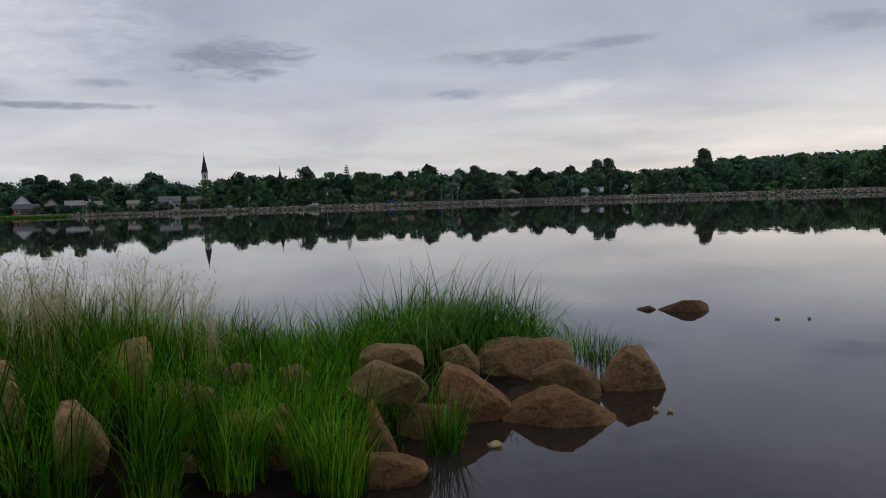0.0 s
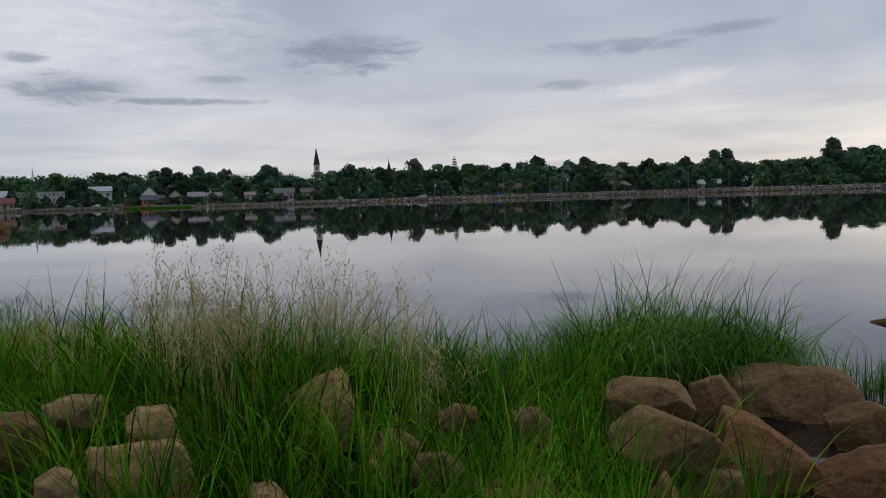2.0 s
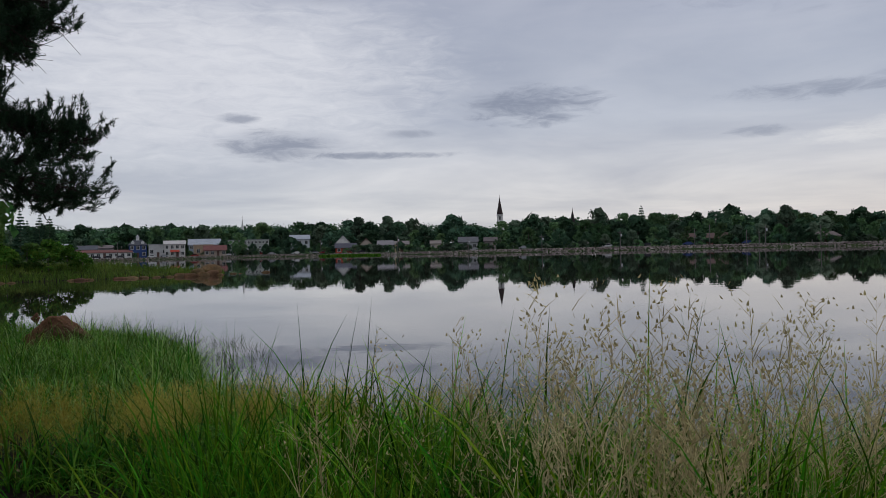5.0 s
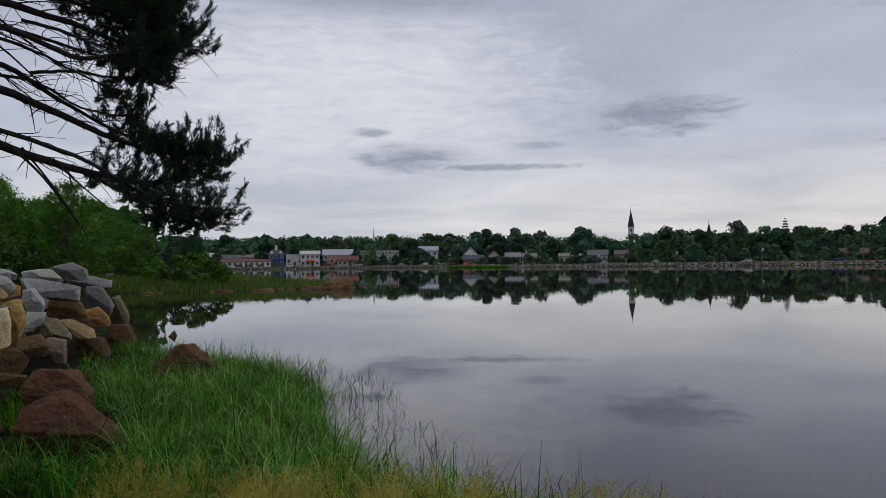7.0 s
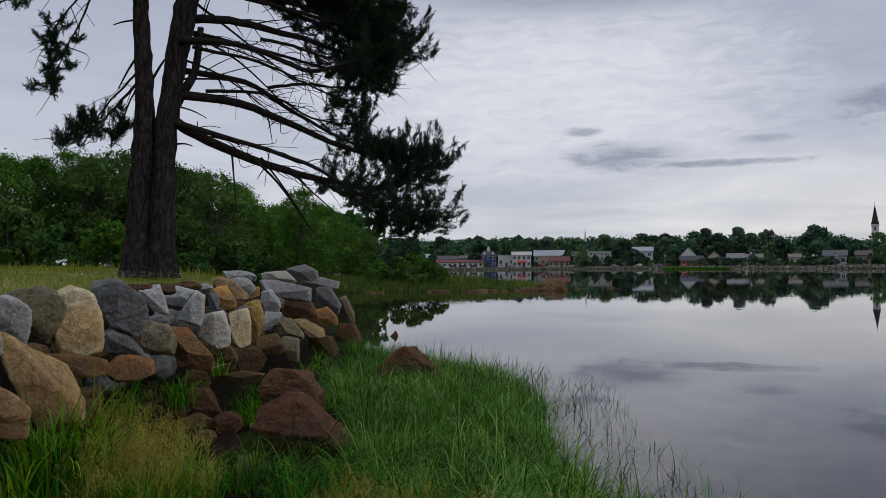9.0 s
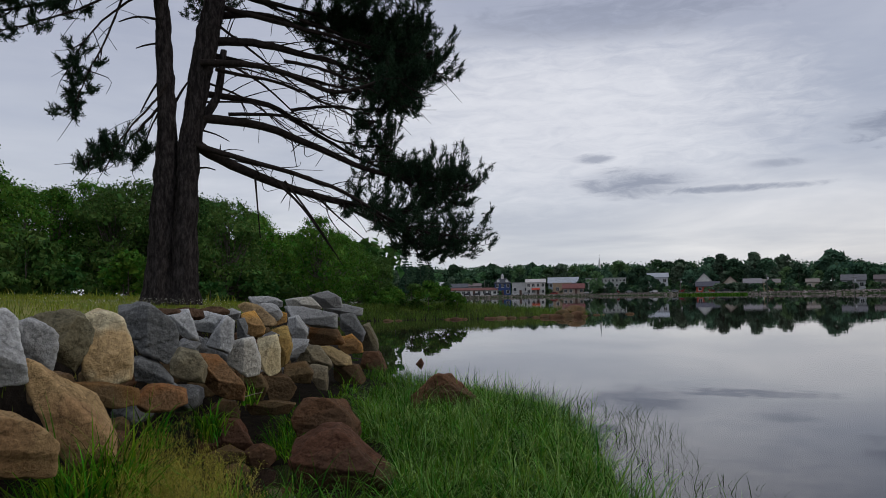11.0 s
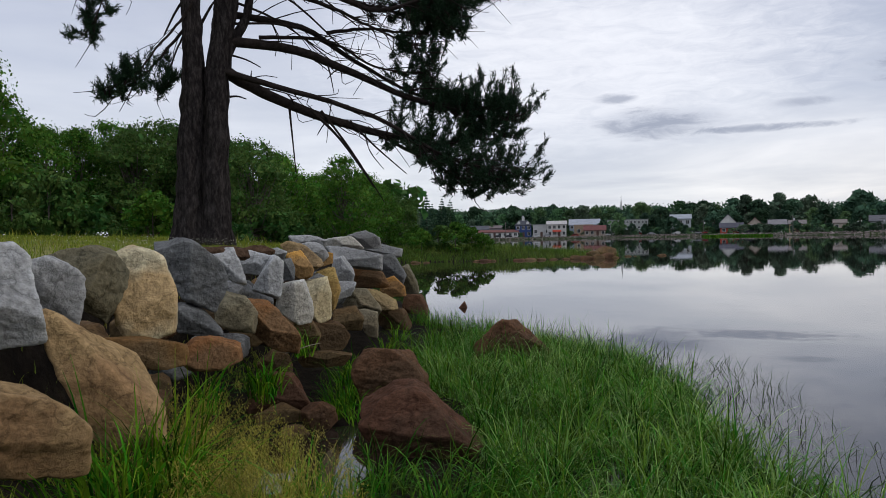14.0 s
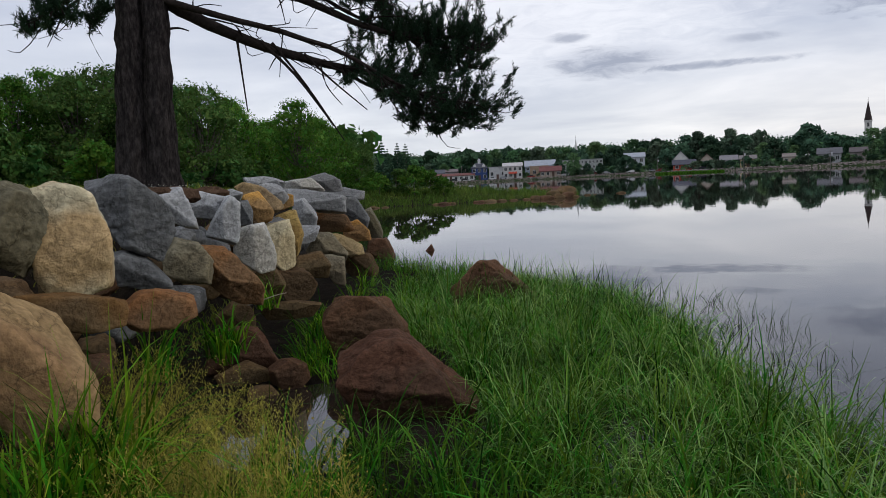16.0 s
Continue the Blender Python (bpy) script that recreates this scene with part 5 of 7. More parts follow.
def broadleaf(height, spread, n, size, seed, leaf, bare=0.25, lobes_n=26, squash=0.8):
    """Trunk with limbs, and a crown of lobes."""
    r = np.random.default_rng(seed)
    lobes, pieces = [], []
    top = Vector((r.normal(0, 0.03) * height, r.normal(0, 0.03) * height, height * 0.8))
    rad = height * 0.02
    pieces.append(tube(curve_points([(0, 0, -0.3), (0, 0, height * bare), (top.x * 0.6, top.y * 0.6, height * 0.5), top], 9), np.linspace(rad, rad * 0.25, 9), 7))
    every = 2 if n > 3000 else 11
    for k in range(lobes_n):
        t = r.uniform(0, 1)
        z = height * (bare + 0.02 + (0.93 - bare) * t)
        prof = math.sin(math.pi * min(1, 0.18 + 0.80 * t)) ** 0.7
        a, d = r.uniform(0, 6.28), spread * prof * math.sqrt(r.uniform(0.15, 1))
        lr = spread * r.uniform(0.16, 0.36)
        p = Vector((math.cos(a) * d * 0.8, math.sin(a) * d * 0.8, min(z, height - lr * squash)))
        lobes.append((p.x, p.y, p.z, lr))
        if k % every == 0:
            s = Vector((0, 0, max(height * bare * 0.8, p.z * 0.6)))
            m = s.lerp(p, 0.5) + Vector((0, 0, -0.06 * height))
            pieces.append(tube(curve_points([s, m, p], 6), np.linspace(rad * 0.45, rad * 0.08, 6), 5))
    v, f = joined(pieces)
    lv, lf = leaf_cloud(r, lobes, n, size, squash)
    hv, hf = leaf_cloud(r, [(x, y, z, 0.55 * q) for x, y, z, q in lobes], n // 14, size * 3.2, squash)
    lv, lf = np.concatenate([lv, hv]), np.concatenate([lf, hf + len(lv)])
    return mesh_from("trunk", v, f, M_TRUNK), mesh_tris("crown", lv, lf, leaf, False)


def conifer(height, spread, n, size, seed, leaf):
    r = np.random.default_rng(seed)
    pieces = [tube([(0, 0, -0.3), (0, 0, height * 0.5), (0, 0, height * 0.98)], [height * 0.014, height * 0.009, 0.02], 6)]
    lobes = []
    tiers = 16
    for k in range(tiers):
        t = k / (tiers - 1)
        z = height * (0.1 + 0.88 * t)
        rr = spread * (1 - t) ** 0.8 + 0.05 * spread
        for j in range(6):
            a = r.uniform(0, 6.28)
            p = (math.cos(a) * rr * 0.75, math.sin(a) * rr * 0.75, z - 0.1 * rr)
            lobes.append((*p, rr * 0.32 + 0.12))
            if j < 2:
                pieces.append(tube([(0, 0, z), p], [0.04, 0.015], 4))
    v, f = joined(pieces)
    lv, lf = leaf_cloud(r, lobes, n, size, 0.45)
    return mesh_from("trunk", v, f, M_TRUNK), mesh_tris("crown", lv, lf, leaf, False)


def row_of_trees(kinds, spots, name, label, group, seed):
    """Copies of a few trees, each turned and scaled. spots: (x, y, height)."""
    r = np.random.default_rng(seed)
    for k, (x, y, hgt) in enumerate(spots):
        src, full = kinds[r.integers(len(kinds))]
        s = hgt / full
        m = pose(x, y, float(land(x, y)) - 0.1, 0, 0, r.uniform(0, 360)) @ Matrix.Diagonal((s * r.uniform(0.9, 1.15), s * r.uniform(0.9, 1.15), s, 1))
        ob = thing(name, m, label, "tree", group)
        part("trunk", src[0], ob)
        part("crown", src[1], ob)

# ---- the twin-stemmed pine ----
PO, PU, PV = Vector((-20.2, 11.75, 0)), Vector((0.437, 0.8995, 0)), Vector((-0.8995, 0.437, 0))


def pp(u, z, v=0.0):
    """A place of the pine: u along the lake side, v away from the water."""
    p = PO + PU * u + PV * v
    return (p.x, p.y, z)


def pine_tree():
    r = np.random.default_rng(77)
    pine = thing("pine_tree", pose(PO.x, PO.y, 1.8), "large twin-stemmed dark pine with bare lower limbs on the lawn", "tree")
    inv = Matrix.Translation((-PO.x, -PO.y, -1.8))

    def local(pieces):
        v, f = joined(pieces)
        return [inv @ Vector(p) for p in v], f

    stems = [
        ([pp(-0.26, 1.75), pp(-0.24, 2.4), pp(-0.2, 3.6), pp(-0.12, 5.0), pp(-0.12, 6.2), pp(-0.2, 7.6), pp(-0.26, 9), pp(-0.2, 12), pp(-0.1, 15)], [0.40, 0.29, 0.25, 0.21, 0.18, 0.165, 0.15, 0.10, 0.03]),
        ([pp(0.24, 1.75, -0.1), pp(0.26, 2.4, -0.1), pp(0.28, 3.6, -0.1), pp(0.34, 5.0, -0.05), pp(0.52, 6.4, 0), pp(0.72, 7.6, -0.05), pp(0.98, 9, -0.1), pp(1.4, 12, -0.1), pp(1.6, 14.5)], [0.38, 0.28, 0.25, 0.22, 0.23, 0.25, 0.2, 0.12, 0.03]),
    ]
    for pts, rad in stems:
        n = 100
        path = curve_points(pts, n)
        rr = np.interp(np.linspace(0, 1, n), np.linspace(0, 1, len(rad)), rad)
        v, f = tube(path, rr, 44)
        v = [p + Vector((noise.noise(Vector((p.x * 9, p.y * 9, p.z * 2.2))), noise.noise(Vector((p.y * 9, p.z * 2.2, p.x * 9))), 0)) * 0.05 + Vector((noise.noise(Vector((p.x * 26, p.y * 26, p.z * 5))), noise.noise(Vector((p.y * 26, p.z * 5, p.x * 26))), 0)) * 0.028 for p in v]
        part("trunk", mesh_from("trunk", *local([(v, f)]), M_BARK), pine)
    stub = tube(curve_points([pp(0.40, 5.3), pp(0.66, 5.85), pp(0.95, 6.4), pp(1.08, 7.4)], 14), np.linspace(0.13, 0.07, 14), 9)
    part("branch", mesh_from("branch", *local([stub]), M_BARK), pine, "broken dead side stem")

    needles_v, needles_f, count = [], [], 0
    twigs = []

    def tufts(points, dirs, length):
        nonlocal count
        m, per = len(points), 16
        p = np.repeat(points, per, 0)
        d = np.repeat(dirs, per, 0) * 0.75 + r.normal(0, 0.5, (m * per, 3))
        d /= np.linalg.norm(d, axis=1)[:, None]
        s = np.cross(d, r.normal(0, 1, (m * per, 3)))
        s /= np.linalg.norm(s, axis=1)[:, None]
        p = p + np.repeat(dirs, per, 0) * r.uniform(-0.16, 0.04, (m * per, 1))
        ln = length * r.uniform(0.7, 1.15, (m * per, 1))
        v = np.stack([p - s * 0.0085, p + s * 0.0085, p + d * ln], 1).reshape(-1, 3)
        needles_v.append(v)
        needles_f.append(np.arange(len(v)).reshape(-1, 3) + count)
        count += len(v)

    def limb(pts, rad, spray_from=0.45, sprays=40, reach=0.9, rise=0.0, droop=0.0, bare=8, fuzz=22):
        """One limb with twigs; its outer part carries needle sprays."""
        n = 22
        path = curve_points(pts, n)
        path += np.cumsum(r.normal(0, 0.012, path.shape), 0)
        twigs.append(("limb", tube(path, np.linspace(rad, rad * 0.22, n), 8)))
        span = float(np.linalg.norm(path[-1] - path[0]))
        small = []
        for k in range(bare):
            i = int(r.uniform(0.1, 0.8) * (n - 1))
            d = np.array([r.normal(), r.normal(), r.normal(-0.2, 0.6)])
            d = d / np.linalg.norm(d) * r.uniform(0.3, 1.0)
            out = (path[-1] - path[0]) / span * r.uniform(0.1, 0.7)
            q = [path[i], path[i] + (d + out) * 0.5 + np.array([0, 0, 0.05]), path[i] + d + out]
            small.append(tube(curve_points(q, 6), np.linspace(rad * 0.2, 0.006, 6), 5))
        for k in range(fuzz):
            i = int(r.uniform(0.25, 0.95) * (n - 1))
            d = np.array([r.normal(), r.normal(), r.normal(-0.35, 0.7)])
            d = d / np.linalg.norm(d) * r.uniform(0.2, 0.6)
            out = (path[-1] - path[0]) / span * r.uniform(0.2, 0.9)
            q = [path[i], path[i] + (d + out) * 0.5 + r.normal(0, 0.14, 3), path[i] + d + out]
            small.append(tube(curve_points(q, 6), np.linspace(0.013, 0.004, 6), 4))
        pts_t, dir_t = [], []
        for k in range(sprays):
            t = spray_from + (1 - spray_from) * r.uniform(0, 1) ** 0.8
            i = min(int(t * (n - 1)), n - 1)
            along = (path[min(i + 1, n - 1)] - path[max(i - 1, 0)])
            along = along / np.linalg.norm(along)
            d = along * r.uniform(0.2, 1.0) + r.normal(0, 0.62, 3) + np.array([0, 0, rise])
            d = d / np.linalg.norm(d) * reach * r.uniform(0.35, 1.0)
            q = curve_points([path[i], path[i] + d * 0.55 + np.array([0, 0, -0.08]), path[i] + d + np.array([0, 0, 0.1 - droop])], 6)
            small.append(tube(q, np.linspace(max(0.012, rad * 0.16), 0.005, 6), 4))
            for g in range(4):
                s = r.uniform(0.4, 1.0) if g else 1.0
                j = min(int(s * 5), 4)
                b = q[j] + (q[j + 1] - q[j]) * (s * 5 - j)
                e = (q[j + 1] - q[j])
                e = e / np.linalg.norm(e) + r.normal(0, 0.45, 3) + np.array([0, 0, 0.6])
                e /= np.linalg.norm(e)
                b = b + e * r.uniform(0.03, 0.16)
                for h in range(4):
                    pts_t.append(b + e * r.uniform(-0.07, 0.07) + r.normal(0, 0.022, 3))
                    dir_t.append(e + r.normal(0, 0.25, 3))
        if small:
            twigs.append(("twig", joined(small)))
        if pts_t:
            tufts(np.array(pts_t), np.array(dir_t), 0.09)

    # lake side
    limb([pp(0.45, 5.25), pp(1.3, 4.8), pp(2.7, 4.35), pp(3.9, 4.05), pp(5.3, 3.95), pp(6.8, 4.6)], 0.13, 0.58, 110, 0.95, 0.2, bare=10)
    limb([pp(0.45, 5.2, -0.2), pp(1.5, 4.9, -0.4), pp(3.4, 4.3, -0.9), pp(5.0, 3.5, -1.0), pp(6.4, 3.35, -0.8)], 0.07, 0.6, 70, 0.9, 0.0)
    limb([pp(3.4, 4.2, 0.2), pp(4.6, 3.7, 0.6), pp(5.6, 3.2, 0.6), pp(6.6, 3.2, 0.5)], 0.05, 0.35, 60, 0.75, 0.0, bare=4)
    limb([pp(0.5, 5.85), pp(2.0, 5.7), pp(3.3, 5.25), pp(4.5, 4.85), pp(5.5, 4.75), pp(6.3, 4.85)], 0.11, 0.6, 75, 0.7, 0.1, bare=12)
    limb([pp(0.6, 6.45, 0.2), pp(2.2, 6.3, 0.5), pp(3.4, 5.7, 0.9), pp(4.6, 5.2, 1.2), pp(5.6, 5.0, 1.3)], 0.08, 0.72, 34, 0.6, 0.1, bare=10)
    limb([pp(0.75, 7.6), pp(2.0, 7.6), pp(3.3, 7.35), pp(4.6, 7.0), pp(5.8, 7.1)], 0.11, 0.62, 75, 0.75, 0.1, bare=10)
    limb([pp(0.6, 7.0, -0.3), pp(1.9, 6.9, -0.8), pp(3.3, 6.3, -1.3), pp(4.4, 6.5, -1.5), pp(5.2, 6.7, -1.4)], 0.08, 0.7, 40, 0.7, 0.1, bare=10)
    limb([pp(0.9, 8.2, 0.2), pp(2.2, 8.5, 0.7), pp(3.6, 8.2, 1.1), pp(4.8, 7.9, 1.2), pp(5.6, 8.1, 1.0)], 0.09, 0.4, 80, 0.85, 0.1, bare=8)
    limb([pp(0.95, 8.6), pp(2.3, 9.2, -0.4), pp(4.0, 9.0, -0.8), pp(5.3, 8.9, -0.9)], 0.1, 0.4, 90, 0.9, 0.1, bare=8)
    limb([pp(1.0, 9.2), pp(2.5, 10.0, 0.3), pp(4.2, 9.9, 0.4), pp(5.9, 9.6, 0.2)], 0.1, 0.35, 90, 1.05, 0.1)
    limb([pp(1.1, 10), pp(2.4, 11.0, -0.6), pp(4.0, 11.0, -1.0), pp(5.2, 10.9, -1.0)], 0.09, 0.3, 80, 1.0, 0.1)
    limb([pp(1.2, 11), pp(2.4, 12.0, 0.6), pp(4.0, 12.2, 0.8)], 0.08, 0.25, 70, 1.0, 0.1)
    limb([pp(1.4, 12.2), pp(2.2, 13.2, 0.1), pp(3.0, 13.9, 0.1)], 0.07, 0.2, 60, 1.0, 0.2)
    limb([pp(1.5, 13.0), pp(1.3, 14.0, 0.6), pp(1.1, 15.0, 0.5)], 0.06, 0.2, 60, 0.9, 0.2)
    limb([pp(0.8, 7.4, 0.3), pp(2.2, 7.3, 0.8), pp(4.0, 6.9, 0.9), pp(5.5, 6.75, 0.8)], 0.06, 0.64, 36, 0.75, 0.1)
    limb([pp(0.9, 8.4), pp(2.6, 8.0, -0.3), pp(4.4, 7.6, -0.4), pp(5.8, 7.6, -0.2)], 0.07, 0.55, 60, 0.8, 0.1)
    limb([pp(0.95, 8.8), pp(2.8, 8.6, 0.3), pp(4.6, 8.4, 0.4), pp(5.6, 8.4, 0.3)], 0.07, 0.4, 90, 0.8, 0.1)
    limb([pp(2.6, 6.2, 0.3), pp(3.6, 6.4, 0.5), pp(4.6, 6.3, 0.4), pp(5.5, 6.5, 0.2)], 0.045, 0.55, 26, 0.7, 0.2, bare=6)
    limb([pp(2.4, 7.2, -0.2), pp(3.4, 7.0, -0.4), pp(4.4, 6.7, -0.4), pp(5.3, 6.3, -0.2)], 0.045, 0.6, 28, 0.7, 0.0, bare=6)
    limb([pp(2.8, 8.3, 0.1), pp(4.0, 7.9, 0.0), pp(5.0, 7.5, 0.1), pp(6.2, 7.3, 0.1)], 0.05, 0.5, 30, 0.75, 0.2, bare=6)
    # land side and high crown
    limb([pp(-0.2, 9.4, 0.3), pp(-1.6, 9.2, 0.5), pp(-3.2, 8.9, 0.5), pp(-5.2, 8.6, 0.3)], 0.07, 0.4, 26, 0.6, 0.0)
    limb([pp(0.0, 6.35), pp(-0.5, 5.75), pp(-0.95, 5.2), pp(-1.5, 4.85)], 0.04, 0.5, 14, 0.38, 0.0, bare=2, fuzz=4)
    limb([pp(-0.1, 9.1), pp(-0.9, 8.7), pp(-2.4, 8.2), pp(-4.0, 7.75), pp(-5.6, 7.6)], 0.06, 0.35, 30, 0.5, -0.1, 0.1, bare=2, fuzz=4)
    limb([pp(-0.9, 8.75), pp(-1.3, 7.6), pp(-1.7, 6.7), pp(-2.0, 6.05)], 0.03, 0.5, 14, 0.4, -0.3, 0.1, bare=2, fuzz=4)
    limb([pp(-0.1, 9.6, -0.2), pp(-1.2, 9.3, -0.9), pp(-2.8, 8.9, -1.3), pp(-4.6, 8.7, -1.4)], 0.06, 0.3, 24, 0.6, 0.0, bare=8)
    limb([pp(-0.1, 10.2), pp(-1.4, 10.2, 0.4), pp(-3.2, 9.6, 0.7), pp(-5.0, 9.0, 0.6)], 0.08, 0.3, 70, 1.0, 0.1)
    limb([pp(-0.15, 11.2), pp(-1.5, 11.8, -0.5), pp(-3.4, 11.6, -0.9)], 0.07, 0.25, 60, 1.0, 0.1)
    limb([pp(-0.2, 12.5), pp(-1.2, 13.3, 0.6), pp(-2.4, 13.6, 0.7)], 0.06, 0.2, 60, 1.0, 0.1)
    limb([pp(-0.15, 13.8), pp(-0.4, 14.8, 0.2), pp(-0.6, 15.8)], 0.05, 0.2, 60, 0.9, 0.2)
    limb([pp(0.2, 9.0, 0.3), pp(0.6, 9.6, 1.6), pp(0.8, 9.6, 3.0)], 0.08, 0.3, 60, 1.0, 0.1)
    limb([pp(0.2, 9.6, -0.3), pp(0.4, 10.2, -1.6), pp(0.5, 10.2, -3.0)], 0.08, 0.3, 60, 1.0, 0.1)
    limb([pp(0.1, 8.9, -0.2), pp(-0.2, 9.2, -0.8), pp(-0.5, 9.0, -1.4)], 0.05, 0.3, 40, 0.7, 0.0)
    limb([pp(1.2, 6.0, 0.2), pp(2.6, 6.0, 0.4), pp(3.9, 5.5, 0.5), pp(5.1, 5.55, 0.4)], 0.045, 0.74, 20, 0.6, 0.1, bare=8)
    limb([pp(0.9, 6.9, -0.2), pp(2.4, 6.5, -0.5), pp(3.7, 5.9, -0.7), pp(4.7, 5.6, -0.6)], 0.045, 0.74, 16, 0.6, 0.0, bare=10)
    limb([pp(-0.1, 8.65, -0.1), pp(-1.5, 8.35, -0.3), pp(-3.2, 7.95, -0.5), pp(-4.6, 7.7, -0.6), pp(-5.9, 7.75, -0.6)], 0.06, 0.25, 46, 0.5, -0.1, 0.1, bare=2, fuzz=4)
    limb([pp(-0.6, 8.6), pp(-1.5, 7.9, 0.2), pp(-2.0, 7.0, 0.3), pp(-2.05, 6.15, 0.3)], 0.03, 0.45, 22, 0.38, -0.2, 0.1, bare=2, fuzz=4)
    limb([pp(-1.0, 8.5, -0.2), pp(-2.3, 7.8, -0.2), pp(-3.3, 7.4, -0.2), pp(-4.3, 7.3, -0.2)], 0.03, 0.4, 26, 0.42, -0.1, 0.1, bare=2, fuzz=4)
    limb([pp(-0.1, 6.5, -0.2), pp(-0.6, 5.8, -0.3), pp(-1.1, 5.1, -0.4), pp(-1.75, 4.7, -0.4)], 0.03, 0.5, 18, 0.32, 0.0, bare=2, fuzz=4)
    limb([pp(-0.2, 6.2, 0.2), pp(-0.55, 5.4, 0.3), pp(-0.75, 4.9, 0.3)], 0.025, 0.4, 12, 0.3, 0.0, bare=2, fuzz=4)
    limb([pp(1.0, 8.9, 0.4), pp(2.2, 8.7, 0.5), pp(3.4, 8.3, 0.5), pp(4.6, 8.1, 0.3)], 0.05, 0.5, 80, 0.6, 0.1)
    limb([pp(1.0, 9.3, -0.4), pp(2.6, 9.0, -0.7), pp(4.2, 8.6, -0.6)], 0.05, 0.5, 70, 0.65, 0.1)
    # dead sticks
    low = (((-0.1, 7.95), (-0.7, 8.0), (-1.1, 7.85), 0.035), ((-0.05, 7.5), (-0.5, 7.4), (-0.75, 7.3), 0.03), ((0.0, 6.9), (-0.35, 6.5), (-0.65, 5.9), 0.04), ((0.05, 6.15), (0.3, 6.6), (0.5, 6.75), 0.035),
                       ((1.75, 4.62), (1.78, 4.2), (1.86, 3.2), 0.03), ((2.2, 4.5), (2.8, 3.9), (3.5, 2.9), 0.04), ((3.0, 4.3), (3.5, 3.8), (4.2, 3.2), 0.03), ((2.4, 4.5), (3.0, 3.7), (3.7, 2.6), 0.03))
    inner = (((0.6, 6.2), (1.5, 6.25), (2.3, 6.15), 0.03), ((0.5, 5.6), (0.9, 5.5), (1.2, 5.35), 0.025), ((0.55, 6.7), (1.6, 6.3), (2.7, 5.5), 0.03), ((0.75, 7.3), (1.9, 6.7), (3.0, 5.7), 0.035),
                       ((0.9, 8.0), (2.0, 7.2), (3.2, 6.3), 0.035), ((0.6, 7.0), (1.6, 7.0), (2.9, 6.6), 0.03), ((3.3, 4.2), (3.4, 3.7), (3.7, 3.3), 0.02), ((0.4, 4.7), (0.7, 4.75), (0.9, 4.7), 0.03))
    for a, b, c, w in low + inner:
        twigs.append(("stick", tube(curve_points([pp(*a), pp(*b), pp(*c)], 9), np.linspace(w, w * 0.35, 9), 6)))
    for what, piece in twigs:
        if what != "twig":
            part("branch", mesh_from("branch", *local([piece]), M_TWIG), pine)
    tagged(part("twig", mesh_from("twig", *local([p for what, p in twigs if what == "twig"]), M_TWIG), pine, "thin bare twigs"), kind="stuff")
    v = np.concatenate(needles_v) - np.array([PO.x, PO.y, 1.8])
    part("needles", mesh_tris("needles", v, np.concatenate(needles_f), M_NEEDLE, False), pine, "dark green pine needles in brushes")


pine_tree()

# ---- woods on the land side ----
NEAR_KINDS = [(broadleaf(11, 4.2, 11500, 0.2, s, LEAF[m], 0.08, 120), 11) for s, m in ((1, 0), (2, 1), (3, 2), (4, 0))]
r = np.random.default_rng(5)
spots = []
for az, el_top, d in ((89, 16, 42), (84, 15.8, 41), (80, 13.5, 44), (77.5, 9.5, 52), (75, 7.6, 62), (73, 7.6, 66), (71, 8.1, 70), (69.5, 8.0, 64), (68, 8.4, 66), (66.5, 8.0, 70), (65, 7.6, 64), (63.5, 7.2, 70), (62, 7.2, 60), (60.5, 6.2, 66),
                      (59, 4.8, 68), (57.5, 4.8, 74), (55.8, 6.0, 62), (54.3, 4.8, 72), (53, 4.0, 78), (51.7, 3.2, 84), (92, 16, 46), (97, 16, 44)):
    x, y, _ = far(az, d)
    spots.append((x, y, 1.85 + d * math.tan(radians(el_top)) - float(land(x, y))))
row_of_trees(NEAR_KINDS, spots, "tree", "leafy green broadleaf tree at the edge of the lawn", "trees behind the lawn", 21)
spots = []
for k in range(45):
    az, d = (r.uniform(50, 96), r.uniform(50, 80)) if k < 30 else (r.uniform(73, 98), r.uniform(36, 48))
    x, y, _ = far(az, d)
    spots.append((x, y, r.uniform(2.2, 4.2)))
BUSH_KINDS = [(broadleaf(3, 1.9, 1300, 0.24, s, LEAF[m], 0.02, 22), 3) for s, m in ((31, 0), (32, 1), (33, 2))]
row_of_trees(BUSH_KINDS, spots, "shrub", "dense green shrub under the trees", "shrubs at the wood's edge", 22)
spots = [(*far(az, d)[:2], h) for az, d, h in ((50.4, 66, 1.9), (49.2, 67, 2.2), (48.0, 66, 2.5), (46.8, 67, 2.0), (45.9, 66, 1.5), (51.3, 68, 1.7))]
row_of_trees(BUSH_KINDS, spots, "shrub", "bright green spreading bush on the grassy spit", "bushes of the spit", 23)
CON_KINDS = [(conifer(16, 3.0, 3600, 0.7, s, FAR_LEAF[1]), 16) for s in (51, 52)]
spots = [(*far(az, d)[:2], h) for az, d, h in ((49.4, 250, 14.5), (48.3, 255, 13.5), (47.7, 262, 13.5), (49.0, 258, 12))]
row_of_trees(CON_KINDS, spots, "spruce_tree", "dark pointed spruce tree", "spruces beyond the spit", 24)

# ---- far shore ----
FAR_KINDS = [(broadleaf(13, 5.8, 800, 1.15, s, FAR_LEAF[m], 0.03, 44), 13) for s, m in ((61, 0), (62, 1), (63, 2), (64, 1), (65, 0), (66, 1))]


def shore_r(az):
    pts = sorted(FAR_R)
    return float(np.interp(az, [p[0] for p in pts], [p[1] for p in pts]))


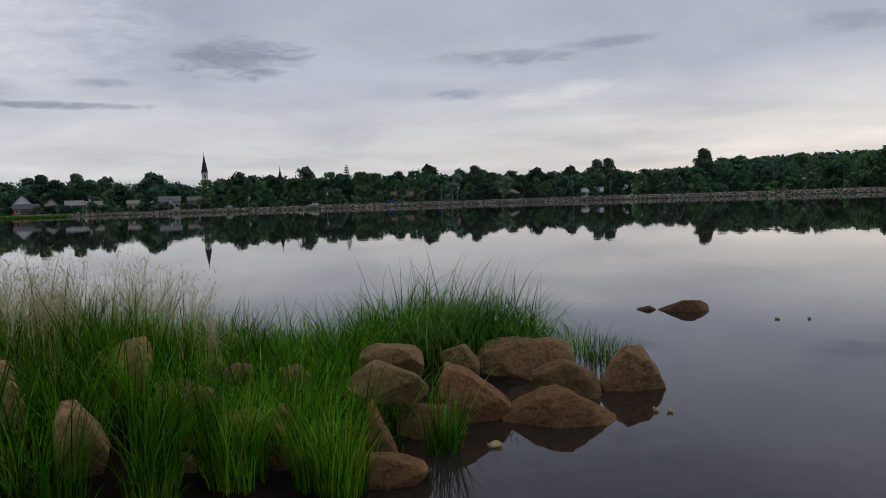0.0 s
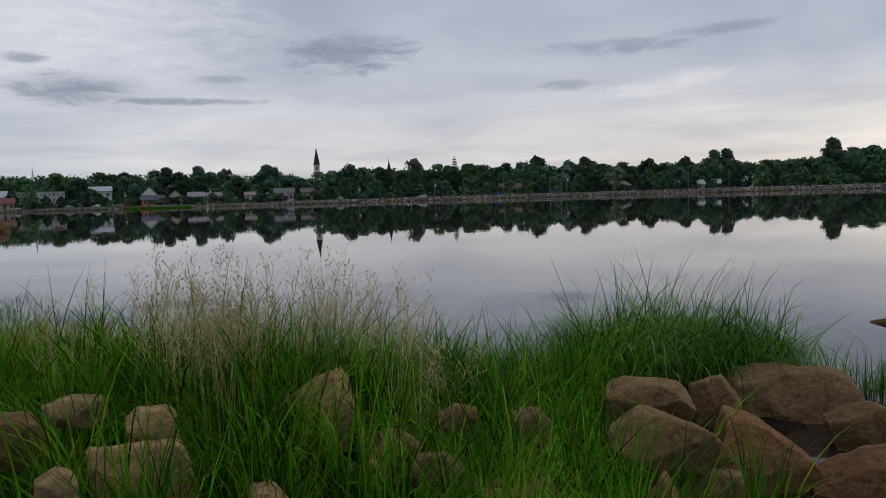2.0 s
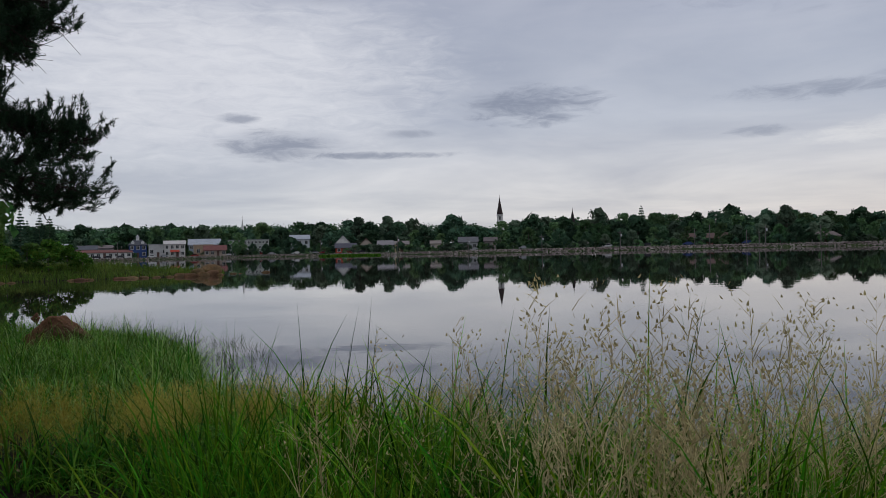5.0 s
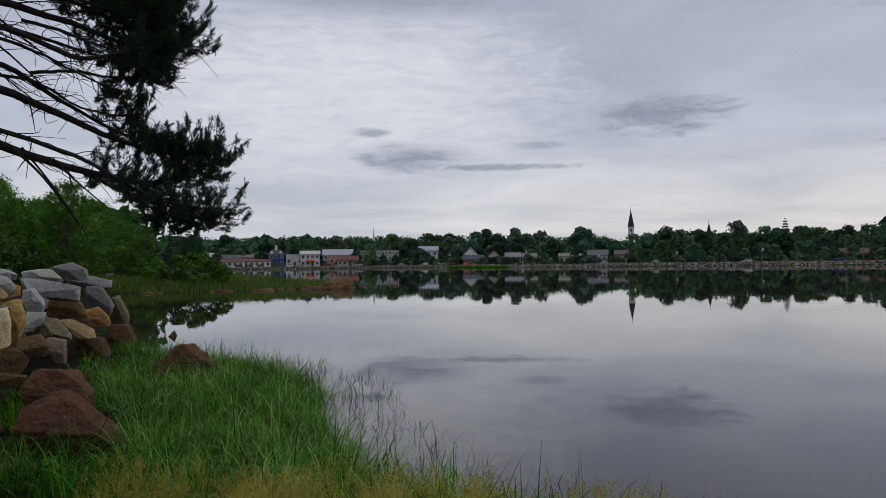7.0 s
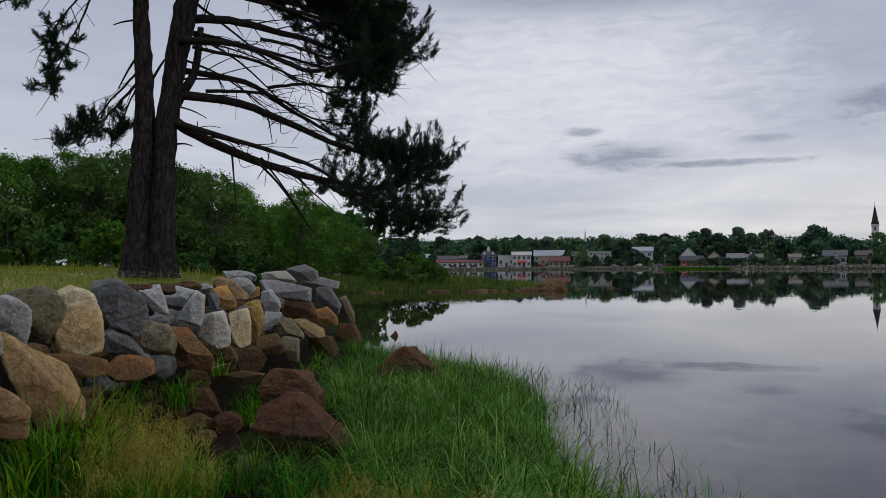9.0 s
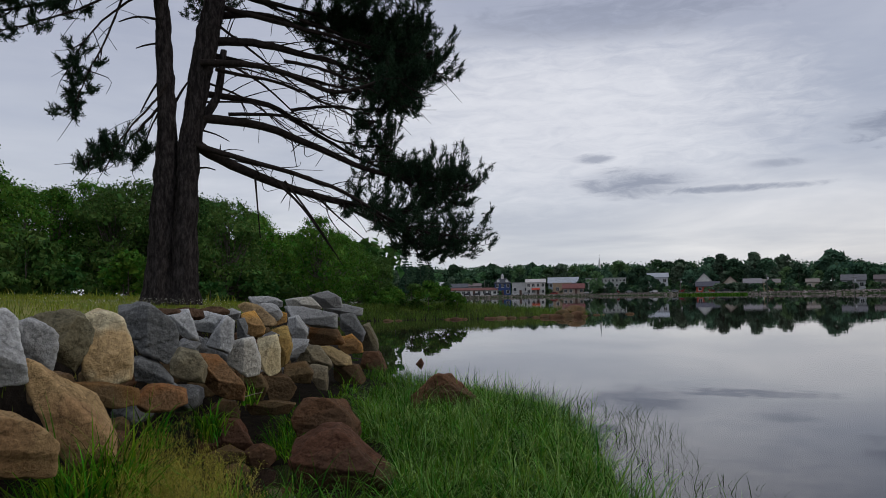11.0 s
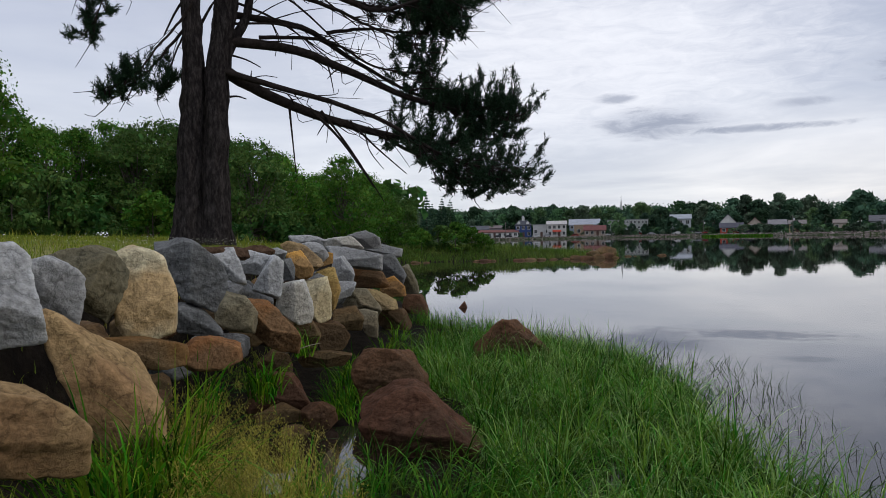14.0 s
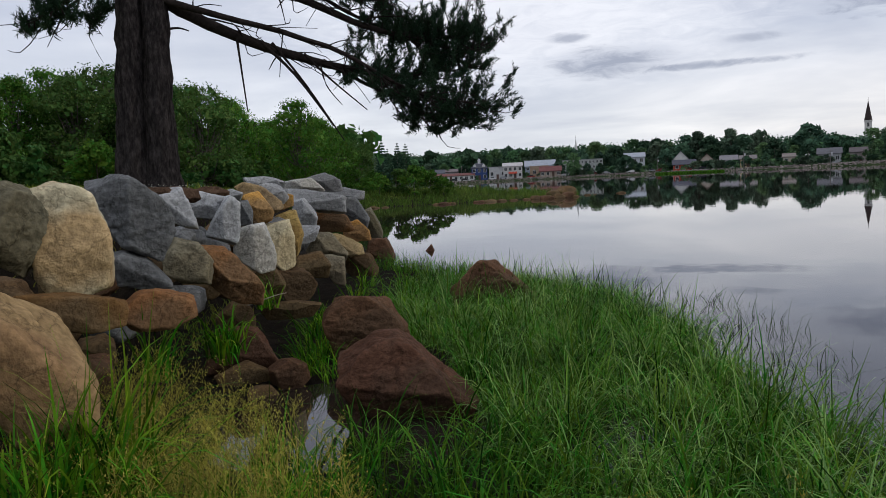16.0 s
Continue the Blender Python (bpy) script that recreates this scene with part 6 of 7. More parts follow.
def skyline(az):
    """Elevation of the tree tops along the far shore, degrees."""
    pts = [(-35, 2.5), (-29, 2.35), (-24, 2.25), (-20.5, 2.15), (-16.8, 1.7), (-13.7, 1.85), (-9, 2.0), (-5.3, 1.9), (-2, 2.2), (1.7, 2.0), (5.4, 2.35), (9, 2.1), (14.6, 2.5), (15.5, 2.3), (16.0, 1.75), (17.6, 1.65), (18.6, 2.0), (21.4, 2.0), (25, 2.25), (30, 2.15), (34, 2.15), (38, 2.25), (42, 2.25), (46, 2.15), (52, 2.2)]
    return float(np.interp(az, [p[0] for p in pts], [p[1] for p in pts]))


r = np.random.default_rng(9)
spots = []
az = -33.0
while az < 52:
    for row, (off, share) in enumerate(((11, 0.55), (30, 0.85), (60, 1.0))):
        if row == 0 and (16.5 < az < 47):
            if r.uniform() < 0.85:
                continue
        d = shore_r(az) + off + r.uniform(-6, 10) + (52 if az > 16.5 and row else 0)
        a = az + r.uniform(-0.35, 0.35)
        x, y, _ = far(a, d)
        top = (skyline(a) * share + r.normal(0, 0.24) - 0.1) if row else r.uniform(0.8, 1.7)
        h = 1.8 + d * math.tan(radians(top)) - float(land(x, y))
        if h > 3:
            spots.append((x, y, min(h, 21)))
    az += 0.95
row_of_trees(FAR_KINDS, spots, "tree", "broadleaf tree on the far shore", "trees of the far shore", 25)


spots = []
for k in range(150):
    a = r.uniform(-33, 24)
    d = shore_r(a) + r.uniform(4.2, 8)
    spots.append((*far(a, d)[:2], r.uniform(1.0, 1.7) if -18.5 < a < -10 else r.uniform(1.4, 3.4)))
for k in range(26):
    a = r.uniform(20, 37)
    d = shore_r(a) + r.uniform(6, 16)
    spots.append((*far(a, d)[:2], r.uniform(1.6, 4.2)))
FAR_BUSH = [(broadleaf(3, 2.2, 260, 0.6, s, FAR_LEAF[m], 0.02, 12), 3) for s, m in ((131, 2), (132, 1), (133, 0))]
for k in range(70):
    a = r.uniform(24, 47)
    d = shore_r(a) * 1.02 + r.uniform(10, 40)
    spots.append((*far(a, d)[:2], r.uniform(2.0, 4.6)))
row_of_trees(FAR_BUSH, spots, "shrub", "dark green shrub along the far shore", "shrubs of the far shore", 27)


def woods(name, label, n, az0, az1, d0, d1, top, seed, leaf):
    """Far woods in one sheet of crowns."""
    r = np.random.default_rng(seed)
    vs, fs, k = [], [], 0
    for _ in range(n):
        a, d = r.uniform(az0, az1), r.uniform(d0, d1) + shore_r(0.5 * (az0 + az1))
        x, y, _ = far(a, d)
        z0 = float(land(x, y))
        h = min(21, max(6, 1.8 + d * math.tan(radians(top(a) + r.normal(0, 0.08))) - z0))
        lobes = [(x + r.normal(0, 1.6), y + r.normal(0, 1.6), z0 + h * r.uniform(0.35, 0.86), h * r.uniform(0.14, 0.24)) for _ in range(7)]
        v, f = leaf_cloud(r, lobes, 76, 2.0)
        vs.append(v)
        fs.append(f + k)
        k += len(v)
    return tagged(new(name, mesh_tris(name, np.concatenate(vs), np.concatenate(fs), leaf, False)), label, "woods", kind="stuff")


woods("far_woods", "dense woods behind the lawn trees", 300, 52, 112, 95 - shore_r(82), 150 - shore_r(82), lambda a: 4.2, 74, LEAF[1])
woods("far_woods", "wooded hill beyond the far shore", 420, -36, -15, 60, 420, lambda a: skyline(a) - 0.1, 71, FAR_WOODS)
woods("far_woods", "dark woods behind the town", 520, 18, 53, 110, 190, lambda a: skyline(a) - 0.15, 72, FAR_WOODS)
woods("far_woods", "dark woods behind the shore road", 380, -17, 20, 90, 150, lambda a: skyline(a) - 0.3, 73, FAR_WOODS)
# trees standing between the buildings of the town
spots = [(*far(a, shore_r(a) + off)[:2], h) for a, off, h in ((34.6, 12, 6.2), (33.7, 12, 6.0), (31.96, 14, 9.5), (32.4, 18, 7.5), (31.0, 12, 5.0), (30.3, 14, 4.5), (29.85, 16, 5.5), (26.3, 12, 3.6), (24.0, 14, 5.0), (22.8, 14, 5.5), (27.2, 16, 4.0), (25.7, 16, 3.6), (35.9, 14, 5.0),
                                                                (43.4, 30, 9.0), (46.4, 26, 8.5), (47.2, 22, 9.5), (48.4, 20, 9.0), (36.6, 40, 9.0), (40.9, 60, 12.0), (44.8, 60, 11.0), (33.0, 70, 12.0), (29.2, 60, 11.5), (46.0, 80, 12.0), (42.0, 80, 12.0), (39.0, 90, 12.5))]
row_of_trees(FAR_KINDS, spots, "tree", "leafy tree between the houses of the town", "trees of the town", 28)
# single tall trees of the skyline
tall = broadleaf(17, 4.2, 3600, 0.75, 81, FAR_LEAF[2], 0.10, 110)
for az, d, el, kind in ((-19.3, 287, 3.02, "broad"), (-11.9, 298, 2.6, "broad"), (-12.7, 300, 2.65, "broad"), (6.5, 316, 2.85, "con"), (-3.0, 300, 2.5, "broad"), (24.9, 445, 2.6, "broad"), (27.0, 455, 2.55, "broad"), (9.2, 330, 2.6, "con"), (1.2, 325, 2.4, "con")):
    x, y, _ = far(az, d)
    h = 1.8 + d * math.tan(radians(el)) - float(land(x, y))
    if kind == "con":
        row_of_trees(CON_KINDS, [(x, y, h)], "spruce_tree", "tall dark conifer standing above the far trees", "tall trees of the skyline", 90)
    else:
        row_of_trees([(tall, 17)], [(x, y, h)], "tree", "tall broadleaf tree standing above the far trees", "tall trees of the skyline", 91)

# ---- the town ----
PAINT = {}


def paint(rgb, rough=0.7):
    if rgb not in PAINT:
        weathered = tuple(0.84 * (0.82 * c + 0.18 * sum(rgb) / 3) for c in rgb)
        PAINT[rgb] = material("paint", [tuple(c * 0.78 for c in weathered), weathered, tuple(c * 1.12 for c in weathered)], 0.8, rough, 0.1)
    return PAINT[rgb]


M_PANE = material("window_glass", [(0.02, 0.025, 0.03), (0.04, 0.045, 0.05)], 0.5, 0.08, 0, spec=0.6)
M_RUBBER = material("rubber", [(0.015, 0.015, 0.015), (0.03, 0.03, 0.03)], 3, 0.9, 0)
WHITE, GREY, SLATE, BROWNR = (0.62, 0.62, 0.60), (0.35, 0.36, 0.37), (0.09, 0.095, 0.11), (0.13, 0.075, 0.06)


def deeper(az):
    """How much farther the town stands than the shore road."""
    return float(np.interp(az, [22, 25, 28, 30, 36, 47], [1.0, 1.1, 1.17, 1.22, 1.29, 1.32]))


def house(az, d, w, depth, h, rise, wall, roof, label, cols=3, rows=1, ridge="along", base=None, turn=0.0, hip=0.0, door=True, category="house"):
    """A building with its front towards the lake. ridge: along the front, or a gable in front."""
    k = deeper(az)
    x, y, _ = far(az, d * k)
    z = float(land(x, y)) if base is None else base
    ob = thing("house", pose(x, y, z, 0, 0, az + turn) @ Matrix.Diagonal((k, k, k, 1)), label, category, "buildings of the town")
    hw = w / 2
    v, f = box_data(-hw, hw, 0, depth, -0.6, h)
    pieces = [(v, f)]
    if rise > 0 and ridge == "front":
        pieces.append(([(-hw, 0, h), (hw, 0, h), (0, 0, h + rise * 0.97), (-hw, depth, h), (hw, depth, h), (0, depth, h + rise * 0.97)], [(0, 1, 2), (3, 5, 4), (0, 2, 5, 3), (1, 4, 5, 2)]))
    elif rise > 0 and not hip:
        pieces.append(([(-hw, 0, h), (-hw, depth, h), (-hw, depth / 2, h + rise * 0.97), (hw, 0, h), (hw, depth, h), (hw, depth / 2, h + rise * 0.97)], [(0, 2, 1), (3, 4, 5), (0, 3, 5, 2), (1, 2, 5, 4)]))
    part("wall", mesh_from("wall", *joined(pieces), paint(wall), False), ob)
    e, t = 0.4, 0.22
    if rise <= 0:
        rv, rf = joined([box_data(-hw - 0.15, hw + 0.15, -0.15, depth + 0.15, h, h + 0.35)])
    elif ridge == "front":
        k = rise / hw
        rv, rf = [], []
        for s in (-1, 1):
            q = [(s * (hw + e), -e, h - e * k), (0, -e, h + rise), (0, depth + e, h + rise), (s * (hw + e), depth + e, h - e * k)]
            n = len(rv)
            rv += q + [(a, b, c + t) for a, b, c in q]
            rf += [tuple(i + n for i in g) for g in ((0, 1, 2, 3), (4, 7, 6, 5), (0, 4, 5, 1), (1, 5, 6, 2), (2, 6, 7, 3), (3, 7, 4, 0))]
    else:
        k = rise / (depth / 2)
        rv, rf = [], []
        for s, yy in ((-1, -e), (1, depth + e)):
            q = [(-hw - e, yy, h - e * k), (hw + e, yy, h - e * k), (hw + e - hip, depth / 2, h + rise), (-hw - e + hip, depth / 2, h + rise)]
            n = len(rv)
            rv += q + [(a, b, c + t) for a, b, c in q]
            rf += [tuple(i + n for i in g) for g in ((0, 1, 2, 3), (4, 7, 6, 5), (0, 4, 5, 1), (1, 5, 6, 2), (2, 6, 7, 3), (3, 7, 4, 0))]
        if hip:
            for s in (-1, 1):
                q = [(s * (hw + e), -e, h - e * k), (s * (hw + e), depth + e, h - e * k), (s * (hw + e - hip), depth / 2, h + rise)]
                n = len(rv)
                rv += q + [(a, b, c + t) for a, b, c in q]
                rf += [(n, n + 1, n + 2), (n + 3, n + 5, n + 4)]
    part("roof", mesh_from("roof", rv, rf, paint(roof, 0.85), False), ob)
    fh = h / rows
    ww, wh = min(1.2, w / cols * 0.5), min(1.5, fh * 0.5)
    wm = mesh_from("window", *joined([box_data(-ww / 2 - 0.1, ww / 2 + 0.1, -0.08, 0.05, -0.1, 0), box_data(-ww / 2 - 0.1, ww / 2 + 0.1, -0.08, 0.05, wh, wh + 0.1),
                                      box_data(-ww / 2 - 0.1, -ww / 2, -0.08, 0.05, 0, wh), box_data(ww / 2, ww / 2 + 0.1, -0.08, 0.05, 0, wh), box_data(-0.03, 0.03, -0.06, 0.05, 0, wh)]), paint(WHITE), False)
    pm = mesh_from("pane", *box_data(-ww / 2, ww / 2, -0.03, 0.05, 0, wh), M_PANE, False)
    mid = cols // 2
    for rr in range(rows):
        for cc in range(cols):
            if door and rr == 0 and cc == mid:
                continue
            wx = -hw + (cc + 0.5) * w / cols
            win = part("window", wm, ob)
            win.location = (wx, 0, rr * fh + fh * 0.32)
            part("pane", pm, win, "dark window pane")
    if door:
        dr = part("door", mesh_from("door", *box_data(-0.5, 0.5, -0.06, 0.06, 0, 2.05), paint(BROWNR), False), ob)
        dr.location = (-hw + (mid + 0.5) * w / cols, 0, 0.05)
    return ob


def wide(az0, az1, d):
    return abs(az0 - az1) * math.pi / 180 * d


# buildings from the white warehouse to the shore road, az and distance from the walk
house(47.3, 345, 9, 10, 4.5, 1.5, (0.5, 0.51, 0.52), GREY, "weathered white shed behind the shore", 3, 1)
house(45.6, 350, 9, 9, 3.6, 1.6, (0.26, 0.07, 0.055), SLATE, "low dark red house with a slate roof", 3, 1)
house(44.4, 365, 14, 9, 4.2, 1.2, (0.3, 0.29, 0.29), (0.16, 0.13, 0.13), "long grey-brown row building", 5, 1)
house(44.4, 336, 20, 8, 2.3, 0.9, WHITE, (0.17, 0.07, 0.06), "long low white building with a dark red roof", 9, 1)
blue = house(42.3, 340, 6.8, 8, 5.2, 2.0, (0.03, 0.07, 0.22), (0.07, 0.075, 0.09), "bright blue two-storey house with a white cupola", 3, 2, "along", hip=2.2)
part("cupola", mesh_from("cupola", *joined([box_data(-0.6, 0.6, 3.4, 4.6, 6.8, 8.4)]), paint(WHITE), False), blue, "small white cupola")
part("cupola_roof", mesh_from("cupola_roof", [(-0.8, 3.2, 8.4), (0.8, 3.2, 8.4), (0.8, 4.8, 8.4), (-0.8, 4.8, 8.4), (0, 4, 9.6)], [(0, 3, 2, 1), (0, 1, 4), (1, 2, 4), (2, 3, 4), (3, 0, 4)], paint(GREY), False), blue)
for dxx in (-1.9, 1.9):
    dm = part("dormer", mesh_from("dormer", [(-0.6, 0.6, 5.3), (0.6, 0.6, 5.3), (0.6, 0.6, 6.4), (0, 0.6, 7.0), (-0.6, 0.6, 6.4), (-0.6, 3, 5.3), (0.6, 3, 5.3), (0.6, 3, 6.4), (0, 3, 7.0), (-0.6, 3, 6.4)],
                                  [(0, 1, 2, 3, 4), (1, 6, 7, 2), (2, 7, 8, 3), (3, 8, 9, 4), (4, 9, 5, 0)], paint(WHITE), False), blue, "white roof dormer")
    dm.location = (dxx, 0, 0)
house(41.0, 338, 7.2, 10, 5.0, 0, (0.45, 0.45, 0.44), GREY, "pale grey flat-roofed shop building by the shore", 3, 1)
shop = house(39.9, 336, 8.0, 10, 5.2, 1.4, (0.52, 0.50, 0.47), (0.42, 0.40, 0.38), "white shop with a stepped gable and red awning", 4, 2)
part("awning", mesh_from("awning", [(-1.8, -1.4, 2.2), (1.8, -1.4, 2.2), (1.8, 0, 2.9), (-1.8, 0, 2.9), (-1.8, -1.4, 2.0), (1.8, -1.4, 2.0)], [(0, 1, 2, 3), (4, 5, 1, 0)], paint((0.45, 0.06, 0.03)), False), shop, "red shop awning")
house(38.0, 345, 8, 12, 4.6, 0, (0.38, 0.27, 0.17), (0.36, 0.27, 0.19), "tan flat-roofed building beside the shore", 2, 1, door=False)
house(37.2, 336, 8.8, 9, 2.4, 1.9, (0.36, 0.28, 0.22), (0.16, 0.06, 0.055), "tan bungalow with a dark red roof", 4, 1)
house(37.9, 372, 14, 11, 5.0, 2.6, (0.24, 0.30, 0.38), (0.30, 0.33, 0.37), "large grey-blue gabled building", 6, 2)
house(34.9, 362, 18, 11, 6.6, 0, (0.33, 0.36, 0.33), (0.25, 0.27, 0.26), "long grey-green three-storey block with rows of windows", 11, 3)
house(31.3, 350, 8.5, 9, 6.5, 1.8, (0.46, 0.49, 0.52), (0.3, 0.33, 0.36), "tall pale grey-blue house", 3, 2)
house(28.2, 352, 6.4, 9, 4.6, 3.4, (0.62, 0.61, 0.58), SLATE, "white gabled house facing the lake", 2, 2, "front")
house(28.0, 326, 8.4, 7, 2.3, 1.7, (0.45, 0.06, 0.03), (0.08, 0.08, 0.10), "bright red waterside cabin with a dark roof", 3, 1)
house(26.5, 345, 5.4, 8, 3.6, 2.6, (0.48, 0.40, 0.32), (0.14, 0.08, 0.07), "tan gabled house with a brown roof", 2, 2, "front")
house(25.1, 340, 6.5, 8, 3.2, 1.8, (0.55, 0.53, 0.53), (0.2, 0.19, 0.2), "white house with a grey roof", 3, 1)
house(23.9, 335, 6.0, 8, 3.2, 1.4, (0.42, 0.34, 0.17), (0.18, 0.16, 0.15), "ochre house half hidden by trees", 3, 1)
house(21.4, 328, 4.2, 7, 3.2, 1.2, (0.45, 0.38, 0.30), (0.2, 0.17, 0.15), "small tan house among the trees", 2, 1)
house(19.0, 330, 8, 8, 3.6, 2.0, (0.34, 0.35, 0.36), (0.12, 0.12, 0.13), "grey house with a dark roof among the trees", 3, 1)
house(17.2, 330, 7, 8, 3.6, 1.6, (0.28, 0.24, 0.22), (0.12, 0.10, 0.10), "brown house among the trees", 3, 1)
house(2.2, 300, 15, 9, 2.6, 1.7, (0.20, 0.085, 0.065), (0.12, 0.075, 0.065), "long low brick house with a brown roof", 6, 1)
house(-5.4, 284, 8.6, 8, 2.2, 1.4, (0.42, 0.40, 0.38), (0.15, 0.12, 0.11), "small bungalow with a brown hip roof", 3, 1, hip=2.5)
house(-11.5, 280, 8, 7, 1.8, 1.4, (0.48, 0.50, 0.48), (0.36, 0.38, 0.37), "pale grey waterside house", 3, 1)
house(-13.6, 284, 9, 8, 2.2, 1.6, (0.50, 0.52, 0.52), (0.38, 0.40, 0.40), "pale grey shed on the shore", 4, 1)
house(-17.6, 288, 14, 9, 2.8, 1.4, (0.52, 0.53, 0.52), (0.40, 0.42, 0.42), "long pale metal-roofed building", 6, 1)
house(-23.2, 278, 4.4, 7, 2.4, 2.4, (0.55, 0.56, 0.58), SLATE, "white gabled house among the trees", 2, 1, "front")
house(-26.0, 278, 6, 7, 2.4, 1.5, (0.36, 0.40, 0.46), (0.20, 0.22, 0.27), "grey-blue house among the trees", 3, 1)


def church(az, d, top, w, tower_h, spire_r, walls, spire_col, label, finial=True):
    x, y, _ = far(az, d)
    z = float(land(x, y))
    ob = thing("church", pose(x, y, z, 0, 0, az), label, "church")
    hw = w / 2
    part("tower", mesh_from("tower", *joined([box_data(-hw, hw, -hw, hw, -0.5, tower_h - z), box_data(-hw - 0.25, hw + 0.25, -hw - 0.25, hw + 0.25, tower_h - z - 0.5, tower_h - z + 0.003)]), paint(walls), False), ob, "pale bell tower")
    n = 8
    base = [(spire_r * math.cos(6.2832 * k / n + 0.3927), spire_r * math.sin(6.2832 * k / n + 0.3927), tower_h - z) for k in range(n)]
    part("spire", mesh_from("spire", base + [(0, 0, top - z)], [(k, (k + 1) % n, n) for k in range(n)] + [tuple(range(n))[::-1]], paint(spire_col, 0.8), False), ob, "pointed spire")
    if finial:
        part("finial", mesh_from("finial", *tube([(0, 0, top - z - 0.3), (0, 0, top - z + 1.2)], [0.12, 0.05], 5), M_TRUNK), ob)
    lm = mesh_from("louver", *box_data(-hw * 0.3, hw * 0.3, -hw - 0.06, -hw + 0.05, tower_h - z - 3.2, tower_h - z - 1.2), M_PANE, False)
    part("louver", lm, ob, "dark belfry opening")
    part("nave", mesh_from("nave", *joined([box_data(-hw * 1.6, hw * 1.6, hw, hw + 16, -0.5, 6), ([(-hw * 1.6, hw, 6), (hw * 1.6, hw, 6), (0, hw, 10), (-hw * 1.6, hw + 16, 6), (hw * 1.6, hw + 16, 6), (0, hw + 16, 10)],
                                                                                               [(0, 1, 2), (3, 5, 4), (0, 2, 5, 3), (1, 4, 5, 2)])]), paint(walls), False), ob)


church(16.65, 465, 32.6, 3.4, 22.0, 2.05, (0.62, 0.60, 0.57), (0.05, 0.035, 0.035), "white church tower with a tall dark spire above the trees")
church(11.37, 375, 19.4, 2.6, 12.5, 1.7, (0.2, 0.17, 0.15), (0.035, 0.03, 0.03), "small dark church spire above the trees")
church(35.3, 515, 25.4, 3.0, 16.0, 1.3, (0.62, 0.62, 0.6), (0.55, 0.55, 0.53), "slender white church steeple above the trees")


def utility_pole(az, d, h, arm=True):
    x, y, _ = far(az, d * deeper(az))
    ob = thing("utility_pole", pose(x, y, float(land(x, y)), 0, 0, az), "grey wooden utility pole on the far shore road", "pole", "utility poles")
    part("pole", mesh_from("pole", *tube([(0, 0, -0.5), (0, 0, h * 0.5), (0, 0, h)], [0.15, 0.13, 0.1], 7), M_POLE), ob)
    if arm:
        part("crossarm", mesh_from("crossarm", *box_data(-1.0, 1.0, -0.12, -0.02, h - 0.9, h - 0.75), M_POLE, False), ob)
        part("transformer", mesh_from("transformer", *tube([(0.45, 0, h - 2.2), (0.45, 0, h - 1.3)], [0.25, 0.25], 8), paint((0.4, 0.41, 0.42))), ob)


M_POLE = material("weathered_wood", [(0.07, 0.066, 0.062), (0.12, 0.113, 0.106), (0.17, 0.162, 0.152)], 2, 0.9, 0.2)
for az, d, h, arm in ((8.0, 290, 6.5, True), (2.9, 288, 6.0, False), (1.9, 287, 7.2, False), (-0.5, 284, 5.0, False), (-1.3, 282, 5.6, False), (-1.7, 282, 7.0, True), (-5.1, 280, 5.8, False), (-10.2, 274, 6, False), (-12.9, 272, 6.5, False), (-15.0, 270, 6.0, True), (13.6, 296, 6.5, True),
                      (19.0, 300, 6.5, True), (24.2, 310, 7.0, True), (43.6, 330, 8.5, False), (-23.9, 258, 6, False), (29.8, 318, 7.0, True)):
    utility_pole(az, d, h, arm)


def car_meshes(rgb):
    prof = [(-2.1, 0.35), (-2.1, 0.8), (-1.25, 0.92), (-0.7, 1.42), (0.75, 1.45), (1.45, 0.98), (2.1, 0.86), (2.1, 0.35)]
    v = [(x, y, z) for y in (-0.85, 0.85) for x, z in prof]
    n = len(prof)
    f = [tuple(range(n))[::-1], tuple(range(n, 2 * n))] + [(k, (k + 1) % n, n + (k + 1) % n, n + k) for k in range(n)]
    body = mesh_from("body", v, f, paint(rgb, 0.3), False)
    glass = mesh_from("side_window", [(-0.95, -0.87, 0.95), (1.2, -0.87, 0.95), (0.7, -0.87, 1.36), (-0.62, -0.87, 1.34), (-0.95, -0.84, 0.95), (1.2, -0.84, 0.95), (0.7, -0.84, 1.36), (-0.62, -0.84, 1.34)], [(0, 1, 2, 3), (4, 7, 6, 5), (0, 4, 5, 1), (2, 6, 7, 3)], M_PANE, False)
    wheel = mesh_from("wheel", *tube([(0, -0.12, 0), (0, 0.12, 0)], [0.33, 0.33], 12), M_RUBBER)
    return body, glass, wheel


CARS = [(car_meshes(rgb), word) for rgb, word in (((0.6, 0.6, 0.6), "white"), ((0.3, 0.31, 0.33), "silver-grey"), ((0.05, 0.05, 0.06), "black"), ((0.3, 0.03, 0.03), "red"), ((0.04, 0.07, 0.2), "blue"))]
r = np.random.default_rng(31)
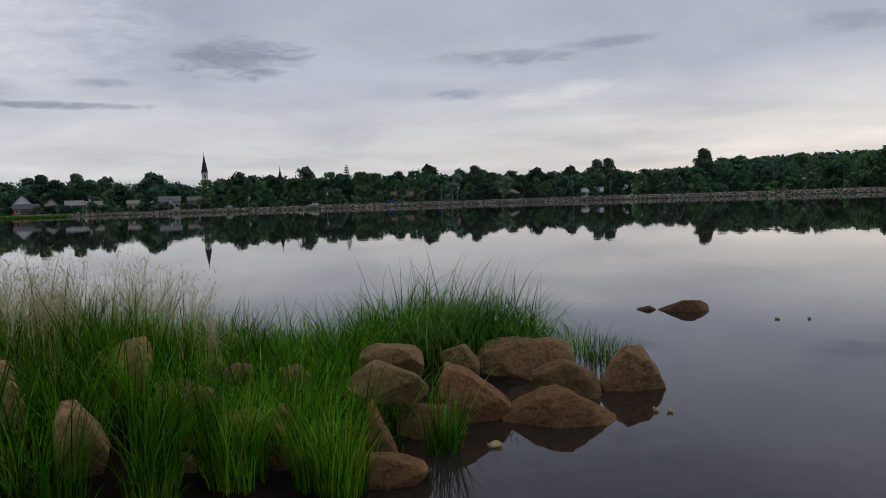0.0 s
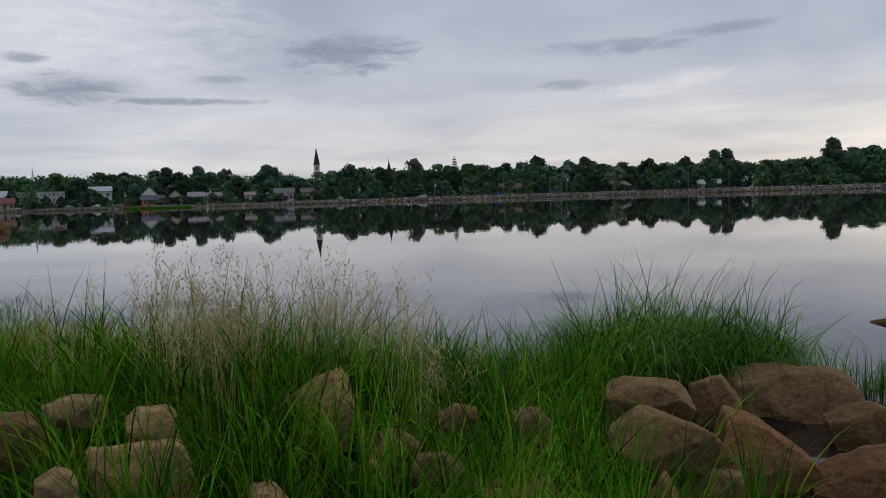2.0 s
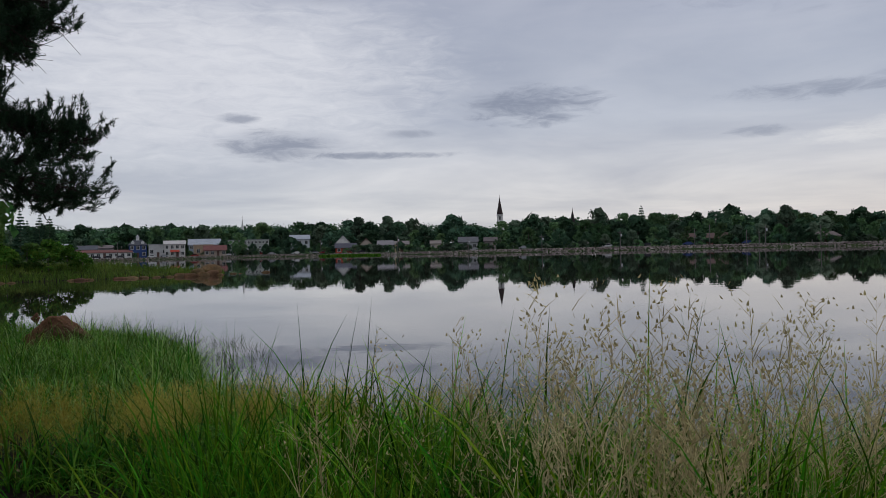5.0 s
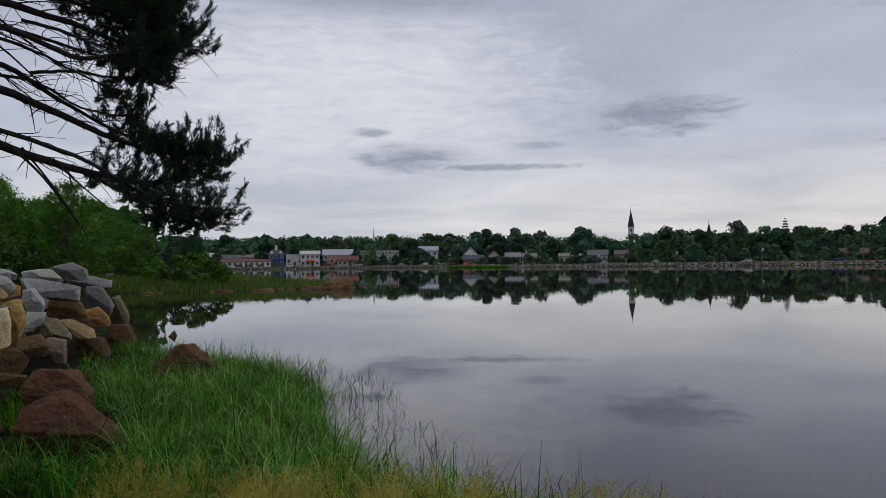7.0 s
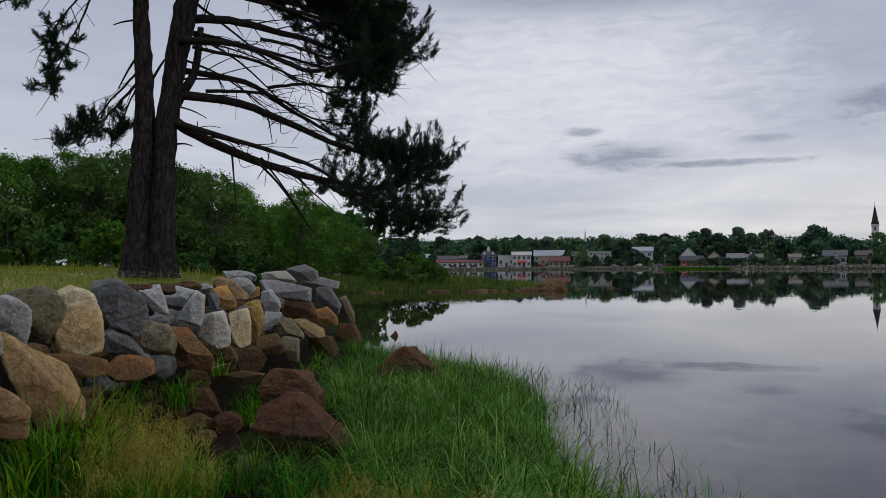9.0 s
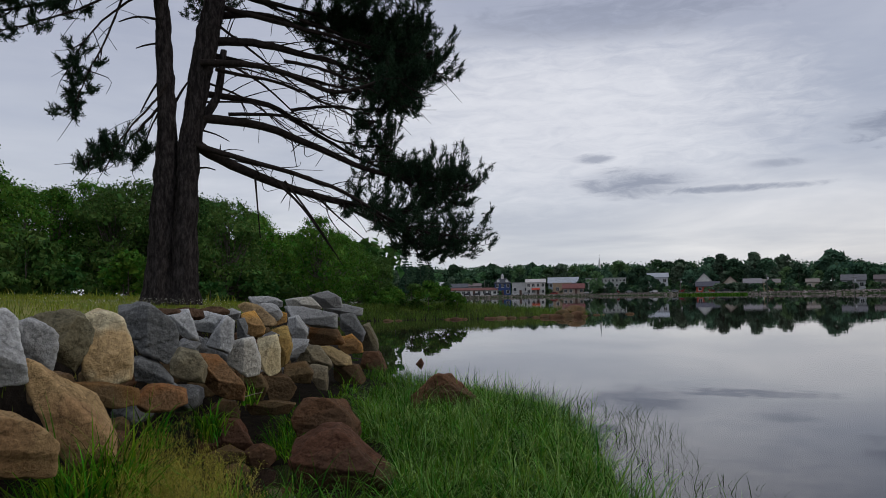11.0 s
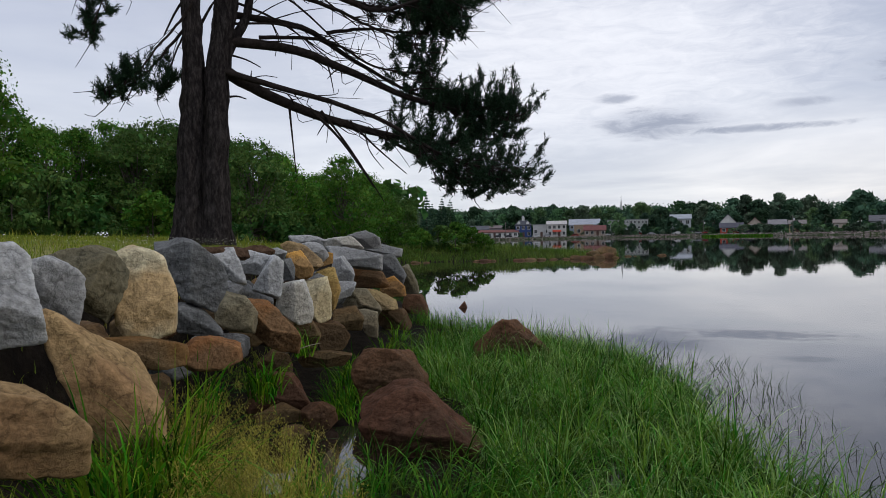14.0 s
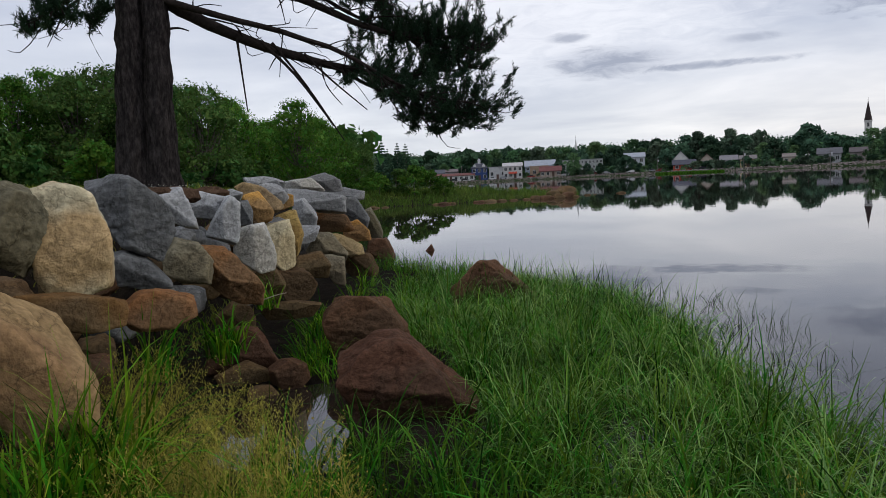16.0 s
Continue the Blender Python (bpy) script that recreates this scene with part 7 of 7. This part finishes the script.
for k, (az, extra) in enumerate(((44.9, 12), (44.2, 12), (43.4, 12), (41.4, 12), (40.6, 12), (38.6, 12), (36.2, 14), (35.5, 14), (34.9, 14), (34.0, 14), (33.3, 14), (32.6, 14), (31.5, 12), (30.7, 12), (30.2, 12), (29.6, 12), (26.8, 14), (8.9, 8), (6.1, 8), (4.6, 8), (3.3, 8), (-0.6, 8), (14.9, 8))):
    d = shore_r(az) + extra
    x, y, _ = far(az, d)
    (body, glass, wheel), word = CARS[r.integers(5)]
    ob = thing("car", pose(x, y, float(land(x, y)) + 0.02, 0, 0, az + r.choice([0, 180])), word + " parked car on the far shore road", "car", "cars parked along the far shore")
    part("body", body, ob)
    part("side_window", glass, ob, "dark car windows")
    for sx in (-1.3, 1.35):
        for sy in (-0.78, 0.78):
            w = part("wheel", wheel, ob)
            w.location = (sx, sy, 0.33)


# cars seen between the trees beyond the lawn
for k, (az, d) in enumerate(((57.6, 78), (56.6, 80), (55.2, 79), (54.4, 82))):
    x, y, _ = far(az, d)
    (body, glass, wheel), word = CARS[(0, 1, 4, 0)[k]]
    ob = thing("car", pose(x, y, float(land(x, y)) + 0.02, 0, 0, az + 4 * k), word + " parked car beyond the lawn under the trees", "car", "cars parked beyond the lawn")
    part("body", body, ob)
    part("side_window", glass, ob, "dark car windows")
    for sx in (-1.3, 1.35):
        for sy in (-0.78, 0.78):
            w = part("wheel", wheel, ob)
            w.location = (sx, sy, 0.33)


# stone revetment of the far shore, one strip of many blocks
def revetment():
    r = np.random.default_rng(41)
    bmh = bmesh.new()
    bmesh.ops.create_icosphere(bmh, subdivisions=1, radius=1.0)
    bv, bf = np.array([v.co[:] for v in bmh.verts]), np.array([[v.index for v in f.verts] for f in bmh.faces])
    bmh.free()
    vs, fs, k = [], [], 0
    az = -34.0
    while az < 46:
        d0 = shore_r(az)
        for row in range(5):
            t = row / 4
            x, y, _ = far(az + r.uniform(-0.1, 0.1), d0 + 0.2 + 2.3 * t + r.uniform(-0.4, 0.4))
            s = r.uniform(0.22, 0.42)
            p = bv * r.uniform(0.75, 1.15, bv.shape) * s * np.array([1.2, 1, 0.75]) + np.array([x, y, float(land(x, y)) + 0.05])
            vs.append(p)
            fs.append(bf + k)
            k += len(bv)
        az += 0.12
    tagged(new("revetment", mesh_tris("revetment", np.concatenate(vs), np.concatenate(fs), M_RIPRAP, False)), "long stone revetment along the far shore", "revetment", kind="stuff")


M_RIPRAP = material("riprap", [(0.09, 0.074, 0.068), (0.17, 0.142, 0.13), (0.28, 0.245, 0.225)], 0.5, 0.9, 0.2, per_island=0.35)
revetment()

# low green islet before the red cabin
q = scatter([far(30.0, 362)[:2], far(29.8, 352)[:2], far(27.5, 340)[:2], far(25.6, 330)[:2], far(25.4, 336)[:2], far(27.5, 352)[:2]], 5000, np.random.default_rng(8))
base = np.stack([q[:, 0], q[:, 1], np.zeros(len(q)) - 0.05], -1)
rr = np.random.default_rng(8)
n = len(q)
v, f = blades(base, rr.uniform(0.6, 1.1, n), rr.uniform(0, 6.28, n), np.abs(rr.normal(0, 0.2, n)), rr.uniform(0.1, 0.8, n), rr.uniform(0.1, 0.2, n), 3)
tagged(new("reed_bed", mesh_tris("reed_bed", v, f, M_SEDGE)), "low green reed bed in front of the town", "grass", kind="stuff")
# clover along the lawn's edge
rr = np.random.default_rng(12)
c = scatter([(-12.6, 5.6), (-13.6, 7.4), (-17.2, 10.9), (-20.5, 13.8), (-20.0, 10.0), (-15, 5.0)], 14, rr)
c = np.repeat(c, 24, 0) + rr.normal(0, 0.33, (336, 2))
z = land(c[:, 0], c[:, 1]) + rr.uniform(0.1, 0.2, len(c))
sv = np.array([(1, 0, 0), (-1, 0, 0), (0, 1, 0), (0, -1, 0), (0, 0, 1), (0, 0, -1)]) * 0.0065
sf = np.array([(0, 2, 4), (2, 1, 4), (1, 3, 4), (3, 0, 4), (2, 0, 5), (1, 2, 5), (3, 1, 5), (0, 3, 5)])
v = (np.stack([c[:, 0], c[:, 1], z], -1)[:, None] + sv[None]).reshape(-1, 3)
f = (np.arange(len(c))[:, None, None] * 6 + sf[None]).reshape(-1, 3)
tagged(new("clover_flowers", mesh_tris("clover_flowers", v, f, M_FLOWER)), "small white clover flowers in the lawn", "flowers", kind="stuff")

# small things at the waterside
M_HOSE = material("black_rubber", [(0.01, 0.01, 0.01), (0.02, 0.02, 0.02)], 5, 0.5, 0)
hose = tube(curve_points([(-1.55, 4.55, 0.42), (-1.3, 4.5, 0.36), (-1.12, 4.38, 0.24), (-0.95, 4.36, 0.2), (-0.8, 4.42, 0.24), (-0.66, 4.55, 0.3), (-0.55, 4.75, 0.2)], 40), [0.012] * 40, 8)
tagged(new("cable", mesh_from("cable", *hose, M_HOSE)), "thin black cable lying over the shore boulders", "cable")
M_STICK = material("bleached_wood", [(0.2, 0.16, 0.12), (0.3, 0.26, 0.2)], 6, 0.9, 0.2)
stick = tube(curve_points([(-12.06, 8.78, 0.72), (-12.0, 8.9, 0.755), (-11.95, 9.0, 0.785), (-11.9, 9.08, 0.80)], 12), np.linspace(0.006, 0.004, 12), 6)
tagged(new("stick", mesh_from("stick", *stick, M_STICK)), "thin pale dead stick lying across the foot stones", "stick")
M_PAD = material("floating_leaf", [(0.2, 0.15, 0.07), (0.34, 0.27, 0.14)], 12, 0.6, 0.2)


def floating_leaf(x, y, s, yaw):
    """A curled leaf lying on the water."""
    n = 12
    rim = [(s * math.cos(6.2832 * k / n), 0.75 * s * math.sin(6.2832 * k / n), 0.012 + 0.018 * abs(math.sin(6.2832 * k / n * 1.5))) for k in range(n)]
    v = [(0, 0, 0.008)] + rim + [(a * 0.9, b * 0.9, 0.002) for a, b, c in rim]
    f = [(0, 1 + k, 1 + (k + 1) % n) for k in range(n)] + [(1 + k, 1 + n + k, 1 + n + (k + 1) % n, 1 + (k + 1) % n) for k in range(n)]
    ob = new("leaf", mesh_from("leaf", v, f, M_PAD))
    ob.matrix_basis = pose(x, y, 0.0, 0, 0, yaw)
    tagged(ob, "curled brown leaf floating on the water", "leaf", "leaves floating by the point")


floating_leaf(0.3, 5.3, 0.055, 20)
floating_leaf(1.62, 6.05, 0.03, 70)
floating_leaf(1.72, 6.0, 0.025, 10)
floating_leaf(4.35, 10.2, 0.035, 0)
floating_leaf(4.75, 10.15, 0.03, 50)
# a boulder under the surface off the point
place_rock("boulder", "reddish boulder lying under the shallow water", "boulders of the shore", "redbrown", 0.72, 4.9, -0.22, 0.55, 0.5, 0.34, 20, 24, 555, 4)
